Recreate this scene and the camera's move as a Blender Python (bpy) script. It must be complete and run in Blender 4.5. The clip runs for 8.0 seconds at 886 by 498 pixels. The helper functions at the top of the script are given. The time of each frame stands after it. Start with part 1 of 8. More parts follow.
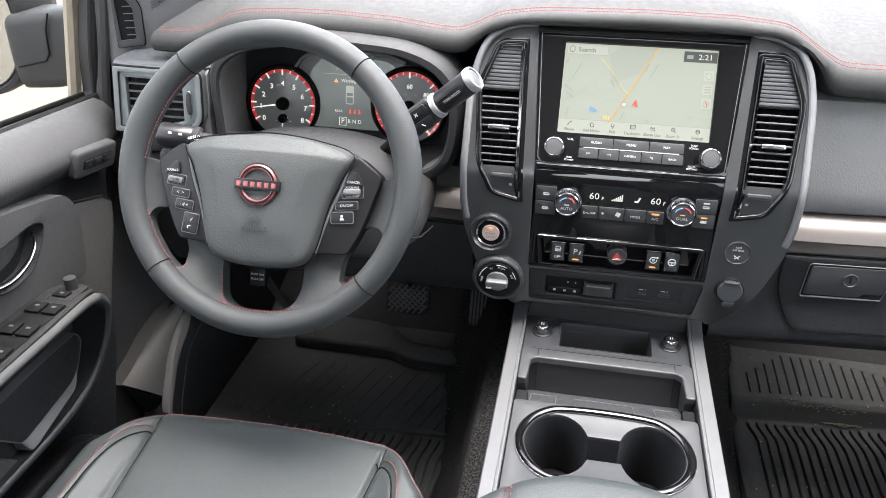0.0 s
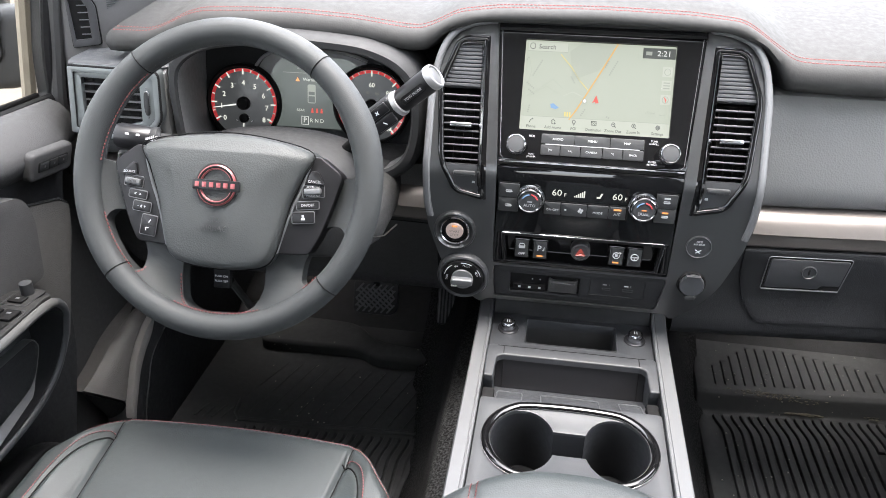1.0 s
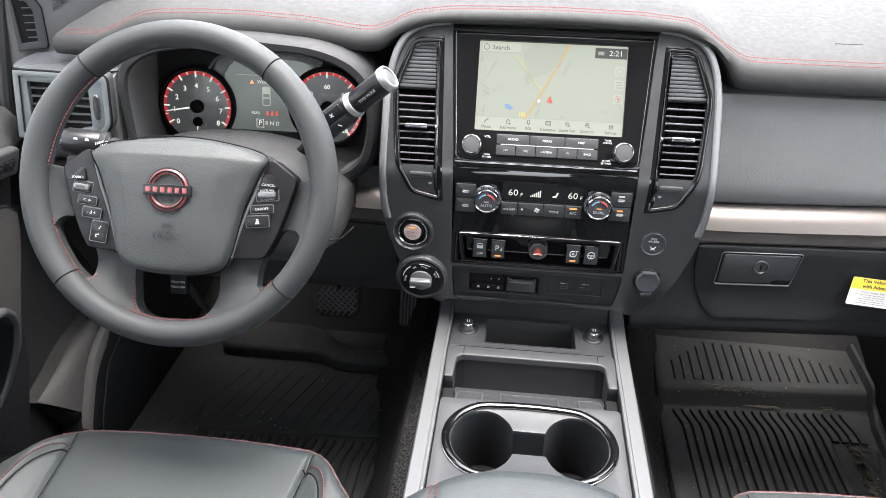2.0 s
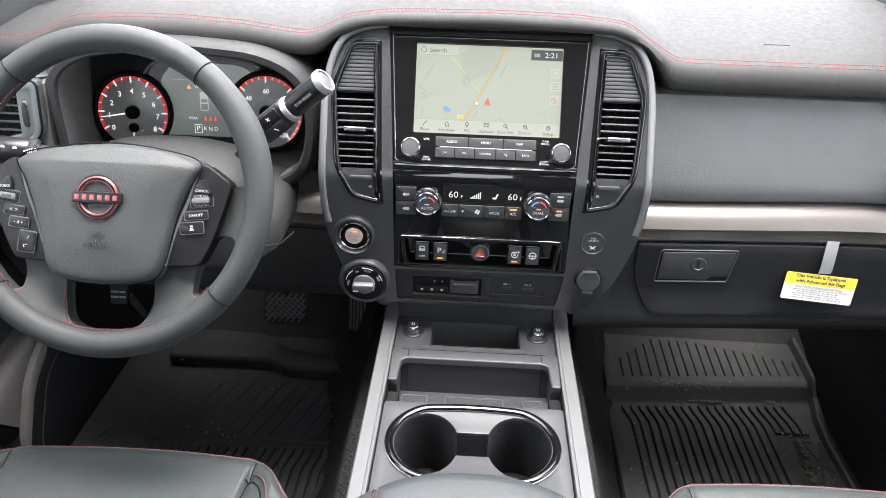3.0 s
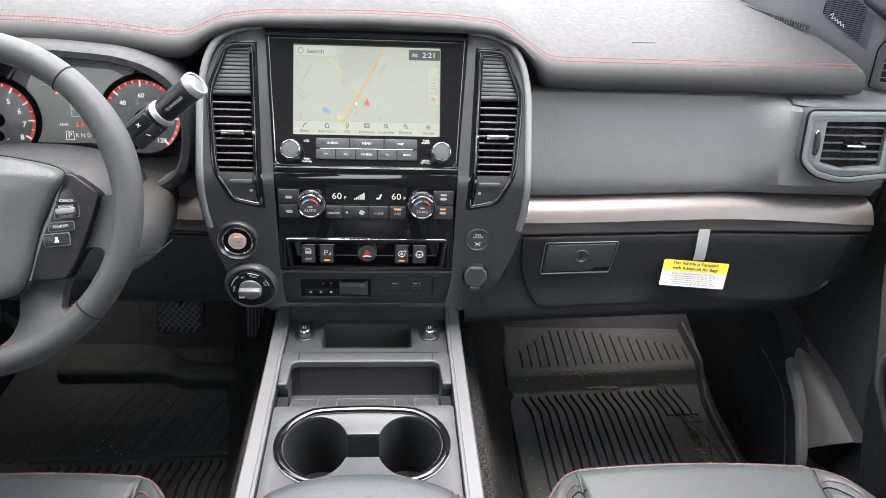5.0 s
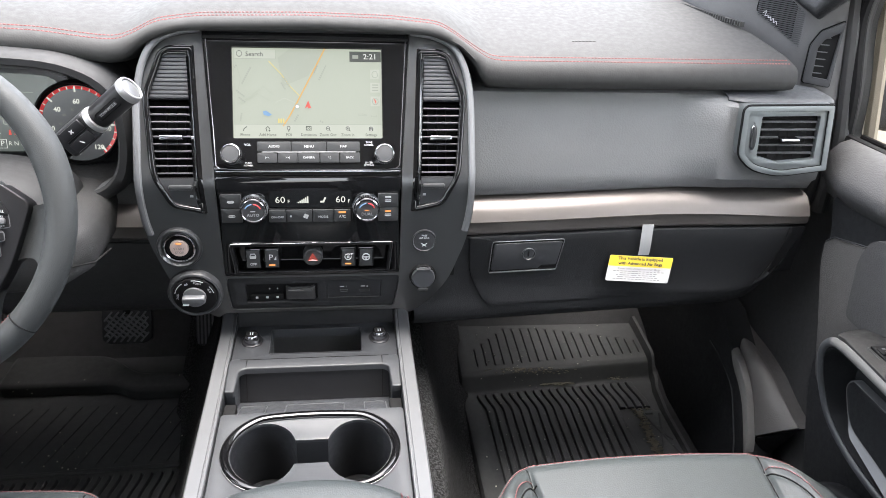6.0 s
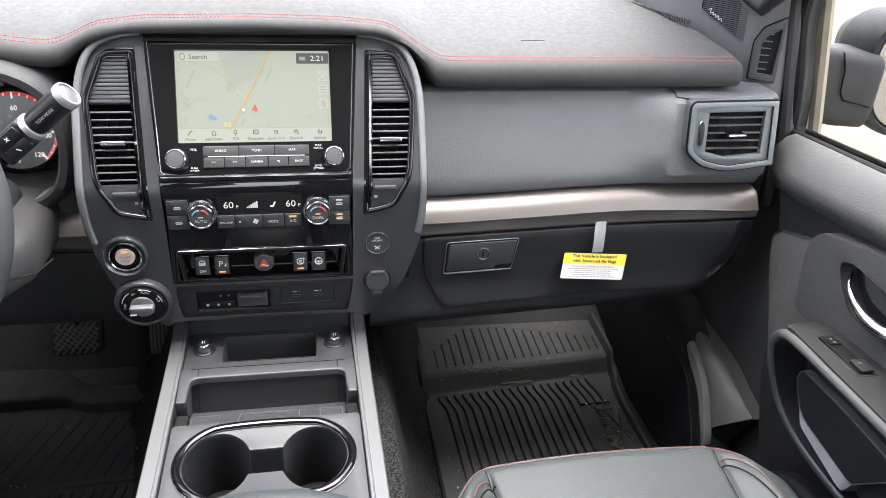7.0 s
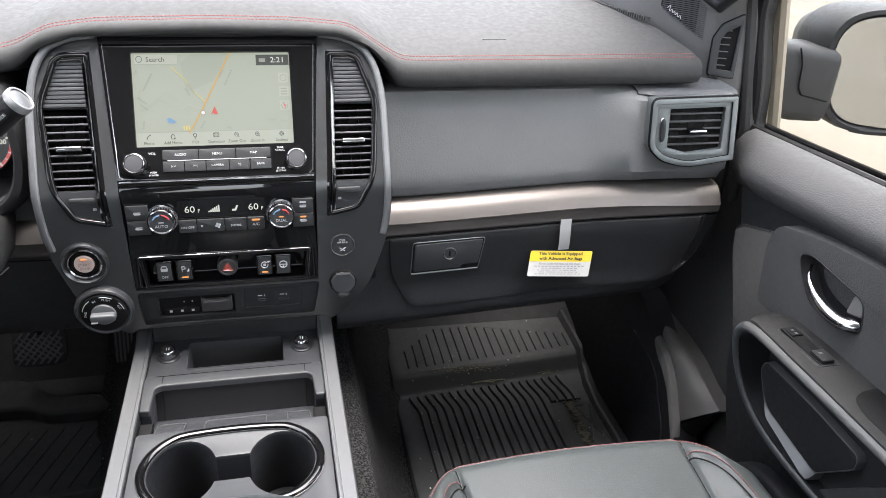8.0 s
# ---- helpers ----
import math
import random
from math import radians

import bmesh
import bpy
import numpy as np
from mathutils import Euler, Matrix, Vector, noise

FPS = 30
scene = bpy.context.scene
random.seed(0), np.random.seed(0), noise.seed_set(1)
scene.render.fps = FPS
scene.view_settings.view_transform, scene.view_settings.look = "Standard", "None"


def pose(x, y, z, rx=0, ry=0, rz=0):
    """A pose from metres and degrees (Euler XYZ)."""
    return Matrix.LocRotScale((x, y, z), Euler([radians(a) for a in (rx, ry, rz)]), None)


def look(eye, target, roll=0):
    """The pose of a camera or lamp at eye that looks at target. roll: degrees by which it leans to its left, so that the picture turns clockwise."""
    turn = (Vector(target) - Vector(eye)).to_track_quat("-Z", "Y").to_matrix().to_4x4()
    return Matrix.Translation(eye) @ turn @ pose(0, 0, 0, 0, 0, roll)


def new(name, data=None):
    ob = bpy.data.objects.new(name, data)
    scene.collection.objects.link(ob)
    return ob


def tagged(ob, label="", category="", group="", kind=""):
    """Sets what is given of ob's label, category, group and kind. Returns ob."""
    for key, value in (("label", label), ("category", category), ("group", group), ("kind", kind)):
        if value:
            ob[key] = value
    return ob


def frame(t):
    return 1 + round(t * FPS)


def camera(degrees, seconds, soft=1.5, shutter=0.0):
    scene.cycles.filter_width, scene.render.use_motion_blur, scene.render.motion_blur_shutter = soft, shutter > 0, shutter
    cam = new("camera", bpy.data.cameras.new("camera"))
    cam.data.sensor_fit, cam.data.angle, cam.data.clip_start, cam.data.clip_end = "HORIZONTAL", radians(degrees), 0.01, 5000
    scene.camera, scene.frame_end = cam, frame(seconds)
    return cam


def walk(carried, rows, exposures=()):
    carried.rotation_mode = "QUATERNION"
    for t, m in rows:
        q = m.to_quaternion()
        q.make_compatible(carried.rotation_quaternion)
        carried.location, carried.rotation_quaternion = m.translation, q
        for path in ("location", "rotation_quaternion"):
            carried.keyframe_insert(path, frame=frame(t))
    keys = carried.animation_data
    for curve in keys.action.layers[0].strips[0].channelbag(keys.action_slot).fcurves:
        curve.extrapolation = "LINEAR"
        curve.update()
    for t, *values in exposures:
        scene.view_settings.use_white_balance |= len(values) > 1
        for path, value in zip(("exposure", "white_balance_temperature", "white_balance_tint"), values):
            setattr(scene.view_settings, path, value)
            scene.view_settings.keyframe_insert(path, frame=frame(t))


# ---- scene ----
from mathutils import geometry

# ================= camera =================
cam = camera(60.8, 8.0, soft=0.4)
PATH = [
    (0, (-0.066, -0.123, 0.909), (-0.394, 1.591, -0.067), 0.5),
    (0.5, (-0.061, -0.121, 0.908), (-0.352, 1.599, -0.07), 0.7),
    (1, (-0.055, -0.119, 0.907), (-0.311, 1.607, -0.071), 0.8),
    (1.5, (-0.052, -0.118, 0.908), (-0.267, 1.613, -0.071), 1.0),
    (3, (-0.018, -0.115, 0.906), (-0.082, 1.637, -0.057), 1.7),
    (3.5, (-0.008, -0.115, 0.908), (-0.02, 1.639, -0.053), 2.1),
    (4, (0.003, -0.115, 0.909), (0.042, 1.639, -0.052), 2.4),
    (4.5, (0.014, -0.117, 0.909), (0.111, 1.635, -0.05), 2.7),
    (6, (0.045, -0.118, 0.911), (0.302, 1.622, -0.041), 3.0),
    (6.5, (0.053, -0.116, 0.911), (0.358, 1.618, -0.039), 3.1),
    (7, (0.06, -0.113, 0.91), (0.412, 1.613, -0.037), 3.1),
    (7.5, (0.066, -0.113, 0.911), (0.457, 1.605, -0.035), 3.1),
    (8, (0.071, -0.113, 0.909), (0.492, 1.6, -0.034), 3.0),
]
walk(cam, [(t, look(eye, target, roll)) for t, eye, target, roll in PATH], [(0, 3.05, 6600, 10), (3, 3.02, 6600, 10), (6, 2.99, 6600, 10), (7, 2.97, 6600, 10), (7.5, 2.90, 6600, 10), (8, 2.72, 6600, 10)])

# ================= daylight =================
world = bpy.data.worlds.new("sky")
scene.world = world
world.use_nodes = True
wn = world.node_tree
sky = wn.nodes.new("ShaderNodeTexSky")
sky.sky_type, sky.sun_disc = "NISHITA", False
sky.sun_elevation, sky.sun_rotation = radians(84), radians(60)
sky.dust_density, sky.air_density = 4.0, 1.0
background = wn.nodes["Background"]
background.inputs["Strength"].default_value = 0.37
haze = wn.nodes.new("ShaderNodeHueSaturation")
haze.inputs["Saturation"].default_value = 0.40
wn.links.new(sky.outputs[0], haze.inputs["Color"])
wn.links.new(haze.outputs[0], background.inputs["Color"])
sun = new("sun", bpy.data.lights.new("sun", "SUN"))
sun.data.energy, sun.data.angle, sun.data.color = 0.18, radians(60), (1.0, 0.98, 0.95)
sun.matrix_basis = look((0.24, 0.12, 2.50), (0, 0, 0))

# ================= mesh helpers =================
def part(name, bm, material, parent=None, label="", sharp=35):
    """Links a bmesh as one mesh object, under a thing or a part."""
    bmesh.ops.recalc_face_normals(bm, faces=bm.faces)
    for f in bm.faces:
        f.smooth = True
    for e in bm.edges:
        e.smooth = len(e.link_faces) == 2 and e.calc_face_angle(0) < radians(sharp)
    data = bpy.data.meshes.new(name)
    bm.to_mesh(data)
    bm.free()
    data.materials.append(material)
    return attach(new(name, data), parent, label)


def attach(ob, parent, label=""):
    if parent:
        ob.parent = parent
        if parent.type == "EMPTY":
            ob.matrix_parent_inverse = Matrix.Translation(parent.location).inverted()
    return tagged(ob, label)


def thing(name, at, label, category, group="", kind=""):
    ob = new(name)
    ob.location, ob.empty_display_size = at, 0.05
    return tagged(ob, label, category, group, kind)


def frame_of(origin, u, v):
    """A matrix whose columns are u, v, u x v at origin."""
    u, v = Vector(u).normalized(), Vector(v).normalized()
    w = u.cross(v).normalized()
    v = w.cross(u)
    m = Matrix((u, v, w)).transposed().to_4x4()
    m.translation = origin
    return m


def rrect(x0, y0, x1, y1, r=0.002, n=4):
    return rpoly([(x0, y0), (x1, y0), (x1, y1), (x0, y1)], r, n)


def rpoly(pts, r, n=4):
    """A polygon with rounded corners; r is one radius or one for each corner."""
    out = []
    for i, p in enumerate(pts):
        p, a, b = Vector(p), Vector(pts[i - 1]), Vector(pts[(i + 1) % len(pts)])
        ri = r[i] if isinstance(r, (list, tuple)) else r
        da, db = (a - p), (b - p)
        k = min(ri, da.length * 0.45, db.length * 0.45)
        if k < 1e-5:
            out.append(tuple(p))
            continue
        s, e = p + da.normalized() * k, p + db.normalized() * k
        for j in range(n + 1):
            f = j / n
            out.append(tuple(s * (1 - f) ** 2 + p * 2 * f * (1 - f) + e * f * f))
    return out


def circle(cx, cy, r, n=32, ry=None):
    return [(cx + r * math.cos(2 * math.pi * i / n), cy + (ry or r) * math.sin(2 * math.pi * i / n)) for i in range(n)]


def smooth_loop(pts, n=6, closed=True):
    """Catmull-Rom points through pts."""
    out, k = [], len(pts)
    for i in range(k if closed else k - 1):
        p = [Vector(pts[(i + j) % k] if closed else pts[min(max(i + j, 0), k - 1)]) for j in (-1, 0, 1, 2)]
        for s in range(n):
            t = s / n
            out.append(tuple(0.5 * (2 * p[1] + (p[2] - p[0]) * t + (2 * p[0] - 5 * p[1] + 4 * p[2] - p[3]) * t * t + (3 * p[1] - p[0] - 3 * p[2] + p[3]) * t ** 3)))
    if not closed:
        out.append(tuple(pts[-1]))
    return out


def plate(outline, w0, w1, holes=(), bevel=0.0, segs=2, bm=None):
    """A flat piece in local (a, b, w), from w0 to w1, with holes through it and its front edges rounded."""
    own = bmesh.new()
    loops = [list(outline)] + [list(h) for h in holes]
    flat = [Vector((x, y, 0)) for loop in loops for x, y in loop]
    if holes:
        tris = geometry.tessellate_polygon([[Vector((x, y, 0)) for x, y in loop] for loop in loops])
    else:
        tris = [tuple(range(len(flat)))]
    lo = [own.verts.new((p.x, p.y, w0)) for p in flat]
    hi = [own.verts.new((p.x, p.y, w1)) for p in flat]
    for tri in tris:
        try:
            own.faces.new([hi[i] for i in tri])
            own.faces.new([lo[i] for i in reversed(tri)])
        except ValueError:
            pass
    start, rim = 0, []
    for loop in loops:
        n = len(loop)
        for i in range(n):
            a, b = start + i, start + (i + 1) % n
            own.faces.new((lo[a], lo[b], hi[b], hi[a]))
            rim.append((hi[a], hi[b]))
        start += n
    bmesh.ops.recalc_face_normals(own, faces=own.faces)
    if bevel:
        edges = [own.edges.get(p) for p in rim]
        bmesh.ops.bevel(own, geom=[e for e in edges if e], offset=bevel, segments=segs, profile=0.5, affect="EDGES", clamp_overlap=True)
    if bm is None:
        return own
    merge(bm, own)
    return bm


def merge(bm, other):
    data = bpy.data.meshes.new("tmp")
    other.to_mesh(data)
    other.free()
    bm.from_mesh(data)
    bpy.data.meshes.remove(data)
    return bm


def put(bm, m):
    bmesh.ops.transform(bm, matrix=m, verts=bm.verts)
    return bm


def shaped(bm, fn):
    for v in bm.verts:
        v.co = fn(*v.co)
    return bm


def cut_at(bm, axis, value):
    no = [0, 0, 0]
    no[axis] = 1
    co = [0, 0, 0]
    co[axis] = value
    bmesh.ops.bisect_plane(bm, geom=bm.verts[:] + bm.edges[:] + bm.faces[:], plane_co=co, plane_no=no)
    return bm


def box(x0, x1, y0, y1, z0, z1, bevel=0.003, segs=2, bm=None):
    own = bmesh.new()
    bmesh.ops.create_cube(own, size=1)
    for v in own.verts:
        v.co = ((x0 + x1) / 2 + v.co.x * (x1 - x0), (y0 + y1) / 2 + v.co.y * (y1 - y0), (z0 + z1) / 2 + v.co.z * (z1 - z0))
    if bevel:
        bmesh.ops.bevel(own, geom=own.edges[:], offset=bevel, segments=segs, profile=0.5, affect="EDGES", clamp_overlap=True)
    return own if bm is None else merge(bm, own)


def lathe(profile, n=32, bm=None):
    """Turns (radius, height) pairs about the w axis."""
    own = bmesh.new()
    rings = []
    for r, h in profile:
        if r < 1e-6:
            rings.append([own.verts.new((0, 0, h))])
        else:
            rings.append([own.verts.new((r * math.cos(2 * math.pi * i / n), r * math.sin(2 * math.pi * i / n), h)) for i in range(n)])
    for a, b in zip(rings, rings[1:]):
        for i in range(n):
            j = (i + 1) % n
            if len(a) == 1 and len(b) == 1:
                continue
            if len(a) == 1:
                own.faces.new((a[0], b[j], b[i]))
            elif len(b) == 1:
                own.faces.new((a[i], a[j], b[0]))
            else:
                own.faces.new((a[i], a[j], b[j], b[i]))
    return own if bm is None else merge(bm, own)


def tube(points, r, n=8, closed=False, bm=None, flat=1.0):
    own = bmesh.new()
    pts = [Vector(p) for p in points]
    k = len(pts)
    rings, up = [], None
    for i, p in enumerate(pts):
        a = pts[(i - 1) % k] if closed or i else p
        b = pts[(i + 1) % k] if closed or i < k - 1 else p
        t = (b - a).normalized()
        if up is None:
            up = t.orthogonal().normalized()
        up = (up - t * up.dot(t)).normalized()
        side = t.cross(up)
        ri = r[i] if isinstance(r, (list, tuple)) else r
        rings.append([own.verts.new(p + (up * math.cos(2 * math.pi * j / n) + side * flat * math.sin(2 * math.pi * j / n)) * ri) for j in range(n)])
    for i in range(k if closed else k - 1):
        a, b = rings[i], rings[(i + 1) % k]
        for j in range(n):
            own.faces.new((a[j], a[(j + 1) % n], b[(j + 1) % n], b[j]))
    if not closed:
        own.faces.new(rings[0])
        own.faces.new(rings[-1])
    return own if bm is None else merge(bm, own)


def loft(rows, closed=False, caps=False, bm=None):
    """Quads through rows of points; closed joins the ends of each row."""
    own = bmesh.new()
    grid = [[own.verts.new(p) for p in row] for row in rows]
    for a, b in zip(grid, grid[1:]):
        n = len(a)
        for i in range(n if closed else n - 1):
            j = (i + 1) % n
            own.faces.new((a[i], a[j], b[j], b[i]))
    if caps:
        own.faces.new(grid[0])
        own.faces.new(grid[-1])
    return own if bm is None else merge(bm, own)


def thicken(bm, t):
    """Gives an open sheet its thickness, downwards or behind."""
    bmesh.ops.recalc_face_normals(bm, faces=bm.faces)
    bm.normal_update()
    bmesh.ops.solidify(bm, geom=bm.faces[:], thickness=t)
    return bm


def stitches(points, material, parent, r=0.0008, length=0.0040, gap=0.0009, name="stitching", label="red thread stitching", lift=0.0004):
    """A row of short threads along a line: one part."""
    pts = [Vector(p) for p in points]
    run = [0.0]
    for a, b in zip(pts, pts[1:]):
        run.append(run[-1] + (b - a).length)

    def along(d):
        return Vector([float(np.interp(d, run, [p[i] for p in pts])) for i in range(3)])

    bm, due = bmesh.new(), 0.0
    while due + length < run[-1]:
        tube([along(due + length * f) for f in (0.0, 0.2, 0.5, 0.8, 1.0)], [r * 0.4, r, r, r, r * 0.4], 5, bm=bm)
        due += length + gap
    return part(name, bm, material, parent, label)


def lettering(text, size, m, material, parent, name="lettering", align="CENTER", lift=0.0003, extrude=0.00015, wide=1.0, bold=0.0):
    """Raised or printed writing in the plane of m (its x along the line, its z out of the face)."""
    curve = bpy.data.curves.new(name, "FONT")
    curve.body, curve.size, curve.align_x, curve.align_y, curve.extrude = text, size, align, "CENTER", extrude
    curve.resolution_u, curve.offset = 2, bold
    carrier = bpy.data.objects.new("writing", curve)
    scene.collection.objects.link(carrier)
    data = bpy.data.meshes.new_from_object(carrier)
    bpy.data.objects.remove(carrier)
    data.name = name
    data.transform(m @ Matrix.Translation((0, 0, lift)) @ Matrix.Diagonal((wide, 1, 1, 1)))
    data.materials.clear()
    data.materials.append(material)
    return attach(new(name, data), parent)


# ================= materials =================
def material(name, col, rough=0.5, metal=0.0, grain=0.0, size=900.0, var=0.12, cells=False, coat=0.0, wear=0.0, spec=0.5, blotch=14.0, aniso=0.0):
    """A procedural surface: broad and fine variation of colour and gloss, and a fine relief of `grain`, `size` bumps to a metre."""
    m = bpy.data.materials.new(name)
    m.use_nodes = True
    nt = m.node_tree
    b = nt.nodes["Principled BSDF"]
    b.inputs["Metallic"].default_value = metal
    b.inputs["Specular IOR Level"].default_value = spec
    b.inputs["Coat Weight"].default_value = coat
    b.inputs["Coat Roughness"].default_value = 0.03
    tc = nt.nodes.new("ShaderNodeTexCoord")
    big = nt.nodes.new("ShaderNodeTexNoise")
    big.inputs["Scale"].default_value, big.inputs["Detail"].default_value = blotch, 6
    nt.links.new(tc.outputs["Object"], big.inputs["Vector"])
    mix = nt.nodes.new("ShaderNodeMix")
    mix.data_type = "RGBA"
    mix.inputs["A"].default_value = (*[c * (1 - var) for c in col], 1)
    mix.inputs["B"].default_value = (*[min(1, c * (1 + var)) for c in col], 1)
    nt.links.new(big.outputs["Fac"], mix.inputs["Factor"])
    nt.links.new(mix.outputs["Result"], b.inputs["Base Color"])
    fine = nt.nodes.new("ShaderNodeTexNoise")
    fine.inputs["Scale"].default_value, fine.inputs["Detail"].default_value = blotch * 9, 5
    nt.links.new(tc.outputs["Object"], fine.inputs["Vector"])
    ramp = nt.nodes.new("ShaderNodeMapRange")
    ramp.inputs["From Min"].default_value, ramp.inputs["From Max"].default_value = 0.3, 0.7
    ramp.inputs["To Min"].default_value, ramp.inputs["To Max"].default_value = max(0.02, rough * (0.88 - wear)), min(1, rough * (1.12 + wear))
    nt.links.new(fine.outputs["Fac"], ramp.inputs["Value"])
    nt.links.new(ramp.outputs["Result"], b.inputs["Roughness"])
    if grain:
        tex = nt.nodes.new("ShaderNodeTexVoronoi" if cells else "ShaderNodeTexNoise")
        tex.inputs["Scale"].default_value = size
        nt.links.new(tc.outputs["Object"], tex.inputs["Vector"])
        bump = nt.nodes.new("ShaderNodeBump")
        bump.inputs["Strength"].default_value, bump.inputs["Distance"].default_value = min(1, grain), 0.0006
        nt.links.new(tex.outputs["Distance" if cells else "Fac"], bump.inputs["Height"])
        nt.links.new(bump.outputs["Normal"], b.inputs["Normal"])
    return m


def speckled(m, lo, hi):
    """Sharpens a surface's broad noise into separate specks."""
    nt = m.node_tree
    mix = next(n for n in nt.nodes if n.bl_idname == "ShaderNodeMix")
    link = mix.inputs["Factor"].links[0]
    source = link.from_socket
    nt.links.remove(link)
    ramp = nt.nodes.new("ShaderNodeMapRange")
    ramp.inputs["From Min"].default_value, ramp.inputs["From Max"].default_value = lo, hi
    nt.links.new(source, ramp.inputs["Value"])
    nt.links.new(ramp.outputs["Result"], mix.inputs["Factor"])
    return m


def glowing(name, col, strength, base=(0.02, 0.02, 0.02)):
    m = bpy.data.materials.new(name)
    m.use_nodes = True
    b = m.node_tree.nodes["Principled BSDF"]
    b.inputs["Base Color"].default_value = (*base, 1)
    b.inputs["Roughness"].default_value = 0.25
    b.inputs["Emission Color"].default_value = (*col, 1)
    b.inputs["Emission Strength"].default_value = strength
    return m


def clear_glass(name, tint=(1, 1, 1)):
    m = bpy.data.materials.new(name)
    m.use_nodes = True
    b = m.node_tree.nodes["Principled BSDF"]
    b.inputs["Base Color"].default_value = (*tint, 1)
    b.inputs["Roughness"].default_value = 0.0
    b.inputs["Transmission Weight"].default_value = 1.0
    b.inputs["IOR"].default_value = 1.1
    return m


# Same leather as SOFT, darkened to hold back the windscreen light on top.
PADTOP = material("darkened_dash_leather", (0.0312, 0.0312, 0.0310), 0.80, grain=0.15, size=420, cells=True, var=0.06, spec=0.22)
LEVERGREY = material("lever_plastic", (0.075, 0.073, 0.070), 0.45, var=0.05)
STRIP = material("satin_strip_plastic", (0.072, 0.072, 0.071), 0.46, spec=0.4, grain=0.3, size=1200, var=0.06)
CAPGREY = material("armrest_cap_plastic", (0.0165, 0.0165, 0.0166), 0.62, grain=0.35, size=800, cells=True, var=0.08, spec=0.14)
INFILL = material("door_infill_plastic", (0.062, 0.060, 0.058), 0.55, grain=0.6, size=600, cells=True, var=0.08, spec=0.3)
# Panel copy of the dash leather, paled where less light falls.
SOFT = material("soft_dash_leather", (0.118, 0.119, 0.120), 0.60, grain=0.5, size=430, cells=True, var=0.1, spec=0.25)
HARD = material("grained_black_plastic", (0.0108, 0.0114, 0.0125), 0.54, spec=0.24, grain=0.45, size=1100, cells=True, var=0.1)
DARK = material("dark_grained_plastic", (0.030, 0.030, 0.030), 0.55, spec=0.3, grain=0.5, size=900, cells=True, var=0.1)
GREY = material("satin_charcoal_plastic", (0.026, 0.027, 0.029), 0.40, spec=0.35, grain=0.12, size=1500, var=0.06)
SILVER = material("satin_silver_plastic", (0.115, 0.118, 0.123), 0.46, metal=0.45, grain=0.05, size=1800, var=0.05)
STEEL = material("brushed_gunmetal_trim", (0.112, 0.101, 0.094), 0.42, metal=0.75, grain=0.08, size=900, var=0.06)
BRIGHT = material("bright_silver_paint", (0.26, 0.26, 0.265), 0.34, metal=0.6, var=0.03)
CHROME = material("chrome", (0.46, 0.46, 0.48), 0.14, metal=1.0, var=0.02)
PIANO = material("piano_black", (0.003, 0.003, 0.0033), 0.055, coat=0.3, var=0.1, wear=0.1, spec=0.3)
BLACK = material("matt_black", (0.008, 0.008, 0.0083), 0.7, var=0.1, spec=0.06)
RUBBER = material("floor_mat_rubber", (0.0225, 0.0236, 0.0242), 0.65, spec=0.3, grain=0.4, size=1400, var=0.25, blotch=9)
CARPET = material("black_carpet", (0.023, 0.023, 0.0240), 0.95, grain=1.0, size=900, var=0.35, blotch=60, spec=0.1)
TUNNELCARPET = speckled(material("speckled_carpet", (0.019, 0.019, 0.0195), 0.95, grain=1.0, size=420, var=0.85, blotch=300, spec=0.1), 0.42, 0.66)
SEATLEATHER = material("seat_leather", (0.027, 0.032, 0.033), 0.47, spec=0.4, grain=0.20, size=520, cells=True, var=0.08)
WHEELLEATHER = material("wheel_leather", (0.0295, 0.0318, 0.0330), 0.56, spec=0.20, grain=0.24, size=950, cells=True, var=0.07)
PADPLASTIC = material("airbag_cover_plastic", (0.037, 0.0400, 0.0405), 0.54, spec=0.22, grain=0.36, size=560, cells=True, var=0.06)
REDTHREAD = material("red_thread", (0.11, 0.026, 0.028), 0.7, var=0.2)
SEATTHREAD = material("dull_red_thread", (0.145, 0.050, 0.052), 0.8, var=0.2)
PILLAR = material("pillar_plastic", (0.056, 0.056, 0.057), 0.55, grain=0.4, size=1100, cells=True, var=0.08)
# Bright metal for thin lines that stand in for highlights on gloss edges.
GLINT = material("bevel_glint_metal", (0.36, 0.36, 0.37), 0.14, metal=0.9, var=0.05)
DOORSOFT = material("door_leather", (0.041, 0.041, 0.0415), 0.62, grain=0.4, size=450, cells=True, var=0.08, spec=0.15)
DASHTHREAD = material("pale_red_thread", (0.135, 0.028, 0.027), 0.7, var=0.2)
WHITE = material("white_print", (0.58, 0.58, 0.58), 0.5, var=0.03)
PALEPRINT = material("pale_grey_print", (0.36, 0.365, 0.37), 0.5, var=0.03)
BUTTON = material("grey_button", (0.024, 0.025, 0.026), 0.42, grain=0.08, size=1500, var=0.06, spec=0.35)
HEADLINER = material("grey_headliner", (0.62, 0.64, 0.65), 0.9, grain=0.3, size=600, var=0.05)
CONCRETE = material("pale_concrete", (0.080, 0.068, 0.050), 0.85, grain=0.3, size=60, var=0.08, blotch=0.5)
GLASS = clear_glass("window_glass", (0.60, 0.60, 0.58))
MIRROR = material("mirror_glass", (0.50, 0.52, 0.53), 0.02, metal=1.0, var=0.01)
MIRRORSHELL = material("mirror_shell_plastic", (0.0125, 0.0130, 0.0140), 0.55, spec=0.3, grain=0.3, size=900, var=0.1)
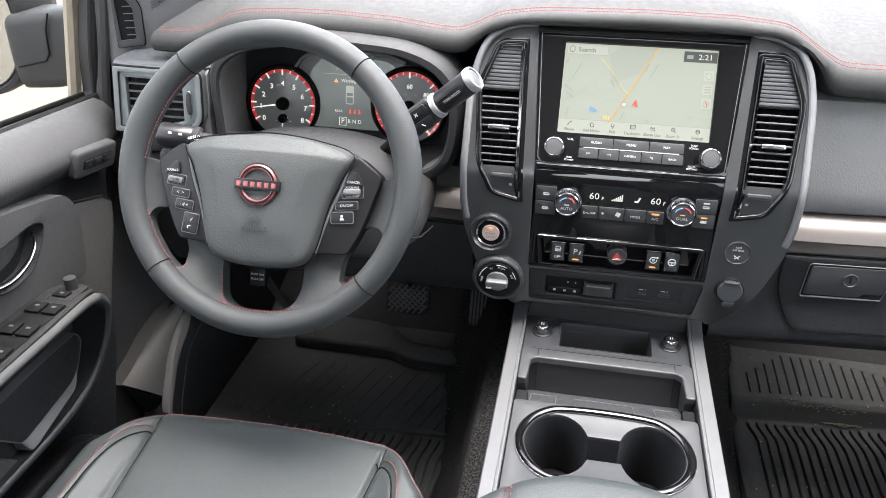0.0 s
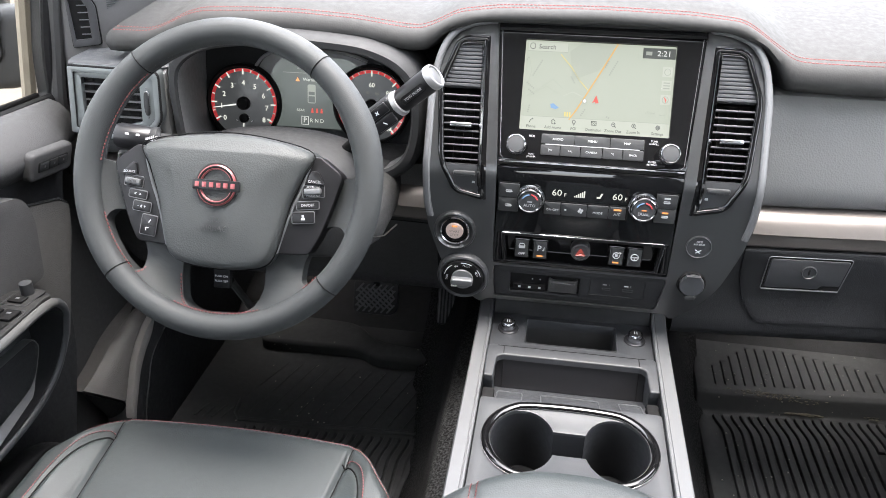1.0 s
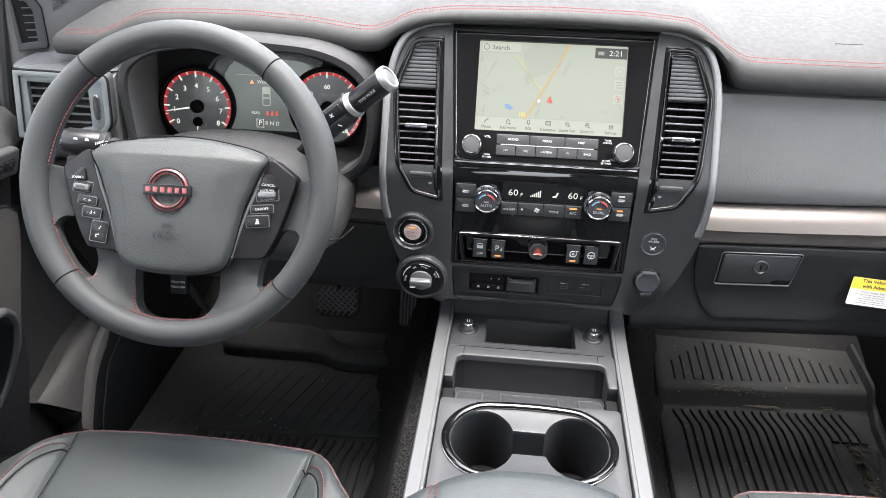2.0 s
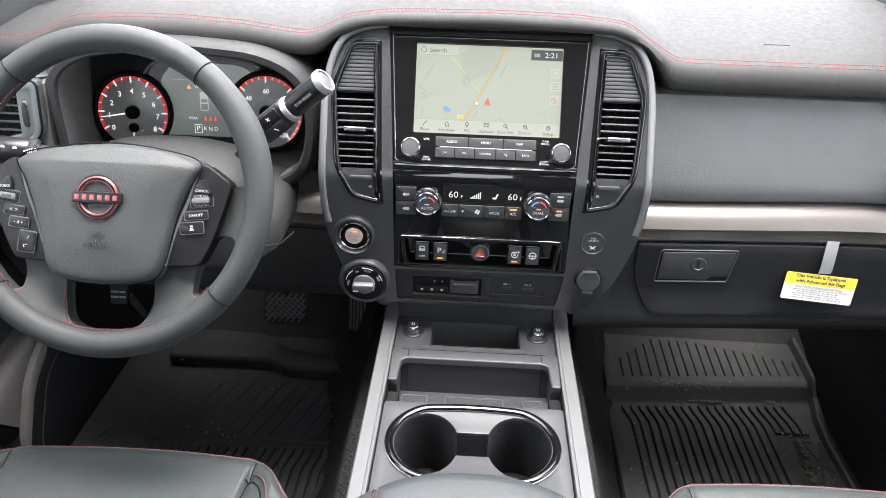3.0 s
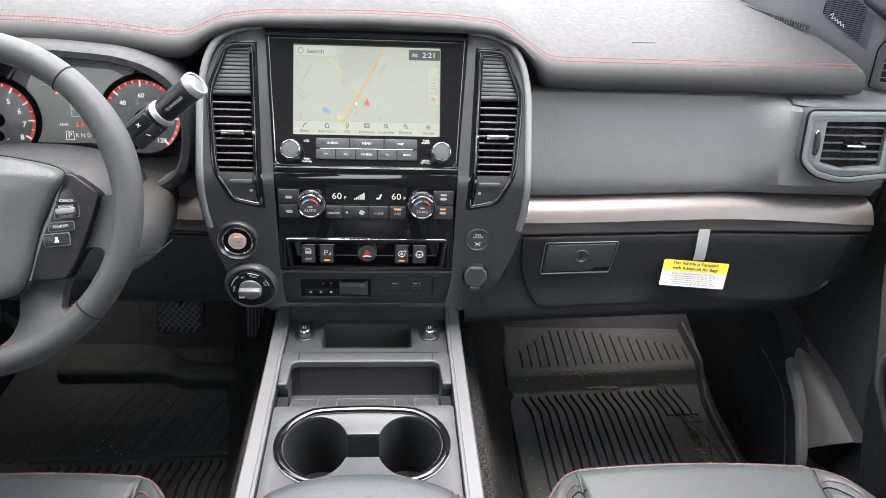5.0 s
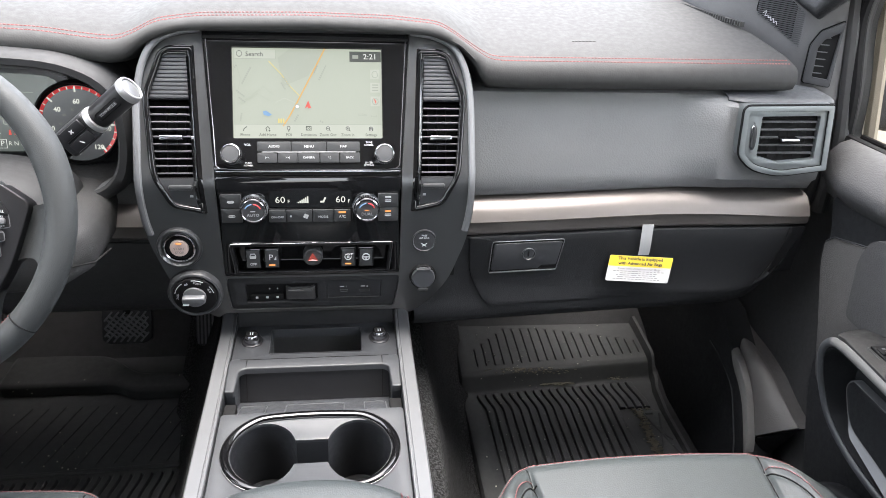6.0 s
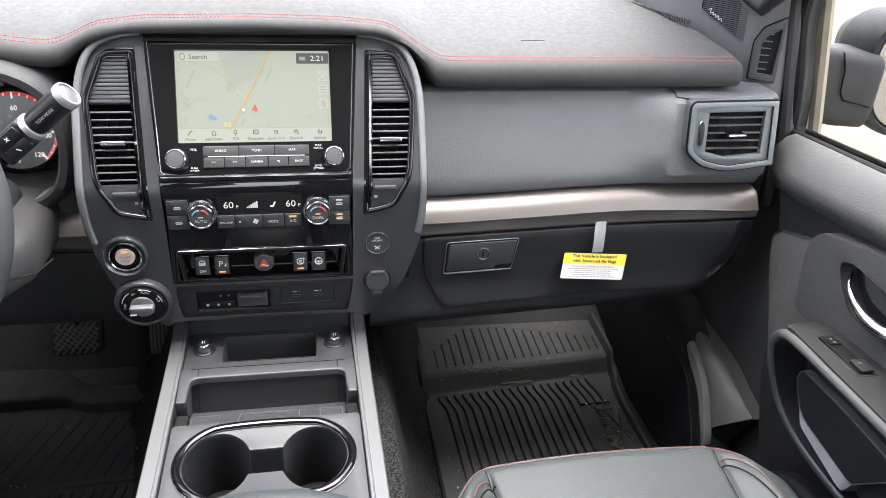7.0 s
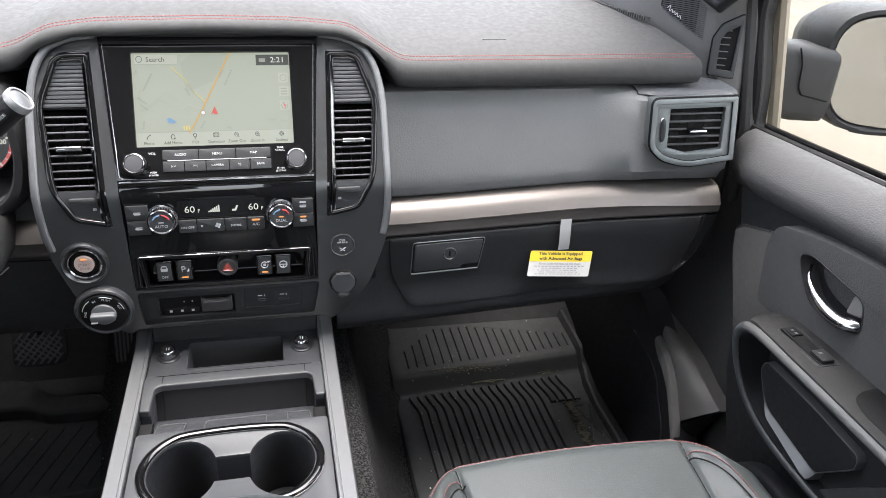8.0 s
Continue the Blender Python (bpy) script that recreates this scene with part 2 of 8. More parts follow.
SURROUND = material("metallic_charcoal_paint", (0.100, 0.102, 0.105), 0.32, metal=0.9, grain=0.04, size=1600, var=0.05)
CONSOLEGREY = material("console_grey_plastic", (0.033, 0.0350, 0.038), 0.44, spec=0.35, grain=0.2, size=1400, var=0.06)
VENTBLUE = material("satin_blue_grey", (0.095, 0.104, 0.107), 0.38, metal=0.5, var=0.05)
PODGREY = material("pod_plastic", (0.009, 0.009, 0.010), 0.38, spec=0.18, grain=0.1, size=1500, var=0.06)
LEVERBLACK = material("satin_black", (0.009, 0.009, 0.010), 0.32, spec=0.28, var=0.1)
SLAT = material("louvre_plastic", (0.060, 0.062, 0.065), 0.38, var=0.05)
RAIL = material("satin_grey_rail", (0.072, 0.074, 0.077), 0.44, metal=0.3, grain=0.06, size=1700, var=0.06)
TRAYGREY = material("dark_tray_plastic", (0.024, 0.0255, 0.0280), 0.46, spec=0.35, grain=0.2, size=1400, var=0.06)
CUPLINER = material("dark_cup_liner", (0.017, 0.018, 0.020), 0.5, spec=0.3, grain=0.1, size=1200, var=0.08)
BODYPAINT = material("silver_body_paint", (0.42, 0.42, 0.42), 0.3, metal=0.3, coat=0.5, var=0.04)
FRAMEPAINT = material("tan_paint", (0.19, 0.165, 0.13), 0.35, var=0.1)
SILLEDGE = material("pale_sill_plastic", (0.125, 0.121, 0.117), 0.5, grain=0.5, size=700, cells=True, var=0.08)
# Hood plastic made much paler inside, where too little light reaches.
LINING = material("paled_hood_plastic", (0.090, 0.090, 0.091), 0.6, spec=0.3, grain=0.2, size=1200, var=0.08)
# Darker than the panel under it: shade from the pad is in the colour.
LEDGE = material("ledge_shade_plastic", (0.050, 0.052, 0.055), 0.5, grain=0.3, size=900, cells=True, var=0.08, spec=0.3)
KICK = material("grey_sill_plastic", (0.078, 0.075, 0.073), 0.55, spec=0.3, grain=0.6, size=700, cells=True, var=0.08)
STREAKMETAL = material("vent_streak_metal", (0.22, 0.225, 0.23), 0.07, metal=1.0, var=0.1)
REDARC = material("red_dial_band", (0.42, 0.03, 0.035), 0.45, var=0.1)
YELLOW = material("yellow_tag", (0.44, 0.33, 0.010), 0.5, var=0.03)
PAPER = material("white_tag_paper", (0.29, 0.29, 0.288), 0.6, var=0.03)
INK = material("grey_ink", (0.13, 0.13, 0.13), 0.6, var=0.05)
BLACKINK = material("black_ink", (0.012, 0.012, 0.012), 0.6, var=0.05)
MUD = material("dried_mud", (0.095, 0.083, 0.060), 0.95, grain=0.8, size=500, var=0.3, blotch=40)
REDMETAL = material("red_edged_badge", (0.24, 0.07, 0.072), 0.30, metal=0.6, var=0.05)
PINK = material("start_button_cap", (0.46, 0.36, 0.33), 0.35, metal=0.3, var=0.05)
HOODGREY = material("hood_plastic", (0.021, 0.0215, 0.0225), 0.62, spec=0.2, grain=0.15, size=1500, var=0.06)
EXPOSE = 2.88
K = 0.5 ** EXPOSE
LCD = glowing("lit_map", (0.60, 0.66, 0.55), 0.76 * K)
LCDBAR = glowing("lit_map_bar", (0.66, 0.71, 0.61), 0.80 * K)
LCDPATCH = glowing("lit_map_area", (0.565, 0.62, 0.52), 0.74 * K)
KNOBCAP = material("knob_cap", (0.030, 0.031, 0.033), 0.5, var=0.05)
LCDROAD = glowing("lit_road", (0.80, 0.45, 0.10), 0.9 * K)
LCDYELLOW = glowing("lit_yellow", (0.85, 0.72, 0.20), 0.9 * K)
LCDGREY = glowing("lit_grey", (0.40, 0.43, 0.38), 0.9 * K)
LCDDARK = glowing("lit_dark", (0.06, 0.07, 0.06), 0.8 * K)
LCDBLUE = glowing("lit_blue", (0.20, 0.42, 0.72), 0.9 * K)
LCDRED = glowing("lit_red", (0.85, 0.10, 0.07), 0.9 * K)
LCDWHITE = glowing("lit_white", (0.9, 0.92, 0.88), 1.0 * K)
CLUSTERLCD = glowing("cluster_display", (0.120, 0.140, 0.133), 0.85 * K)
DIALLIT = glowing("lit_dial_face", (0.052, 0.055, 0.057), 0.8 * K, (0.05, 0.052, 0.054))
REDLIT = glowing("lit_red_band", (0.42, 0.035, 0.04), 0.6 * K, (0.35, 0.03, 0.03))
DIGIT = glowing("pale_digits", (0.85, 0.88, 0.80), 0.9 * K)
AMBER = glowing("amber_lamp", (1.0, 0.36, 0.10), 1.3 * K)

# ================= outside and shell =================
def ramp_at(x, xs, ys):
    return float(np.interp(x, xs, ys))


GROUND_Z, FLOOR_Z = -0.78, -0.14
bm = bmesh.new()
bmesh.ops.create_grid(bm, x_segments=8, y_segments=8, size=600)
put(bm, Matrix.Translation((0, 0, GROUND_Z)))
tagged(part("ground", bm, CONCRETE), "pale sunlit concrete lot around the truck", "ground", kind="structure")

# roof, rear wall
tagged(part("ceiling", box(-0.80, 0.80, -1.45, 0.56, 1.13, 1.17, 0.01), HEADLINER), "pale grey cloth headliner", "ceiling", kind="structure")
bm = plate([(-0.84, FLOOR_Z), (0.84, FLOOR_Z), (0.80, 1.15), (-0.80, 1.15)], 0, 0.04, [rrect(-0.62, 0.62, 0.62, 1.05, 0.06)])
tagged(part("wall_rear", put(bm, frame_of((0, -1.45, 0), (1, 0, 0), (0, 0, 1))), DARK), "dark rear cab wall with a window opening", "wall", kind="structure")

# floor pan: flat, then rising to the firewall
rows = []
for i in range(41):
    x = -0.84 + 1.68 * i / 40
    rows.append([(x, y, z) for y, z in ((-1.45, -0.172), (0.6, -0.172), (1.12, -0.172), (1.25, -0.140), (1.40, -0.06), (1.54, 0.06), (1.56, 0.62))])
bm = loft(rows)
thicken(bm, 0.01)
tagged(part("floor", bm, CARPET), "black carpeted truck cab floor", "floor", kind="structure")

# transmission tunnel with carpet flanks beside the console
rows = []
for y, rise in ((0.30, 0.0), (0.6, 0.0), (0.9, 0.0), (1.1, 0.02), (1.3, 0.08), (1.51, 0.2)):
    prof = [(-0.30, FLOOR_Z - 0.02), (-0.262, FLOOR_Z + 0.01), (-0.215, FLOOR_Z + 0.12), (-0.19, FLOOR_Z + 0.22), (-0.16, FLOOR_Z + 0.27), (0, FLOOR_Z + 0.28),
            (0.16, FLOOR_Z + 0.27), (0.19, FLOOR_Z + 0.22), (0.215, FLOOR_Z + 0.12), (0.262, FLOOR_Z + 0.01), (0.30, FLOOR_Z - 0.02)]
    rows.append([(x, y, z + rise) for x, z in smooth_loop(prof, 4, False)])
tagged(part("tunnel_carpet", loft(rows, caps=True), TUNNELCARPET), "dark speckled carpet over the transmission tunnel", "carpet", kind="structure")


def leaning(x, y, z):
    """Tumblehome: the cab sides lean inwards above the belt."""
    return Vector((x - math.copysign(max(0, z - 0.53) * 0.20, x), y, z))


WINDOW = [(0.925, 0.528), (0.915, 0.60), (0.925, 0.74), (0.62, 1.02), (-0.30, 1.04), (-0.30, 0.615)]
for side in (-1, 1):
    flip = frame_of((side * 0.845, 0, 0), (0, 1, 0), (0, 0, 1))
    win = rpoly(WINDOW, [0.012, 0.05, 0.1, 0.08, 0.05, 0.04])
    rear = rrect(-1.38, 0.40, -0.44, 1.06, 0.05)
    out = [(1.62, FLOOR_Z - 0.02), (1.62, 0.57), (1.32, 0.655), (0.56, 1.15), (-1.45, 1.15), (-1.45, FLOOR_Z - 0.02)]
    bm = put(plate(out, -0.012, 0.012, [win, rear]), flip)
    ob = part("wall_left" if side < 0 else "wall_right", shaped(bm, leaning), DARK)
    tagged(ob, "dark cab side with front and rear window openings", "wall", kind="structure")
    pane = put(plate([(0.93, 0.50), (0.93, 0.75), (0.62, 1.03), (-0.31, 1.05), (-0.31, 0.59)], 0, 0.004), flip)
    pane = part("window_%d" % (1 if side < 0 else 2), shaped(pane, leaning), GLASS)
    pane.visible_shadow = False
    tagged(pane, "clear side window glass of the front door", "window", kind="structure")
    # rubber run round the opening, and the painted frame outside it
    loop = rpoly(WINDOW, [0.012, 0.05, 0.1, 0.08, 0.05, 0.04], 6)
    run = [leaning(side * 0.830, y, z) for y, z in loop]
    tagged(part("window_seal", tube(run, 0.0085, 8, closed=True), BLACK), "black rubber window seal", "seal", kind="structure")
    outer = [leaning(side * 0.868, 0.925 - 0.006, z) for z in np.linspace(0.50, 0.76, 10)]
    tagged(part("window_frame", tube(outer, 0.011, 8), FRAMEPAINT), "tan painted outer window frame", "frame", kind="structure")
    skin = put(plate([(0.98, -0.25), (0.96, 0.50), (-0.42, 0.585), (-0.42, -0.25)], 0, 0.01), frame_of((side * 0.90, 0, 0), (0, 1, 0), (0, 0, 1)))
    tagged(part("door_outer_skin", skin, BODYPAINT), "silver painted outer door skin", "door skin", kind="structure")

# Unseen plate, added to keep windscreen light off the driver's footwell.
tagged(part("light_baffle", box(-0.845, -0.63, 1.06, 1.62, 0.525, 0.545, 0.004), BLACK), "unseen dark baffle behind the instrument cluster", "wall", kind="structure")

# ================= dashboard =================
SX = [-0.72, -0.688, -0.64, -0.61, -0.58, -0.553, -0.48, -0.41, -0.33, -0.27, -0.24, -0.215, -0.19, -0.133, 0.0, 0.11, 0.175, 0.20, 0.217, 0.247, 0.27, 0.44, 0.72]
SZ = [0.648, 0.648, 0.648, 0.659, 0.674, 0.681, 0.684, 0.684, 0.680, 0.672, 0.670, 0.680, 0.694, 0.702, 0.705, 0.703, 0.697, 0.682, 0.670, 0.652, 0.651, 0.651, 0.652]
BX = [-0.72, -0.66, -0.60, -0.45, -0.33, -0.255, -0.232, -0.205, -0.16, 0.0, 0.16, 0.205, 0.228, 0.24, 0.30, 0.72]
BZ = [0.613, 0.615, 0.632, 0.648, 0.645, 0.637, 0.640, 0.664, 0.680, 0.684, 0.680, 0.664, 0.636, 0.611, 0.608, 0.609]
PAD_END = ([0.87, 0.90, 0.95, 0.99, 1.18, 1.75], [0.702, 0.690, 0.672, 0.662, 0.60, 0.52])


def soft_at(x, xs, ys, reach=0.016):
    """The same as ramp_at with its corners rounded off."""
    return sum(ramp_at(x + reach * k / 4, xs, ys) * (5 - abs(k)) for k in range(-4, 5)) / 25


def pad_point(x, y, z):
    end = ramp_at(y, *PAD_END)
    a = abs(x)
    if a > 0.45:
        x = math.copysign(0.45 + (a - 0.45) / 0.25 * (end - 0.45), x)
    return (x, y, z)


def pad_profile(x, lift=0.0):
    zs, zb = soft_at(x, SX, SZ), soft_at(x, BX, BZ, 0.008)
    h = zs - zb
    deep = 0.5 * (zs - 0.652)
    rows = [(1.75, zb - 0.12), (1.2, zb - 0.05), (0.96, zb - 0.012), (0.915, zb - 0.004), (0.899, zb + 0.001), (0.888, zb + 0.15 * h), (0.884, zb + 0.42 * h), (0.886, zb + 0.72 * h),
            (0.892, zb + 0.9 * h), (0.901, zs), (0.915, zs + 0.0055), (0.94, zs + 0.012), (0.98, zs + 0.021 - deep * 0.3), (1.06, zs + 0.032 - deep * 0.8), (1.2, zs + 0.045 - 2 * deep),
            (1.4, zs + 0.05 - 2 * deep), (1.75, zs + 0.04 - 2 * deep)]
    return [pad_point(x, y, z) for y, z in rows]


dash = thing("dashboard", (0, 0.95, 0.2), "charcoal soft-touch truck dashboard with red stitching", "dashboard")
xs = np.linspace(-0.70, 0.70, 211)
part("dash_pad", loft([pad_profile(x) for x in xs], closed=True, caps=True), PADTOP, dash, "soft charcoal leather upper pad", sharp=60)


def on_pad(x, dy=0.0, lift=0.0):
    zs = soft_at(x, SX, SZ)
    slope = 0.39 if dy > 0 else 0.1 * (zs - soft_at(x, BX, BZ, 0.008)) / 0.009
    return pad_point(x, 0.901 + dy, zs - 0.0008 + dy * slope + lift)


for dy in (-0.0045, 0.0030):
    stitches([on_pad(x, dy, 0.0008) for x in np.linspace(-0.698, 0.698, 560)], DASHTHREAD, dash, r=0.0009)
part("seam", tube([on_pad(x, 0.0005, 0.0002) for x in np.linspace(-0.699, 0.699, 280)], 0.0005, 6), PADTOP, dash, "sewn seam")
# moulded marking on the pad
bm = bmesh.new()
for k in range(7):
    box(0.374 + 0.0052 * k, 0.3780 + 0.0052 * k, 0.9470, 0.9495, 0.655, 0.6656, 0.0003, bm=bm)
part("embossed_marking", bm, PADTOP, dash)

# ---- passenger side: upper panel, trim band, lower panel ----
def swell(x, a, b):
    """0 at a, 1 at b, smooth."""
    k = min(1, max(0, (x - a) / (b - a)))
    return k * k * (3 - 2 * k)


PX = np.linspace(0.222, 0.757, 60)


def trim_top(x):
    return 0.4435 + 0.0125 * swell(x, 0.20, 0.62) - 0.002 * swell(x, 0.64, 0.75)


def trim_foot(x):
    return 0.3945 + 0.0165 * (x - 0.238) / 0.49


def passenger_upper(x):
    out = -0.030 * swell(x, 0.52, 0.62) + 0.002
    zt, zb = 0.6035, trim_top(x) + 0.002
    return [(x, 1.0, zt), (x, 0.925, zt), (x, 0.908 + out * 0.6, zt - 0.002), (x, 0.902 + out, zt - 0.012), (x, 0.898 + out, zt - 0.045), (x, 0.891 + out, zt - 0.085), (x, 0.886 + out * 0.8, zt - 0.12),
            (x, 0.886 + out * 0.5, zb + 0.02), (x, 0.890 + out * 0.4, zb + 0.006), (x, 0.897, zb), (x, 1.0, zb)]


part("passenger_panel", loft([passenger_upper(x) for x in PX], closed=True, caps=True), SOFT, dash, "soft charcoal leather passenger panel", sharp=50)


def trim_row(x):
    zt, zb = trim_top(x), trim_foot(x)
    o = -0.014 * swell(x, 0.5, 0.75)
    return [(x, 0.97, zt), (x, 0.893 + o, zt), (x, 0.883 + o, zt - 0.003), (x, 0.872 + o, zt - 0.014), (x, 0.866 + o, zt - 0.024), (x, 0.864 + o, zt - 0.027), (x, 0.866 + o, (zt + zb) / 2 - 0.006), (x, 0.866 + o, zb + 0.004), (x, 0.869 + o, zb), (x, 0.97, zb)]


part("trim_strip", loft([trim_row(x) for x in np.linspace(0.224, 0.757, 40)], closed=True, caps=True), STEEL, dash, "brushed gunmetal trim strip", sharp=30)


def lower_row(x):
    zt = trim_foot(x) - 0.0015
    o = -0.014 * swell(x, 0.5, 0.75)
    zb = ramp_at(x, [0.15, 0.66, 0.70, 0.73, 0.757], [0.232, 0.256, 0.266, 0.30, 0.37])
    return [(x, 1.0, zt), (x, 0.873 + o, zt), (x, 0.868 + o, zt - 0.003), (x, 0.872 + o, zt - 0.04), (x, 0.874 + o, zt - 0.085), (x, 0.868 + o, zb + 0.035), (x, 0.864, zb + 0.02), (x, 0.872, zb + 0.004), (x, 0.90, zb - 0.008), (x, 1.05, zb - 0.02), (x, 1.2, zb - 0.02)]


part("lower_panel", loft([lower_row(x) for x in np.linspace(0.15, 0.757, 50)], closed=True, caps=True), HARD, dash, "grained black lower dash panel", sharp=50)

part("end_seam", tube([(0.729, 0.8505, 0.408), (0.727, 0.8540, 0.370), (0.716, 0.8560, 0.335), (0.700, 0.8560, 0.305)], 0.0010, 6), BLACK, dash)
# glove box: door line, latch and lock
glove = part("glove_box_door", plate(rpoly([(0.262, 0.270), (0.700, 0.290), (0.735, 0.390), (0.735, 0.4085), (0.230, 0.3915), (0.232, 0.33)], [0.02, 0.06, 0.02, 0.004, 0.004, 0.03]), 0, 0.003, bevel=0.002), HARD, dash, "black glove box door")


def glove_face(x, z, w):
    o = -0.014 * swell(x, 0.5, 0.75)
    y = ramp_at(z, [0.26, 0.28, 0.31, 0.35, 0.39], [0.864, 0.868, 0.873, 0.872, 0.868]) + o
    return Vector((x, y - w, z))



def reshape(ob, fn, cuts_x=(), cuts_y=()):
    """Bends a flat piece, made in (a, b, w), on to its face."""
    bm = bmesh.new()
    bm.from_mesh(ob.data)
    for c in cuts_x:
        cut_at(bm, 0, c)
    for c in cuts_y:
        cut_at(bm, 1, c)
    shaped(bm, fn)
    bmesh.ops.recalc_face_normals(bm, faces=bm.faces)
    bm.to_mesh(ob.data)
    bm.free()
    return ob


reshape(glove, glove_face, np.arange(0.28, 0.74, 0.04), np.arange(0.28, 0.40, 0.015))
gap = part("latch_gap", plate(rpoly([(0.2630, 0.3275), (0.3690, 0.3320), (0.3765, 0.3875), (0.2650, 0.3835)], 0.005), 0.002, 0.0042), BLACK, glove, "dark gap round the latch")
reshape(gap, glove_face, (), np.arange(0.33, 0.39, 0.015))
ring = part("latch_frame", tube([glove_face(x, z, 0.0042) for x, z in rpoly([(0.2630, 0.3275), (0.3690, 0.3320), (0.3765, 0.3875), (0.2650, 0.3835)], 0.005)], 0.0008, 6, closed=True), SILVER, glove, "thin satin outline")
latch = part("latch", plate(rpoly([(0.2665, 0.3325), (0.340, 0.3355), (0.344, 0.341), (0.3685, 0.342), (0.3735, 0.3845), (0.2680, 0.3805)], [0.004, 0.003, 0.003, 0.004, 0.004, 0.004]), 0.003, 0.0062, bevel=0.0012), GREY, glove, "dark satin latch paddle")
reshape(latch, glove_face)
bm = plate(rpoly([(0.343, 0.3325), (0.3675, 0.3335), (0.3685, 0.3405), (0.346, 0.3395)], 0.002), 0.004, 0.0050)
reshape(part("finger_recess", bm, BLACK, glove), glove_face)
bm = plate(rpoly([(0.264, 0.3283), (0.368, 0.3327), (0.3683, 0.3342), (0.264, 0.3298)], 0.0006), 0.003, 0.0072, bevel=0.0005)
reshape(part("latch_lip", bm, SILVER, glove), glove_face)
lock = part("lock", put(lathe([(0.0105, 0), (0.0105, 0.0015), (0.0095, 0.0025), (0.0088, 0.0015), (0.0085, 0.001), (0, 0.001)]), frame_of(glove_face(0.322, 0.363, 0.0062), (1, 0, 0), (0, 0, 1))), GREY, glove)
part("keyhole", put(box(-0.0014, 0.0014, -0.0045, 0.0045, 0.0005, 0.0018, 0.0005), frame_of(glove_face(0.322, 0.363, 0.0062), (1, 0, 0), (0, 0, 1))), BLACK, lock)

# ---- driver side of the dash ----
def mirrored(row):
    return [(-x, y, z) for x, y, z in row]


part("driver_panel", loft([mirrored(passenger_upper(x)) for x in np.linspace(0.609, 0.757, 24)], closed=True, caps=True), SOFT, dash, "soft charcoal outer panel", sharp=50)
part("trim_strip", loft([mirrored(trim_row(x)) for x in np.linspace(0.60, 0.757, 12)], closed=True, caps=True), STEEL, dash, "brushed gunmetal trim strip", sharp=30)
part("trim_strip", loft([mirrored(trim_row(x)) for x in np.linspace(0.222, 0.288, 8)], closed=True, caps=True), STEEL, dash, "brushed gunmetal trim strip", sharp=30)


def knee_row(x):
    return [(x, 1.1, 0.47), (x, 0.90, 0.47), (x, 0.885, 0.44), (x, 0.876, 0.392), (x, 0.884, 0.36), (x, 0.905, 0.30), (x, 0.93, 0.25), (x, 0.95, 0.225), (x, 1.0, 0.205), (x, 1.2, 0.205)]


part("knee_panel", loft([knee_row(x) for x in np.linspace(-0.757, -0.205, 30)], closed=True, caps=True), DARK, dash, "dark grained knee panel", sharp=50)
part("knee_seam", tube([(-0.295, 0.874, 0.388), (-0.245, 0.872, 0.388), (-0.225, 0.871, 0.388)], 0.001, 6), BLACK, dash)

# ---- instrument cluster ----
cluster = thing("instrument_cluster", (-0.436, 0.93, 0.45), "hooded instrument cluster with two red-banded dials", "instrument cluster")
ring0 = smooth_loop([(-0.597, 0.53), (-0.596, 0.588), (-0.582, 0.618), (-0.545, 0.640), (-0.49, 0.650), (-0.43, 0.654), (-0.36, 0.651), (-0.31, 0.645), (-0.268, 0.628), (-0.244, 0.600), (-0.238, 0.56), (-0.241, 0.52), (-0.254, 0.485), (-0.285, 0.462), (-0.35, 0.452), (-0.436, 0.450), (-0.52, 0.452), (-0.575, 0.465), (-0.594, 0.49)], 4)


def ring_at(y, grow, drop=0.0):
    return [(-0.428 + (x + 0.428) * (1 + grow / 0.18), y, 0.552 + (z - 0.552) * (1 + grow / 0.10) - drop) for x, z in ring0]


part("hood", loft([ring_at(0.95, 0.010), ring_at(0.885, 0.009), ring_at(0.868, 0.006), ring_at(0.861, 0.001), ring_at(0.861, -0.007), ring_at(0.866, -0.010)], closed=True), HOODGREY, cluster, "satin charcoal hood", sharp=50)
part("hood_lining", loft([ring_at(0.866, -0.010), ring_at(0.895, -0.008), ring_at(0.945, -0.001), ring_at(1.0, 0.008)], closed=True), LINING, cluster, "hood inside, paled for want of light", sharp=50)


def gauge_at(x, z, w=0.0):
    """A frame on the dial face, which leans away from the driver at the top."""
    n = 0.22
    return frame_of((x, 0.985 + (z - 0.52) * n - w, z), (1, 0, 0), (0, n, 1))


part("dial_board", put(plate(rrect(-0.185, -0.085, 0.185, 0.105, 0.03), -0.004, 0.0), gauge_at(-0.428, 0.53)), HARD, cluster, "black dial board")
lcd = part("trip_display", put(plate(rpoly([(-0.060, -0.045), (0.055, -0.045), (0.095, 0.01), (0.080, 0.062), (-0.030, 0.068), (-0.060, 0.045)], [0.004, 0.004, 0.03, 0.03, 0.03, 0.02]), 0.0, 0.0025), gauge_at(-0.436, 0.53)), CLUSTERLCD, cluster, "dim grey-green trip display")
part("display_rim", put(tube(smooth_loop([(-0.088, 0.040, 0.004), (-0.070, 0.062, 0.004), (-0.040, 0.073, 0.004), (0.0, 0.075, 0.004), (0.06, 0.072, 0.004), (0.095, 0.062, 0.004)], 6, False), 0.0024, 8), gauge_at(-0.436, 0.53)), BRIGHT, cluster, "bright arched rim")
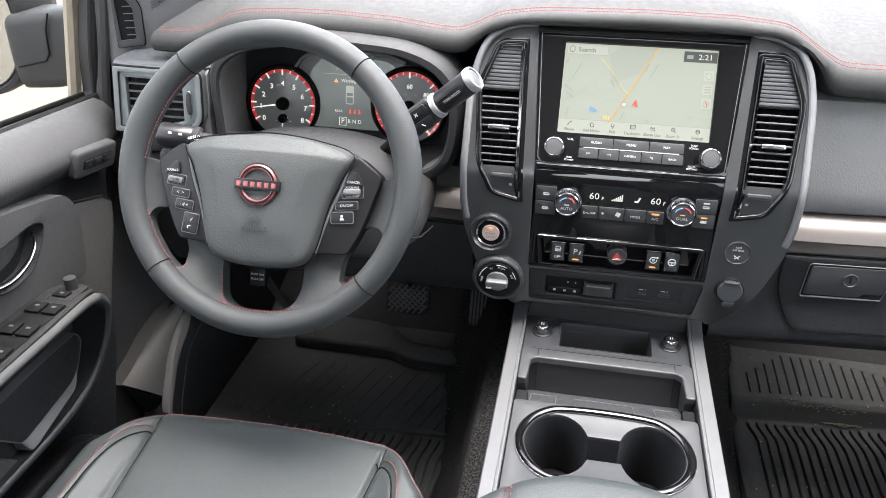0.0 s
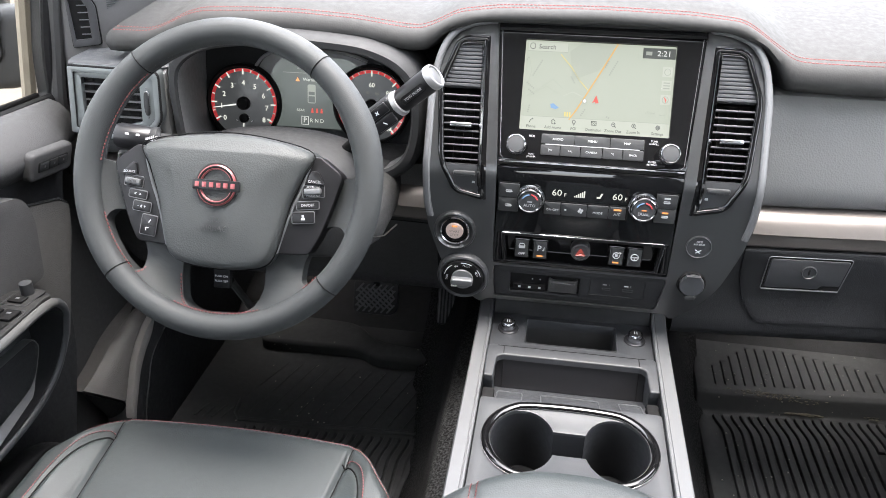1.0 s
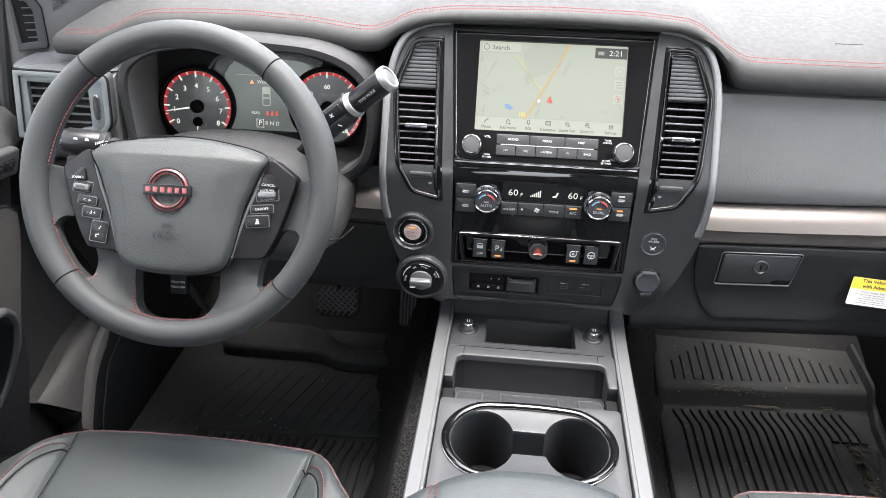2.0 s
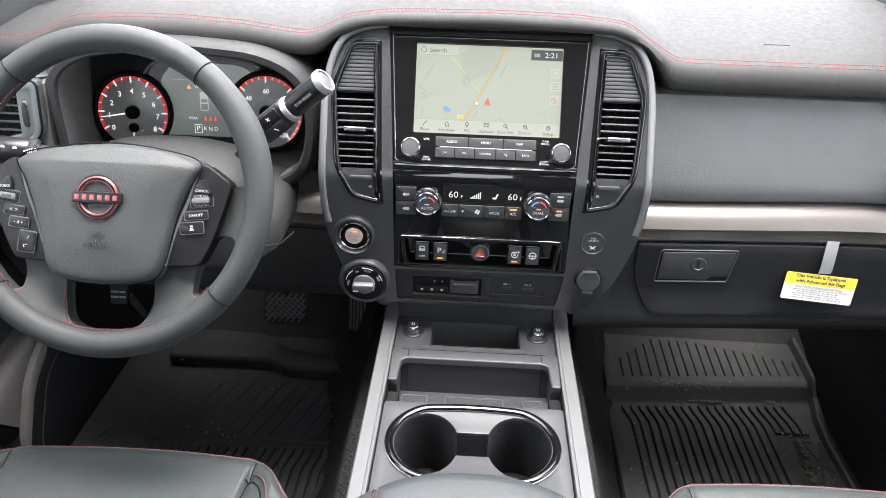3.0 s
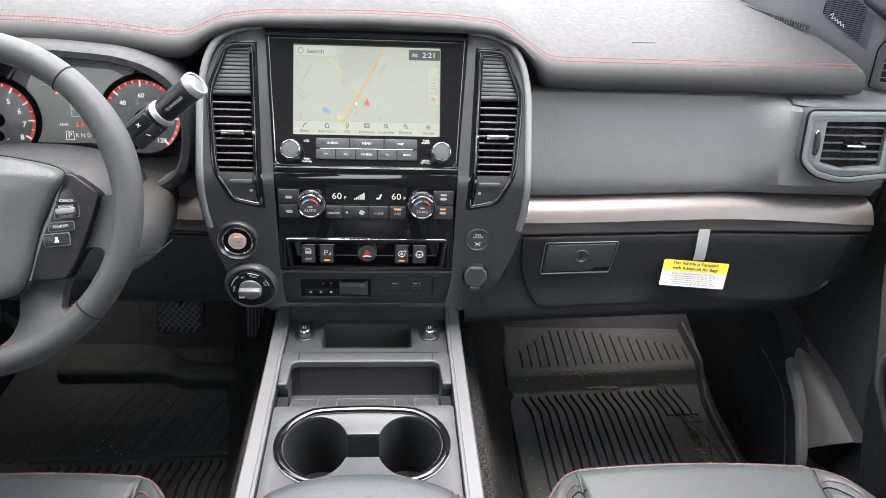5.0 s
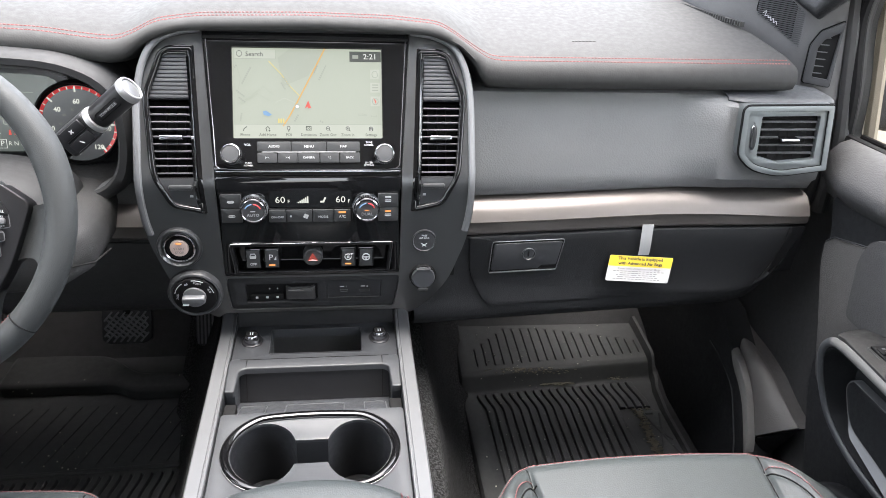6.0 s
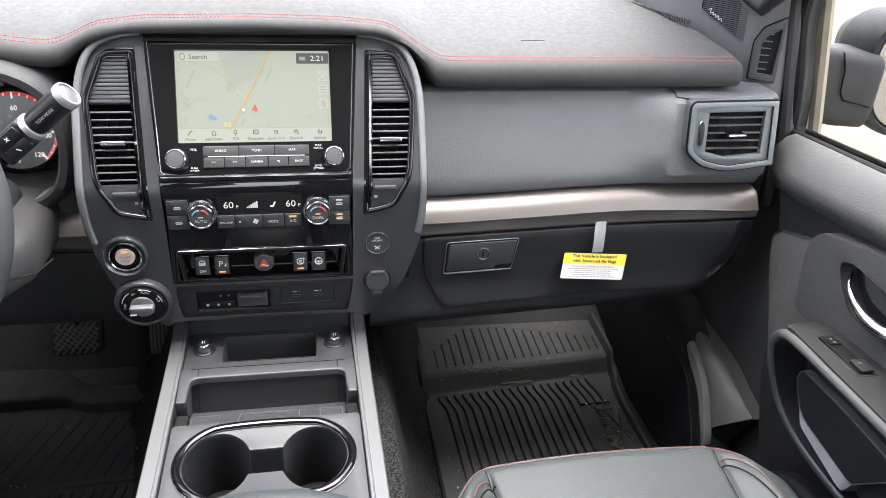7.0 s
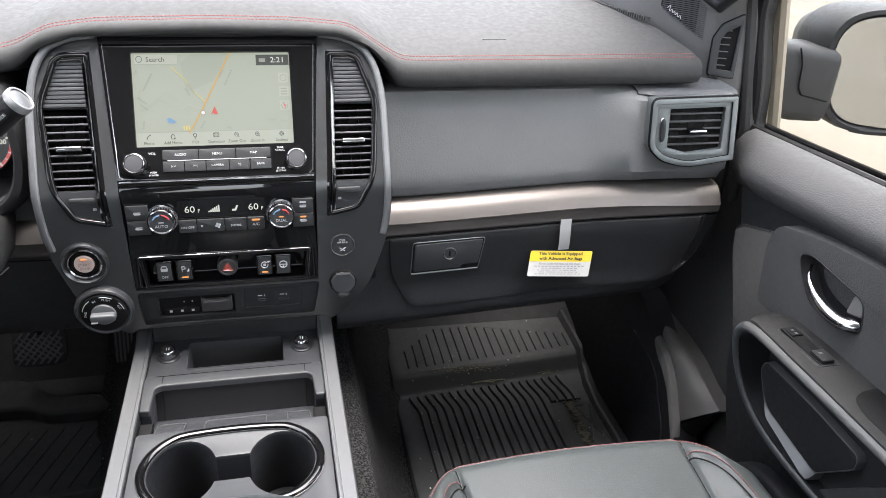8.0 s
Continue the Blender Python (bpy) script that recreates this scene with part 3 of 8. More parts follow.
part("display_hood", put(plate(rpoly([(-0.088, 0.030), (-0.070, 0.061), (-0.040, 0.072), (0.0, 0.0745), (0.06, 0.071), (0.095, 0.060), (0.098, 0.0), (-0.05, 0.0)], 0.01), -0.001, 0.0015), gauge_at(-0.436, 0.53)), SLAT, cluster, "grey panel behind the display")
D0 = gauge_at(-0.436, 0.53, 0.003)
part("warning_triangle", put(plate([(-0.0035, -0.003), (0.0035, -0.003), (0, 0.003)], 0, 0.0004), D0 @ pose(-0.0165, 0.030, 0)), AMBER, lcd)
part("display_line", put(box(-0.040, 0.045, 0.0395, 0.0402, 0, 0.0004, 0), D0), LCDGREY, lcd)
lettering("Warning", 0.0068, D0 @ pose(0.004, 0.030, 0), DIGIT, lcd)
lettering("REAR", 0.0055, D0 @ pose(-0.012, -0.0175, 0), DIGIT, lcd)
lettering("379", 0.0075, D0 @ pose(-0.012, 0.048, 0), LCDGREY, lcd)
lettering("P", 0.011, D0 @ pose(-0.005, -0.033, 0), LCDWHITE, lcd)
part("gear_box", put(tube([(-0.0105, -0.0395, 0), (0.0005, -0.0395, 0), (0.0005, -0.0270, 0), (-0.0105, -0.0270, 0)], 0.0005, 5, closed=True), D0), LCDWHITE, lcd)
lettering("R N D", 0.0085, D0 @ pose(0.0145, -0.033, 0), DIGIT, lcd)
for k in range(3):
    part("belt_lamp", put(plate(rpoly([(-0.002, -0.003), (0.002, -0.003), (0.001, 0.004), (-0.001, 0.004)], 0.0004), 0, 0.0004), D0 @ pose(0.007 + 0.0075 * k, -0.0175, 0)), LCDRED, lcd)
part("truck_icon", put(plate(rrect(-0.0065, -0.012, 0.0065, 0.017, 0.003), 0, 0.0004, [rrect(-0.0050, 0.001, 0.0050, 0.006, 0.001), rrect(-0.0052, -0.0105, 0.0052, -0.001, 0.001)]), D0 @ pose(0.006, 0.006, 0)), LCDGREY, lcd)


def dial(cx, cz, r, numbers, first, step, ticks, needle, label, inner=()):
    d = part("dial", put(lathe([(r * 1.10, -0.001), (r * 1.08, 0.012), (r * 1.02, 0.014), (r * 0.985, 0.009), (r * 0.98, 0.006), (0, 0.006)], 64), gauge_at(cx, cz)), BLACK, cluster, label)
    m = gauge_at(cx, cz, 0.0062)
    part("dial_face", put(lathe([(r * 0.975, 0), (r * 0.97, 0.0006), (0, 0.0006)], 64), m), DIALLIT, d, "dark grey dial face")
    lo, hi = first + 4, first - step * (len(numbers) - 1) - 4
    band = []
    for k in range(61):
        a = radians(lo + (hi - lo) * k / 60)
        band.append([(r * q * math.cos(a), r * q * math.sin(a), h) for q, h in ((0.885, 0.0007), (0.885, 0.0016), (0.965, 0.0026), (0.965, 0.0007))])
    part("red_band", put(loft(band, closed=True, caps=True), m), REDLIT, d, "red band")
    bm = bmesh.new()
    n = (len(numbers) - 1) * ticks
    for k in range(n + 1):
        a = radians(first - step * (len(numbers) - 1) * k / n)
        long = k % ticks == 0
        merge(bm, put(box(r * (0.80 if long else 0.885), r * 0.955, -0.0010 if long else -0.0006, 0.0010 if long else 0.0006, 0.0012, 0.0030, 0), Matrix.Rotation(a, 4, "Z")))
    part("ticks", put(bm, m), DIGIT, d)
    for k, word in enumerate(numbers):
        a = radians(first - step * k)
        if word:
            lettering(word, 0.0112 if len(word) < 2 else 0.0096, m @ pose(r * 0.67 * math.cos(a), r * 0.67 * math.sin(a) - 0.0060, 0.0008), DIGIT, d, "numeral", bold=0.0002)
    for k, word in enumerate(inner):
        a = radians(first - 22 - 34 * k)
        lettering(word, 0.0048, m @ pose(r * 0.44 * math.cos(a), r * 0.44 * math.sin(a) - 0.004, 0.0008), LCDGREY, d, "small_numeral")
    a = radians(needle)
    part("needle", put(plate([(0.012, -0.0012), (r * 0.90, -0.0005), (r * 0.90, 0.0005), (0.012, 0.0012)], 0.004, 0.0055), m @ Matrix.Rotation(a, 4, "Z")), LCDWHITE, d, "white needle")
    part("needle_hub", put(lathe([(0.0105, 0.0005), (0.0098, 0.0075), (0.0085, 0.009), (0, 0.0095)], 28), m), BLACK, d)
    for k in range(5):
        b = radians(150 - 30 * k)
        part("small_scale", put(box(0.0125, 0.0155, -0.0005, 0.0005, 0.0008, 0.0012, 0), m @ pose(0, -r * 0.62, 0) @ Matrix.Rotation(b, 4, "Z")), WHITE, d)
    part("small_needle", put(box(0.0, 0.0155, -0.0006, 0.0006, 0.0030, 0.0040, 0), m @ pose(0, -r * 0.52, 0) @ Matrix.Rotation(radians(-95), 4, "Z")), LCDWHITE, d)
    part("small_hub", put(lathe([(0.0075, 0.0005), (0.0070, 0.0055), (0, 0.006)], 24), m @ pose(0, -r * 0.42, 0)), BLACK, d)
    return d


dial(-0.540, 0.519, 0.0560, [str(i) for i in range(9)], 210, 30, 2, 190, "rev counter at idle")
dial(-0.333, 0.527, 0.0560, ["0", "20", "40", "60", "80", "100", "120"], 228, 46, 4, 228, "speedometer at rest", ["20", "40", "60", "80", "100", "120"])

# ---- column shroud, stalks, lever ----
column = thing("steering_column", (-0.436, 0.80, 0.40), "charcoal steering column shroud", "steering column")
rows = []
for y, a, b, zc in ((0.715, 0.070, 0.036, 0.445), (0.725, 0.120, 0.042, 0.440), (0.74, 0.150, 0.046, 0.436), (0.78, 0.166, 0.048, 0.434), (0.90, 0.168, 0.048, 0.434)):
    rows.append([(-0.436 + a * math.copysign(abs(math.cos(t)) ** 0.45, math.cos(t)), y, zc + b * math.copysign(abs(math.sin(t)) ** 0.6, math.sin(t))) for t in np.linspace(0, 2 * math.pi, 41)[:-1]])
part("shroud", loft(rows, closed=True, caps=True), DARK, column, "grained charcoal lower shroud", sharp=50)
rows = []
for y, a, h in ((0.735, 0.075, 0.040), (0.745, 0.105, 0.056), (0.765, 0.122, 0.064), (0.81, 0.130, 0.062), (0.87, 0.132, 0.056)):
    rows.append([(-0.436 + a * math.cos(t), y, 0.470 + h * abs(math.sin(t)) ** 0.7) for t in np.linspace(0, math.pi, 25)])
part("shroud_cover", thicken(loft(rows), 0.003), HOODGREY, column, "domed upper shroud", sharp=60)
part("seam", tube([(-0.252, 0.775, 0.432), (-0.262, 0.74, 0.432), (-0.30, 0.722, 0.432)], 0.0012, 6), BLACK, column)
part("hub_sleeve", put(lathe([(0.055, -0.10), (0.060, -0.02), (0.05, 0.0)], 32), frame_of((-0.4345, 0.6577, 0.532), (1, 0, 0), (0, math.sin(radians(27)), math.cos(radians(27))))), DARK, column)

lever = thing("gear_lever", (-0.32, 0.81, 0.54), "black column gear lever with tow mode button", "gear lever")
axis = (Vector((-0.201, 0.797, 0.637)) - Vector((-0.297, 0.808, 0.556))).normalized()
side_v = axis.cross(Vector((0, -1, 0))).normalized()
front_v = side_v.cross(axis).normalized()
LV = Matrix((side_v, front_v * 1, axis)).transposed().to_4x4()
LV.translation = (-0.297, 0.808, 0.556)
part("arm", tube([(-0.36, 0.85, 0.485), (-0.325, 0.835, 0.520), (-0.308, 0.818, 0.543), (-0.295, 0.808, 0.558)], [0.009, 0.009, 0.011, 0.014], 14), BLACK, lever)
part("paddle", put(box(-0.0175, 0.0175, -0.013, 0.012, 0.006, 0.057, 0.005, 3), LV), HARD, lever, "black shift paddle")
for x, up in ((-0.0082, side_v.z < 0), (0.0082, side_v.z > 0)):
    k = part("button", put(box(x - 0.0070, x + 0.0070, 0.0105, 0.0145, 0.016, 0.050, 0.002, 2), LV), LEVERBLACK, lever, "shift rocker")
    part("mark", put(box(x - 0.0030, x + 0.0030, 0.0143, 0.0149, 0.0324, 0.0336, 0), LV @ Matrix.Translation((x, 0, 0.033)) @ Matrix.Rotation(radians(-35), 4, "Y") @ Matrix.Translation((-x, 0, -0.033))), WHITE, k)
    if up:
        part("mark", put(box(x - 0.0006, x + 0.0006, 0.0143, 0.0150, 0.030, 0.036, 0), LV @ Matrix.Translation((x, 0, 0.033)) @ Matrix.Rotation(radians(-35), 4, "Y") @ Matrix.Translation((-x, 0, -0.033))), WHITE, k)
part("collar", put(lathe([(0.0145, 0.055), (0.0172, 0.0565), (0.0175, 0.060), (0.0168, 0.063), (0.0140, 0.064)], 32), LV), BRIGHT, lever, "silver collar")
part("grip", put(lathe([(0.0130, 0.060), (0.0150, 0.066), (0.0156, 0.085), (0.0160, 0.1145)], 36), LV), LEVERBLACK, lever, "satin black grip")
part("end_ring", put(lathe([(0.0156, 0.1140), (0.0165, 0.1145), (0.0168, 0.1165), (0.0168, 0.1205), (0.0160, 0.1235), (0.0148, 0.1245), (0.0134, 0.1240), (0.0130, 0.1225)], 40), LV), BRIGHT, lever, "silver end ring")
part("end_button", put(lathe([(0.0128, 0.121), (0.0126, 0.1225), (0.0110, 0.1232), (0, 0.1234)], 36), LV), SLAT, lever, "grey end button")
LT = Matrix((axis, -side_v, front_v)).transposed().to_4x4()
if axis.cross(-side_v).dot(front_v) < 0:
    LT = Matrix((axis, side_v, front_v)).transposed().to_4x4()
LT.translation = Vector((-0.297, 0.808, 0.556)) + axis * 0.0895 + front_v * 0.0157
lettering("TOW MODE", 0.0050, LT, PALEPRINT, lever)
part("label_edge", put(tube([(x, y, -0.0004 - 18 * y * y) for x, y in rrect(-0.0185, -0.0050, 0.0185, 0.0050, 0.0035)], 0.0005, 6, closed=True), LT), BLACK, lever, "sunk label edge")

stalk = thing("light_stalk", (-0.60, 0.78, 0.53), "black light stalk with white markings", "stalk")
part("stem", tube([(-0.49, 0.80, 0.505), (-0.55, 0.79, 0.52), (-0.585, 0.783, 0.527)], [0.009, 0.010, 0.012], 14), HARD, stalk)
ax = Vector((-0.64, 0.772, 0.536)) - Vector((-0.58, 0.784, 0.526))
SK = frame_of((-0.58, 0.784, 0.526), ax.orthogonal(), ax.cross(ax.orthogonal()))
part("barrel", put(lathe([(0.0138, 0.0), (0.0165, 0.004), (0.0178, 0.030), (0.0174, 0.054), (0.0150, 0.059), (0, 0.060)], 36), SK), LEVERBLACK, stalk, "black twist barrel")
part("ring", put(lathe([(0.0160, 0.002), (0.0182, 0.005), (0.0182, 0.012), (0.0176, 0.013)], 36), SK), HARD, stalk)
axn = ax.normalized()
see = Vector((0.45, -0.80, 0.45))
see = (see - axn * see.dot(axn)).normalized()
SM = frame_of(Vector((-0.58, 0.784, 0.526)) + see * 0.0180, -axn, see.cross(-axn))
if SM.to_3x3().col[2].dot(see) < 0:
    SM = frame_of(Vector((-0.58, 0.784, 0.526)) + see * 0.0180, -axn, -see.cross(-axn))
for k in range(5):
    part("mark", put(box(-0.0075 - 0.0022 * k, -0.0063 - 0.0022 * k, -0.003, 0.004 - 0.001 * k, -0.0004, 0.0004, 0), SM), PALEPRINT, stalk)
lettering("AUTO", 0.0052, SM @ pose(-0.0025, -0.003, 0.0, 0, 0, 90), WHITE, stalk)
for k in range(2):
    part("mark", put(plate(rpoly([(-0.0026, -0.0014), (0.0026, -0.0014), (0.0014, 0.0017), (-0.002, 0.0014)], 0.0006), -0.0004, 0.0005), SM @ pose(-0.027 - 0.014 * k, 0.002, 0)), PALEPRINT, stalk)
lower = thing("wiper_lever", (-0.60, 0.80, 0.50), "short black control below the light stalk", "stalk")
part("lever", tube([(-0.54, 0.80, 0.49), (-0.60, 0.79, 0.495), (-0.645, 0.782, 0.498)], [0.010, 0.012, 0.011], 12), HARD, lower)

# ---- end vents ----
def end_face(s):
    def fn(x, z, w):
        return Vector((s * x, 0.862 - (0.60 - z) * 0.17 - w, z))
    return fn


def end_vent(s):
    vent = thing("air_vent", (s * 0.68, 0.86, 0.50), "outer air vent in a satin blue-grey frame", "air vent", "air vents")
    fn = end_face(s)
    def add(name, pts, w0, w1, mat, label="", holes=(), bevel=0.0, parent=vent):
        return part(name, shaped(plate(pts, w0, w1, holes, bevel), fn), mat, parent, label)
    outer = rpoly([(0.6115, 0.5985), (0.7480, 0.6005), (0.7520, 0.5075), (0.6760, 0.4985), (0.6330, 0.5090), (0.6115, 0.5290)], [0.010, 0.002, 0.002, 0.02, 0.02, 0.01])
    inner = rpoly([(0.6190, 0.5915), (0.7405, 0.5935), (0.7440, 0.5140), (0.6775, 0.5060), (0.6370, 0.5155), (0.6190, 0.5320)], [0.006, 0.002, 0.002, 0.012, 0.012, 0.008])
    add("outer_frame", outer, -0.02, 0.0055, VENTBLUE, "satin blue-grey frame", [inner], 0.0015)
    part("frame_gap", tube([fn(x, z, 0.002) for x, z in outer], 0.0024, 6, closed=True), BLACK, vent, "dark gap round the frame")
    part("inner_gap", tube([fn(x, z, 0.003) for x, z in inner], 0.0010, 6, closed=True), BLACK, vent)
    grille = rpoly([(0.6410, 0.5840), (0.7310, 0.5855), (0.7310, 0.5225), (0.6750, 0.5175), (0.6410, 0.5265)], 0.003)
    add("inner_bezel", inner, -0.02, 0.002, VENTBLUE, "", [grille], 0.002)
    # Shallow black plate in place of the duct's dark depth.
    add("cavity_shade", rrect(0.635, 0.512, 0.735, 0.586), -0.0085, -0.0065, BLACK)
    for k in range(5):
        z = 0.5305 + 0.0112 * k
        add("slat", rrect(0.6385, z - 0.0010, 0.7295, z + 0.0010, 0.0003), -0.0055, -0.001, BUTTON, "" if k else "thin dark louvre", bevel=0.0005)
    for k in range(6):
        x = 0.649 + 0.0135 * k
        add("vane", rrect(x - 0.0007, 0.519, x + 0.0007, 0.581, 0.0003), -0.0063, -0.0056, BLACK)
    add("tab", rrect(0.672, 0.5505, 0.700, 0.5545, 0.0015), -0.004, 0.010, CHROME, "chrome tab", bevel=0.0025)
    lens = smooth_loop([(0.6272, 0.5470), (0.6276, 0.5400), (0.6310, 0.5375), (0.6340, 0.5420), (0.6350, 0.5545), (0.6340, 0.5670), (0.6310, 0.5715), (0.6276, 0.5690), (0.6272, 0.5620)], 4)
    wheel_part = add("thumb_wheel", lens, 0.0, 0.0065, HARD, "black thumb wheel", bevel=0.002)
    part("wheel_edge", tube([fn(x, z, 0.0035) for x, z in lens], 0.0007, 6, closed=True), CHROME, wheel_part, "bright edge")
    add("icon", rrect(0.6297, 0.5740, 0.6323, 0.5760, 0.0004), 0.001, 0.0026, SLAT)
    add("icon", rrect(0.6297, 0.5325, 0.6323, 0.5345, 0.0004), 0.001, 0.0026, SLAT)


end_vent(-1)
end_vent(1)

# added dark cover over each end vent, in place of the pad's shade
for s in (-1, 1):
    rows = []
    for x in np.linspace(0.600, 0.757, 20):
        o = 0.012 * swell(x, 0.625, 0.600)
        rows.append([(s * x, 0.945, 0.6055), (s * x, 0.905, 0.6055), (s * x, 0.885 + o, 0.6050), (s * x, 0.877 + o, 0.6030), (s * x, 0.8735 + o, 0.5995), (s * x, 0.876 + o, 0.5965), (s * x, 0.945, 0.5965)])
    part("vent_top_shade", loft(rows, closed=True, caps=True), LEDGE, dash, "added charcoal cover for the shade over the vent", sharp=50)

# ================= centre stack =================
LEAN27 = math.tan(radians(27))


def face(x, z, w=0.0):
    """A point on the centre stack: upright below, leaning away above; w stands off the face."""
    k = z - 0.503
    s = 0.012
    if k > s:
        y, lean = 0.82 + LEAN27 * k, LEAN27
    elif k < -s:
        y, lean = 0.82, 0.0
    else:
        y, lean = 0.82 + LEAN27 * (k + s) ** 2 / (4 * s), LEAN27 * (k + s) / (2 * s)
    if z < 0.35:
        y += (0.35 - z) ** 2 * 3
        lean -= (0.35 - z) * 6
    n = math.hypot(1, lean)
    return Vector((x, y - w / n, z + w * lean / n))


def face_at(x, z, w=0.0):
    """A frame on the stack's face: x across, y up, z out."""
    return frame_of(face(x, z, w), (1, 0, 0), face(x, z + 0.002, w) - face(x, z - 0.002, w))


BEND = (0.491, 0.497, 0.503, 0.509, 0.515)


def on_face(name, outline, w0, w1, mat, parent, label="", holes=(), bevel=0.0, cuts=BEND, segs=2, sharp=35):
    bm = plate(outline, w0, w1, holes, bevel, segs)
    zs = [v.co.y for v in bm.verts]
    for c in cuts:
        if min(zs) < c < max(zs):
            cut_at(bm, 1, c)
    for c in np.arange(0.26, 0.35, 0.015):
        if min(zs) < c < max(zs):
            cut_at(bm, 1, c)
    shaped(bm, face)
    return part(name, bm, mat, parent, label, sharp)


stack = thing("centre_stack", (0, 0.86, 0.28), "charcoal centre stack surround of the dashboard", "console")
half = [(0.0, 0.6815), (0.135, 0.6805), (0.172, 0.6775), (0.197, 0.6655), (0.213, 0.641), (0.222, 0.606), (0.2235, 0.56), (0.223, 0.47), (0.217, 0.425), (0.205, 0.385), (0.190, 0.348), (0.163, 0.312), (0.140, 0.290), (0.128, 0.2965), (0.110, 0.2975), (0.0, 0.2975)]
outline = smooth_loop(half, 4, False)
outline = outline + [(-x, z) for x, z in reversed(outline[1:-1])]
hole = rpoly([(-0.1350, 0.6775), (-0.123, 0.515), (-0.1225, 0.508), (-0.1215, 0.3625), (0.1215, 0.3625), (0.1225, 0.508), (0.123, 0.515), (0.1350, 0.6775)], 0.003)
VENT_OUT = rpoly([(0.1450, 0.6620), (0.1780, 0.6610), (0.1890, 0.6545), (0.2108, 0.6030), (0.2025, 0.5120), (0.1800, 0.4685), (0.1352, 0.4590)], [0.003, 0.008, 0.008, 0.014, 0.014, 0.010, 0.003])
vent_r = VENT_OUT
vent_l = [(-x, z) for x, z in vent_r]
low = rpoly([(-0.1205, 0.359), (-0.1175, 0.303), (0.1135, 0.303), (0.1225, 0.359)], 0.006)
on_face("surround", outline, -0.05, 0.004, SURROUND, stack, "satin metallic charcoal surround", [hole, vent_r, vent_l, low], bevel=0.006, segs=3)
# silver tube on the outer shoulders, in place of the chamfer's highlight
for s in (-1, 1):
    edge = [face(s * x, z, 0.0042 + 0.0050 * swell(z, 0.61, 0.665)) for x, z in smooth_loop([(0.137, 0.6790), (0.165, 0.6755), (0.192, 0.664), (0.2085, 0.640), (0.2165, 0.606), (0.218, 0.56), (0.2175, 0.47), (0.212, 0.43)], 8, False)]
    part("chamfer_glint", tube(edge, 0.0050, 10, flat=0.8), SILVER, stack, "satin silver line for the lit chamfer")
on_face("backing", rrect(-0.21, 0.27, 0.21, 0.685, 0.03), -0.055, -0.050, BLACK, stack)

# ---- screen unit ----
unit = thing("infotainment_unit", face(0, 0.52), "gloss black infotainment unit with a lit map screen", "screen")
on_face("bezel", rpoly([(-0.1335, 0.6672), (-0.1225, 0.5165), (0.1225, 0.5165), (0.1335, 0.6672)], 0.003), -0.02, 0.006, PIANO, unit, "gloss black bezel", [rrect(-0.0975, 0.5540, 0.0975, 0.6598, 0.002)], bevel=0.0015)
on_face("top_trim", rrect(-0.1340, 0.6682, 0.1340, 0.6768, 0.001), -0.01, 0.0075, PIANO, unit, "gloss black top edge", bevel=0.0040, segs=5)
on_face("lower_trim_bed", rrect(-0.1215, 0.5110, 0.1215, 0.5160, 0.001), -0.01, 0.004, PIANO, unit)
on_face("lower_trim", rrect(-0.1205, 0.5145, 0.1205, 0.5160, 0.0003), -0.01, 0.0065, CHROME, unit, "bright chrome line", bevel=0.0012)

# ---- lit map ----
def scr(fx, fy, w=0.0):
    return (-0.0968 + 0.1936 * fx, 0.6592 - 0.1047 * fy, w)


def scr_at(fx, fy, w=0.0):
    x, z, _ = scr(fx, fy)
    return face_at(x, z, w)


def scr_plate(name, pts, mat, parent, w=0.0006, label="", thick=0.0003):
    return on_face(name, [scr(*p)[:2] for p in pts], w - thick, w, mat, parent, label)


display = on_face("display", rrect(-0.0995, 0.5532, 0.0995, 0.6615, 0.001), -0.004, 0.0, LCD, unit, "lit pale green map display")


def bar(fx0, fy0, fx1, fy1, mat, w=0.0012, name="map_mark"):
    return scr_plate(name, [(fx0, fy1), (fx1, fy1), (fx1, fy0), (fx0, fy0)], mat, display, w)


def line_on(pts, width, mat, w=0.0009, name="map_road"):
    """A flat line on the map through (fx, fy) points."""
    bm = bmesh.new()
    q = [Vector(scr(*p)[:2]) for p in pts]
    for a, b in zip(q, q[1:]):
        d = (b - a).normalized()
        n = Vector((-d.y, d.x)) * width / 2
        e = d * width * 0.3
        plate([tuple(a - n - e), tuple(b - n + e), tuple(b + n + e), tuple(a + n - e)], w - 0.0003, w, bm=bm)
    return part(name, shaped(bm, face), mat, display)


scr_plate("map_area", [(0.33, 0.42), (0.50, 0.30), (0.62, 0.0), (0.38, 0.0), (0.30, 0.10)], LCDPATCH, display, 0.0005)
line_on([(0.615, 0.0), (0.53, 0.27), (0.43, 0.58), (0.37, 0.76), (0.33, 0.86)], 0.0017, LCDROAD, 0.0010)
line_on([(0.24, 0.14), (0.32, 0.28), (0.38, 0.42), (0.44, 0.52)], 0.0009, LCDYELLOW, 0.0009)
for k in ([(0.03, 0.62), (0.10, 0.55), (0.20, 0.42), (0.27, 0.52)], [(0.05, 0.62), (0.16, 0.50), (0.24, 0.58)], [(0.28, 0.60), (0.34, 0.55), (0.41, 0.60)], [(0.02, 0.16), (0.05, 0.33), (0.03, 0.5)]):
    line_on(k, 0.0006, LCDBAR if k[0][0] > 0.2 else LCDPATCH, 0.0008)
bar(0.015, 0.015, 0.285, 0.115, LCDBAR, 0.0010, "search_box")
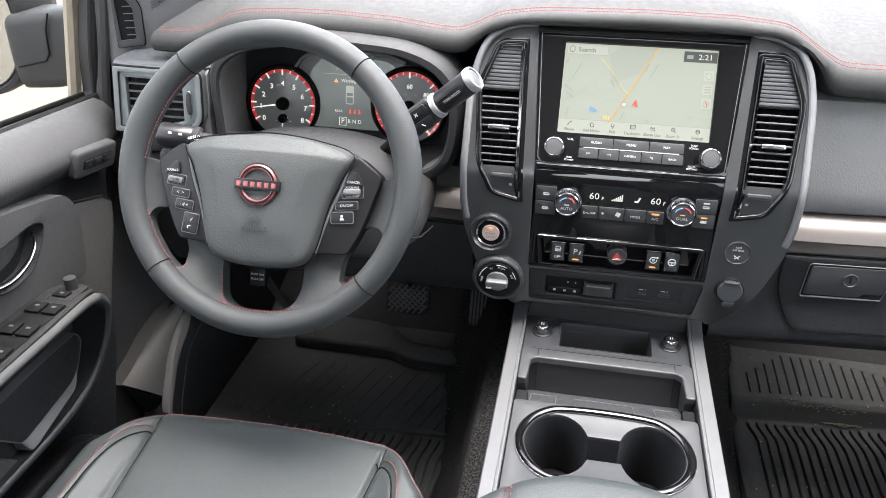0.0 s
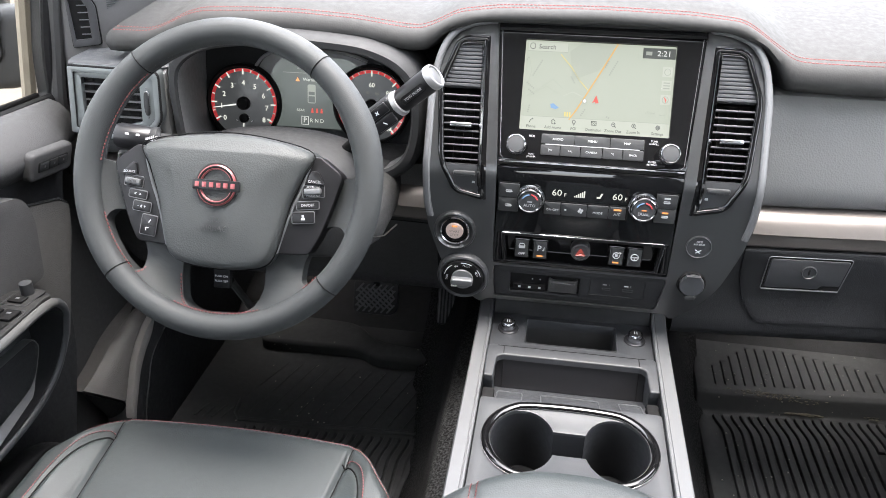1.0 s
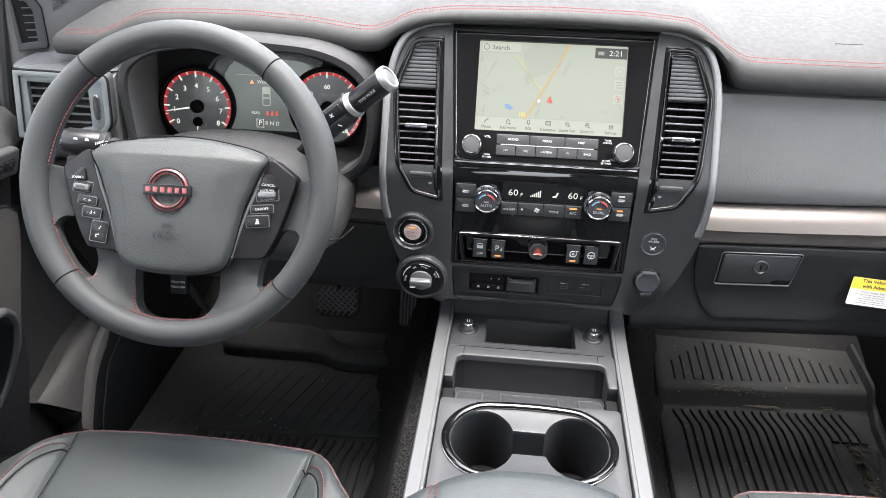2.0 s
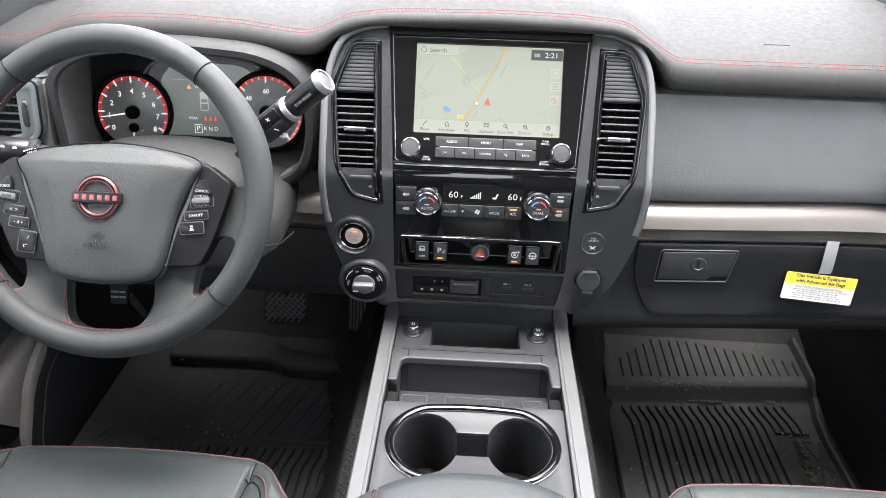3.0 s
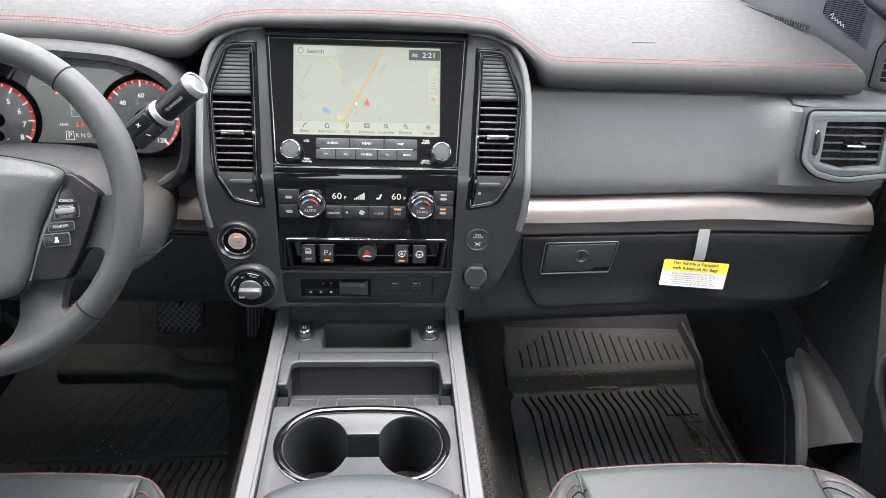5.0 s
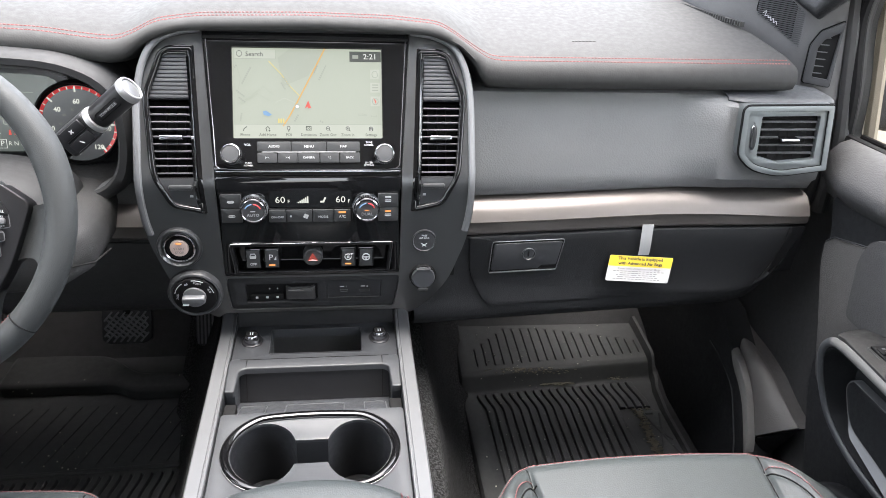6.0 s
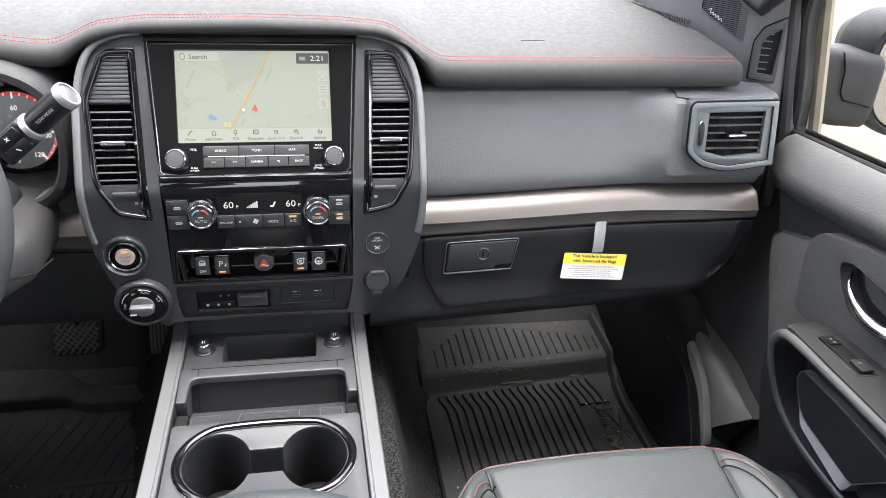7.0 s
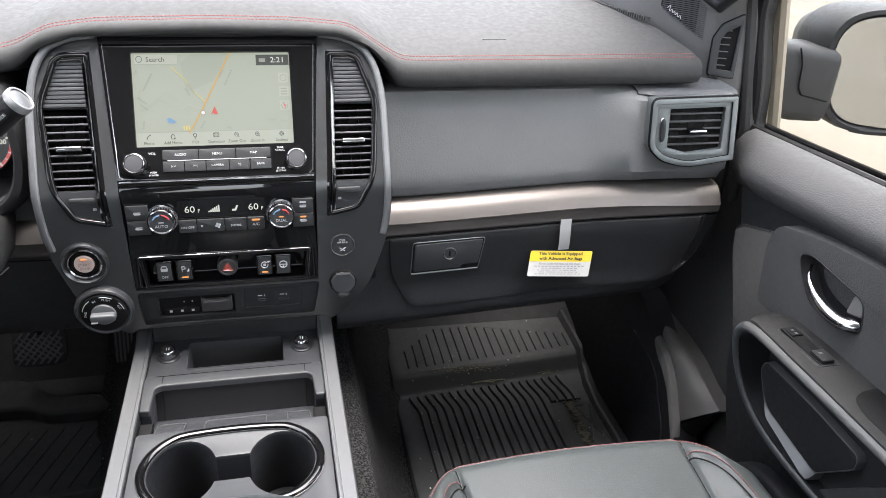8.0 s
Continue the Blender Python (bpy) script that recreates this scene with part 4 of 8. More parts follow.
for a, b in (((0.015, 0.115), (0.285, 0.115)), ((0.285, 0.015), (0.285, 0.115))):
    line_on([a, b], 0.0004, LCDGREY, 0.0013, "box_line")
line_on([scrp for scrp in [(0.045 + 0.018 * math.cos(a), 0.060 + 0.033 * math.sin(a)) for a in np.linspace(0, 2 * math.pi, 14)]], 0.0006, LCDDARK, 0.0014, "search_icon")
lettering("Search", 0.0085, scr_at(0.145, 0.066, 0.0012), LCDDARK, display)
bar(0.785, 0.02, 1.0, 0.135, LCDDARK, 0.0010, "clock_box")
lettering("2:21", 0.0098, scr_at(0.925, 0.08, 0.0012), LCDWHITE, display, wide=1.1)
bar(0.805, 0.06, 0.845, 0.10, LCDGREY, 0.0013, "signal_icon")
# writing on the map too small to read: plain bars
for fx, fy, ang, length in ((0.09, 0.30, 62, 0.026), (0.05, 0.505, -38, 0.016), (0.06, 0.575, -38, 0.013), (0.36, 0.38, -58, 0.014), (0.335, 0.42, -58, 0.012), (0.555, 0.22, 64, 0.012), (0.60, 0.26, 64, 0.023), (0.42, 0.77, 60, 0.012), (0.05, 0.76, 80, 0.012), (0.59, 0.815, -25, 0.008), (0.02, 0.2, 50, 0.006)):
    m = scr_at(fx, fy, 0.0011) @ pose(0, 0, 0, 0, 0, ang)
    bm = bmesh.new()
    n = max(2, int(length / 0.0028))
    for i in range(n):
        x = (i - n / 2) * 0.0028
        box(x, x + 0.0018, -0.0010, 0.0010, 0, 0.0002, 0, bm=bm)
    part("map_writing", put(bm, m), LCDGREY, display)
scr_plate("lake", [(0.195, 0.70), (0.215, 0.69), (0.255, 0.735), (0.235, 0.755), (0.20, 0.74)], LCDBLUE, display, 0.0011)
for k in range(3):
    bar(0.295 + 0.016 * k, 0.78, 0.305 + 0.016 * k, 0.83, LCDYELLOW, 0.0012)
scr_plate("position_arrow", [(0.495, 0.665), (0.520, 0.66), (0.50, 0.575), (0.475, 0.665), (0.495, 0.645)], LCDRED, display, 0.0014)
part("route_marker", put(lathe([(0.0033, 0), (0.0033, 0.0004), (0, 0.0004)], 20), scr_at(0.425, 0.645, 0.0010)), LCDGREY, display)
part("route_marker", put(lathe([(0.0022, 0), (0.0022, 0.0006), (0, 0.0006)], 20), scr_at(0.425, 0.645, 0.0010)), LCDWHITE, display)
for k, fy in enumerate((0.275, 0.425, 0.58)):
    bar(0.925, fy - 0.055, 0.990, fy + 0.055, LCDBAR, 0.0010, "map_button")
    if k == 1:
        for j in (-1, 0, 1):
            bar(0.937, fy + j * 0.03 - 0.006, 0.978, fy + j * 0.03 + 0.006, LCDGREY, 0.0014, "icon")
    else:
        ring = [scr(0.957 + 0.02 * math.cos(a), fy + 0.037 * math.sin(a)) for a in np.linspace(0, 2 * math.pi, 25)]
        part("icon", tube([face(x, z, 0.0013) for x, z, _ in ring], 0.0004, 5), LCDGREY, display)
scr_plate("compass_needle", [(0.962, 0.615), (0.955, 0.585), (0.945, 0.545), (0.965, 0.58)], LCDRED, display, 0.0017)
line_on([(0.93, 0.74), (0.93, 0.755), (0.965, 0.755), (0.965, 0.74)], 0.0004, LCDGREY, 0.0012, "scale_mark")
lettering("1/32mi", 0.0045, scr_at(0.865, 0.735, 0.001), LCDGREY, display)
bar(0.0, 0.845, 1.0, 1.0, LCDBAR, 0.0009, "menu_bar")
line_on([(0.0, 0.845), (1.0, 0.845)], 0.0004, LCDGREY, 0.0012, "menu_line")
ICON_W = 0.0005
def icon_line(fx, pts, mat=None):
    """A thin drawn line in a menu icon, in units of a tenth of the icon's height."""
    x, z, _ = scr(fx, 0.893)
    return part("icon", tube([face(x + px * 0.00055, z + pz * 0.00055, 0.0012) for px, pz in pts], ICON_W, 5), mat or LCDDARK, display)


ROUND = [(4 * math.cos(a), 4 * math.sin(a)) for a in np.linspace(0, 2 * math.pi, 17)]
for fx, word in ((0.075, "Phone"), (0.225, "Add Home"), (0.365, "POI"), (0.50, "Destination"), (0.63, "Zoom Out"), (0.765, "Zoom In"), (0.925, "Settings")):
    lettering(word, 0.0052, scr_at(fx, 0.962, 0.0011), LCDDARK, display, wide=0.95 if word != "Destination" else 0.85)
    if word == "Phone":
        icon_line(fx, [(-4, -5), (-3, -1), (0, 2), (4, 4)])
        icon_line(fx, [(-5, -4), (-3, -4)])
        icon_line(fx, [(3, 5), (4, 3)])
    elif word == "Add Home":
        icon_line(fx, [(-5, 0), (0, 5), (5, 0)])
        icon_line(fx, [(-3, 0), (-3, -5), (1, -5)])
        icon_line(fx, [(2, -4), (6, -4)])
        icon_line(fx, [(4, -6), (4, -2)])
    elif word == "POI":
        icon_line(fx, [(x * 0.85, y * 0.85 + 2) for x, y in ROUND])
        icon_line(fx, [(-3, 0), (0, -6), (3, 0)])
    elif word == "Destination":
        icon_line(fx, [(-6, 5), (6, 5), (6, -3), (-6, -3), (-6, 5)])
        for px, pz in ((-4, 3), (2, 3), (-1, 1), (5, 1), (-4, -1), (2, -1)):
            icon_line(fx, [(px - 1, pz), (px + 1, pz)])
    elif word == "Settings":
        icon_line(fx, ROUND)
        icon_line(fx, [(x * 0.45, y * 0.45) for x, y in ROUND])
        for k in range(8):
            c, d = math.cos(k * math.pi / 4), math.sin(k * math.pi / 4)
            icon_line(fx, [(4 * c, 4 * d), (5.6 * c, 5.6 * d)])
    else:
        icon_line(fx, [(x, y + 1) for x, y in ROUND])
        icon_line(fx, [(3, -2), (6, -5)])
        icon_line(fx, [(-2, 1), (2, 1)])
        if word == "Zoom In":
            icon_line(fx, [(0, -1), (0, 3)])

# ---- keys and knobs under the display ----
def key(x0, z0, x1, z1, parent, text="", size=0.0042, mat=None, w0=0.004, w1=0.0082, label="", r=0.0015, ink=None):
    ob = on_face("button", rrect(x0, z0, x1, z1, r), w0, w1, mat or BUTTON, parent, label, bevel=0.0006)
    if text:
        lettering(text, size, face_at((x0 + x1) / 2, (z0 + z1) / 2, w1), ink or PALEPRINT, ob)
    return ob


on_face("key_bed", rrect(-0.0675, 0.5245, 0.0675, 0.5505, 0.002), 0.004, 0.0066, BLACK, unit)
for x0, x1, word in ((-0.0665, -0.0235, "AUDIO"), (-0.0225, 0.0225, "MENU"), (0.0235, 0.0665, "MAP")):
    key(x0, 0.5385, x1, 0.5497, unit, word, 0.0045)
for x0, x1, word in ((-0.0665, -0.0415, "|<<"), (-0.0405, -0.0150, ">>|"), (-0.0140, 0.0135, "CAMERA"), (0.0145, 0.0395, "*/)"), (0.0405, 0.0665, "BACK")):
    key(x0, 0.5253, x1, 0.5370, unit, word, 0.0039)
on_face("key_line", rrect(-0.061, 0.5374, 0.061, 0.5381, 0.0001), 0.006, 0.0088, PALEPRINT, unit)


def knob(name, x, z, r, depth, parent, label, w=0.004, rings=True):
    m = face_at(x, z, w)
    ob = part(name, put(lathe([(r * 1.12, 0), (r * 1.12, 0.001), (r, 0.0015), (r * 0.99, depth - 0.003), (r * 0.95, depth - 0.0008), (r * 0.88, depth), (r * 0.84, depth - 0.0006), (r * 0.80, depth - 0.0015), (0, depth - 0.0017)], 40), m), CHROME, parent, label)
    part("knob_cap", put(lathe([(r * 0.81, depth - 0.0016), (r * 0.78, depth - 0.0008), (r * 0.5, depth - 0.0004), (0, depth - 0.0003)], 40), m), KNOBCAP, ob, "dark satin cap")
    bm = bmesh.new()
    for i in range(36):
        a = 2 * math.pi * i / 36
        box(r * 0.985, r * 1.012, -0.0005, 0.0005, 0.003, depth - 0.004, 0, bm=merge(bm, bmesh.new()))
        bmesh.ops.rotate(bm, verts=bm.verts, cent=(0, 0, 0), matrix=Matrix.Rotation(2 * math.pi / 36, 3, "Z"))
    part("knurling", put(bm, m), GREY, ob)
    return ob


knob("volume_knob", -0.0990, 0.5350, 0.0130, 0.019, unit, "silver-rimmed volume knob")
knob("tuning_knob", 0.0990, 0.5350, 0.0130, 0.019, unit, "silver-rimmed tuning knob")
for word, x, z in (("VOL", -0.0790, 0.5462), ("PUSH\nPOWER", -0.0785, 0.5235), ("TUNE\nSCROLL", 0.0790, 0.5475), ("ENTER\nSETTING", 0.0785, 0.5235)):
    lettering(word, 0.0034 if word != "VOL" else 0.0044, face_at(x, z, 0.0062), PALEPRINT, unit)

# ---- climate panel ----
# Bright line down each side in place of the bezel bevel's highlight.
for s in (-1, 1):
    part("bezel_glint", tube([face(s * 0.1300, 0.676, 0.0064), face(s * 0.1195, 0.522, 0.0064), face(s * 0.1150, 0.5185, 0.0064)], 0.0007, 6), GLINT, unit)
climate = thing("climate_panel", face(0, 0.42), "gloss black climate control panel with two dials", "control panel")
on_face("fascia", rpoly([(-0.1225, 0.5105), (-0.1185, 0.470), (-0.1205, 0.415), (-0.1215, 0.364), (0.1215, 0.364), (0.1205, 0.415), (0.1185, 0.470), (0.1225, 0.5105)], 0.003), -0.02, 0.003, PIANO, climate, "gloss black fascia", [rrect(-0.1105, 0.3665, 0.1105, 0.4125, 0.003)], bevel=0.002)
for s in (-1, 1):
    on_face("key_bed", rrect(s * 0.104 - 0.0145, 0.4455, s * 0.104 + 0.0145, 0.4895, 0.002), 0.002, 0.0042, BLACK, climate)
    for z in (0.447, 0.4682):
        b = key(s * 0.104 - 0.0135, z, s * 0.104 + 0.0135, z + 0.0200, climate, w1=0.0065)
        x0 = s * 0.104
        on_face("icon", rrect(x0 - 0.004, z + 0.010, x0 + 0.004, z + 0.0112, 0.0002), 0.006, 0.0068, PALEPRINT, b)
        on_face("icon", rpoly([(x0 - 0.003, z + 0.0075), (x0 + 0.003, z + 0.0075), (x0 + 0.005, z + 0.0092), (x0 - 0.005, z + 0.0092)], 0.0002), 0.006, 0.0068, PALEPRINT, b)
        if s > 0:
            on_face("lamp", rrect(x0 - 0.004, z + 0.0140, x0 + 0.004, z + 0.0162, 0.0004), 0.006, 0.0069, AMBER if z < 0.46 else PALEPRINT, b)
    d = knob("temperature_dial", s * 0.0752, 0.4675, 0.0178, 0.012, climate, "chrome-ringed temperature dial", 0.003, False)
    m = face_at(s * 0.0752, 0.4675, 0.0152)
    lettering("AUTO" if s < 0 else "DUAL", 0.0058, m @ pose(0, -0.0055, 0), PALEPRINT, d)
    part("lamp", put(box(-0.0032, 0.0032, -0.0008, 0.0008, 0, 0.0004, 0.0002), m), PALEPRINT if s < 0 else AMBER, d)
    for lo, hi, mt in ((20, 85, REDARC), (95, 160, LCDBLUE)):
        part("scale", put(tube([(0.0105 * math.cos(radians(a)), 0.0105 * math.sin(radians(a)), 0.0002) for a in range(lo, hi, 7)], 0.0009, 5), m), mt, d)
on_face("readout", rrect(-0.0545, 0.4685, 0.0545, 0.4915, 0.002), 0.002, 0.0034, PIANO, climate)
for x in (-0.040, 0.0400):
    lettering("60", 0.0132, face_at(x, 0.4785, 0.0036), DIGIT, climate, wide=1.05)
    lettering("F", 0.007, face_at(x + 0.0112, 0.4762, 0.0036), DIGIT, climate)
for k in range(6):
    on_face("fan_bar", rrect(-0.0170 + 0.0025 * k, 0.4740, -0.0152 + 0.0025 * k, 0.4757 + 0.0016 * k, 0.0002), 0.003, 0.0039, DIGIT, climate)
on_face("airflow_icon", rpoly([(0.013, 0.4745), (0.018, 0.4745), (0.021, 0.482), (0.0185, 0.482), (0.0165, 0.477), (0.013, 0.477)], 0.0003), 0.003, 0.0039, DIGIT, climate)
on_face("key_bed", rrect(-0.0565, 0.4455, 0.0565, 0.4665, 0.002), 0.002, 0.0042, BLACK, climate)
for x0, x1, word in ((-0.0555, -0.0335, "ON-OFF"), (-0.0325, 0.0015, ""), (0.0025, 0.0300, "MODE"), (0.0310, 0.0530, "A/C")):
    b = key(x0, 0.4468, x1, 0.4648, climate, w1=0.0065)
    if word:
        lettering(word, 0.0046 if word != "A/C" else 0.0056, face_at((x0 + x1) / 2, 0.4545, 0.0066), PALEPRINT, b)
    else:
        on_face("icon", rrect(-0.0280, 0.4545, -0.0255, 0.4570, 0.0002), 0.006, 0.0068, PALEPRINT, b)
        for a in (0, 90, 180, 270):
            x, z = -0.0065 + 0.0022 * math.cos(radians(a + 20)), 0.4557 + 0.0022 * math.sin(radians(a + 20))
            on_face("icon", circle(x, z, 0.0017, 10), 0.006, 0.0068, PALEPRINT, b)
    if word == "A/C":
        on_face("lamp", rrect(x0 + 0.006, 0.4600, x1 - 0.006, 0.4624, 0.0004), 0.006, 0.0069, AMBER, b)

# ---- switch row ----
switches = thing("switch_panel", face(0, 0.366), "gloss black switch row with a red hazard button", "control panel")
on_face("switch_bed", rrect(-0.1100, 0.367, 0.1100, 0.412, 0.003), -0.018, -0.012, PIANO, switches, "gloss black recess")
on_face("recess_edge", rpoly([(-0.1115, 0.4135), (-0.1060, 0.3655), (0.1060, 0.3655), (0.1115, 0.4135)], 0.003), 0.0, 0.006, PIANO, switches, "", [rpoly([(-0.1065, 0.4095), (-0.1015, 0.3695), (0.1015, 0.3695), (0.1065, 0.4095)], 0.003)], bevel=0.002)
# Highlight of the recess edge, drawn as a bright line.
part("recess_glint", tube([face(x, z, 0.0048) for x, z in rpoly([(-0.1115, 0.4135), (-0.1060, 0.3655), (0.1060, 0.3655), (0.1115, 0.4135)], 0.003)], 0.0007, 6, closed=True), GLINT, switches)
for x, word in ((-0.0815, "OFF"), (-0.0560, "P"), (0.0490, ""), (0.0740, "")):
    b = on_face("switch", rrect(x - 0.0108, 0.3735, x + 0.0108, 0.4045, 0.002), -0.012, 0.003, PIANO, switches, "black push switch", bevel=0.0015)
    on_face("switch_cap", rrect(x - 0.0088, 0.3755, x + 0.0088, 0.4025, 0.0015), 0.002, 0.0042, BUTTON, b, bevel=0.0006)
    if word == "OFF":
        lettering("OFF", 0.0052, face_at(x, 0.3812, 0.0044), PALEPRINT, b)
        on_face("icon", rpoly([(x - 0.004, 0.390), (x + 0.004, 0.390), (x + 0.0045, 0.394), (x + 0.003, 0.398), (x - 0.003, 0.398), (x - 0.0045, 0.394)], 0.0004), 0.004, 0.0046, PALEPRINT, b)
        on_face("icon", rrect(x - 0.0028, 0.3945, x + 0.0028, 0.3968, 0.0003), 0.004, 0.0049, BUTTON, b)
    elif word == "P":
        lettering("P", 0.0125, face_at(x - 0.0012, 0.3915, 0.0044), PALEPRINT, b)
        on_face("icon", rpoly([(x + 0.003, 0.388), (x + 0.006, 0.388), (x + 0.006, 0.394)], 0.0002), 0.004, 0.0046, PALEPRINT, b)
    elif x < 0.06:
        part("icon", tube([face(x + 0.0045 * math.cos(a), 0.3905 + 0.0045 * math.sin(a), 0.0044) for a in np.linspace(0.9, 6.6, 18)], 0.0007, 5), PALEPRINT, b)
        on_face("icon", rpoly([(x + 0.0035, 0.396), (x + 0.007, 0.3955), (x + 0.0045, 0.3925)], 0.0002), 0.004, 0.0048, PALEPRINT, b)
        on_face("icon", rrect(x - 0.0018, 0.3888, x + 0.0018, 0.3925, 0.0006), 0.004, 0.0047, PALEPRINT, b)
    else:
        part("icon", tube([face(x + 0.0050 * math.cos(a), 0.3900 + 0.0050 * math.sin(a), 0.0044) for a in np.linspace(0, 2 * math.pi, 20)], 0.0008, 5), PALEPRINT, b)
        on_face("icon", rrect(x - 0.0045, 0.3890, x + 0.0045, 0.3905, 0.0003), 0.004, 0.0047, PALEPRINT, b)
        on_face("icon", rrect(x - 0.0008, 0.3852, x + 0.0008, 0.3895, 0.0003), 0.004, 0.0047, PALEPRINT, b)
    if word == "P" or x == 0.049:
        on_face("lamp", rrect(x - 0.0042, 0.3785, x + 0.0042, 0.3805, 0.0004), 0.004, 0.0047, AMBER, b)
hz = part("hazard_switch", put(lathe([(0.0135, -0.012), (0.0135, 0.003), (0.0125, 0.0045), (0.0108, 0.0048), (0.0104, 0.004), (0, 0.0045)], 36), face_at(0, 0.3905)), BUTTON, switches, "round hazard switch")
tri = [(0.0068 * math.cos(radians(a)), 0.0068 * math.sin(radians(a)) - 0.001, 0.0048) for a in (90, 210, 330)]
part("triangle", put(tube(tri, 0.0009, 6, closed=True), face_at(0, 0.3905)), LCDRED, hz, "red warning triangle")
tri = [(0.0030 * math.cos(radians(a)), 0.0030 * math.sin(radians(a)) - 0.001, 0.0048) for a in (90, 210, 330)]
part("triangle", put(tube(tri, 0.0008, 6, closed=True), face_at(0, 0.3905)), LCDRED, hz, "red warning triangle")

# ---- lower gear panel: brake controller and sockets ----
gear = thing("lower_panel", face(0, 0.305), "charcoal panel with brake controller and charging sockets", "control panel")
on_face("panel", rpoly([(-0.1200, 0.3585), (-0.1170, 0.3035), (0.1130, 0.3035), (0.1220, 0.3585)], 0.006), -0.02, 0.0015, HARD, gear, "satin charcoal panel", [rrect(-0.0955, 0.3145, 0.0050, 0.3470, 0.002), rrect(0.0180, 0.3205, 0.0950, 0.3500, 0.002)], bevel=0.0015)
on_face("brake_controller", rrect(-0.0950, 0.3150, 0.0045, 0.3465, 0.002), -0.02, -0.004, BLACK, gear, "black trailer brake controller")
on_face("controller_keys", rrect(-0.0900, 0.3170, -0.0440, 0.3270, 0.001), -0.004, 0.0, BLACK, gear, bevel=0.0008)
for k in range(3):
    on_face("icon", rrect(-0.0830 + 0.0145 * k, 0.3210, -0.0795 + 0.0145 * k, 0.3245, 0.0005), -0.001, 0.0004, PALEPRINT, gear)
for k in range(2):
    on_face("lamp", rrect(-0.0640 + 0.011 * k, 0.3345, -0.0622 + 0.011 * k, 0.3365, 0.0003), -0.0045, -0.0035, PALEPRINT, gear)
on_face("controller_lever", rpoly([(-0.040, 0.318), (0.001, 0.318), (0.001, 0.342), (-0.006, 0.338), (-0.033, 0.338), (-0.040, 0.342)], 0.001), -0.006, 0.0005, DARK, gear, bevel=0.001)
on_face("lever_bar", rrect(-0.037, 0.3335, -0.003, 0.3365, 0.0005), -0.002, 0.0035, GREY, gear, bevel=0.0008)
on_face("socket_panel", rrect(0.0185, 0.3210, 0.0945, 0.3495, 0.002), -0.02, 0.0005, HARD, gear, "black charging socket panel")
for k, x in enumerate((0.042, 0.072)):
    on_face("charging_socket", rrect(x - 0.0055 - 0.002 * k, 0.3300, x + 0.0055 + 0.002 * k, 0.3345, 0.001), 0.0, 0.0014, BUTTON, gear, "", [rrect(x - 0.0042 - 0.002 * k, 0.3311, x + 0.0042 + 0.002 * k, 0.3334, 0.0005)])
    lettering(str(k + 1), 0.004, face_at(x + 0.0035, 0.3395, 0.0007), PALEPRINT, gear)
    on_face("icon", rrect(x - 0.0055, 0.3390, x + 0.0005, 0.3400, 0.0002), 0.0, 0.0009, PALEPRINT, gear)

# ---- round controls on the surround ----
def round_frame(x, z, w):
    return face_at(x, z, w)


m = round_frame(-0.177, 0.4105, 0.003)
start = thing("start_button", m.translation, "round start stop button in a chrome ring", "button")
part("ring", put(lathe([(0.030, -0.01), (0.030, 0.004), (0.0285, 0.0075), (0.0265, 0.008), (0.0245, 0.006), (0.0225, 0.004), (0.0215, 0.004)], 48), m), SURROUND, start, "satin charcoal outer ring")
part("chrome_ring", put(lathe([(0.0220, 0.002), (0.0215, 0.0060), (0.0200, 0.0068), (0.0186, 0.0055), (0.0182, 0.002)], 48), m), CHROME, start, "chrome ring")
part("well", put(lathe([(0.0185, 0.001), (0.0165, 0.0035), (0.0130, 0.0045), (0.0125, 0.002)], 48), m), BLACK, start)
cap = part("button_cap", put(lathe([(0.0124, 0.002), (0.0122, 0.0055), (0.0115, 0.0062), (0, 0.0056)], 40), m), PINK, start, "pale bronze push cap")
lettering("START", 0.0050, m @ pose(0, -0.0005, 0.0062), INK, cap)
lettering("STOP", 0.0050, m @ pose(0, -0.0062, 0.0062), INK, cap)
part("lamp", put(box(-0.0038, 0.0038, 0.0062, 0.0088, 0.0058, 0.0068, 0.0004), m), AMBER, cap, "amber lamp")

m = round_frame(-0.1635, 0.338, 0.004)
fwd = thing("drive_mode_knob", m.translation, "round black drive mode selector knob", "knob")
part("ring", put(lathe([(0.0375, -0.012), (0.0375, 0.004), (0.0355, 0.008), (0.0330, 0.009), (0.0300, 0.007)], 56), m), GREY, fwd, "satin black outer ring")
base = part("dial", put(lathe([(0.0305, 0.004), (0.0300, 0.0085), (0.0285, 0.010), (0.018, 0.0105), (0, 0.0105)], 56), m), BLACK, fwd, "black dial")
grip = plate(circle(0, 0, 0.0158, 36), 0.010, 0.014, bevel=0.001)
plate(rpoly([(-0.0158, -0.0052), (0.0158, -0.0052), (0.0158, 0.0052), (-0.0158, 0.0052)], 0.004), 0.012, 0.0225, bevel=0.0022, segs=3, bm=grip)
part("grip", put(grip, m), SILVER, fwd, "satin grip bar")
part("grip_mark", put(box(-0.0150, -0.0070, -0.0068, -0.0056, 0.0135, 0.0230, 0.0002), m), PALEPRINT, fwd)
for lo, hi in ((125, 168), (95, 60), (38, 12)):
    part("scale", put(tube([(0.0265 * math.cos(radians(a)), 0.0265 * math.sin(radians(a)), 0.0104) for a in np.linspace(lo, hi, 10)], 0.0006, 5), m), PALEPRINT, base)
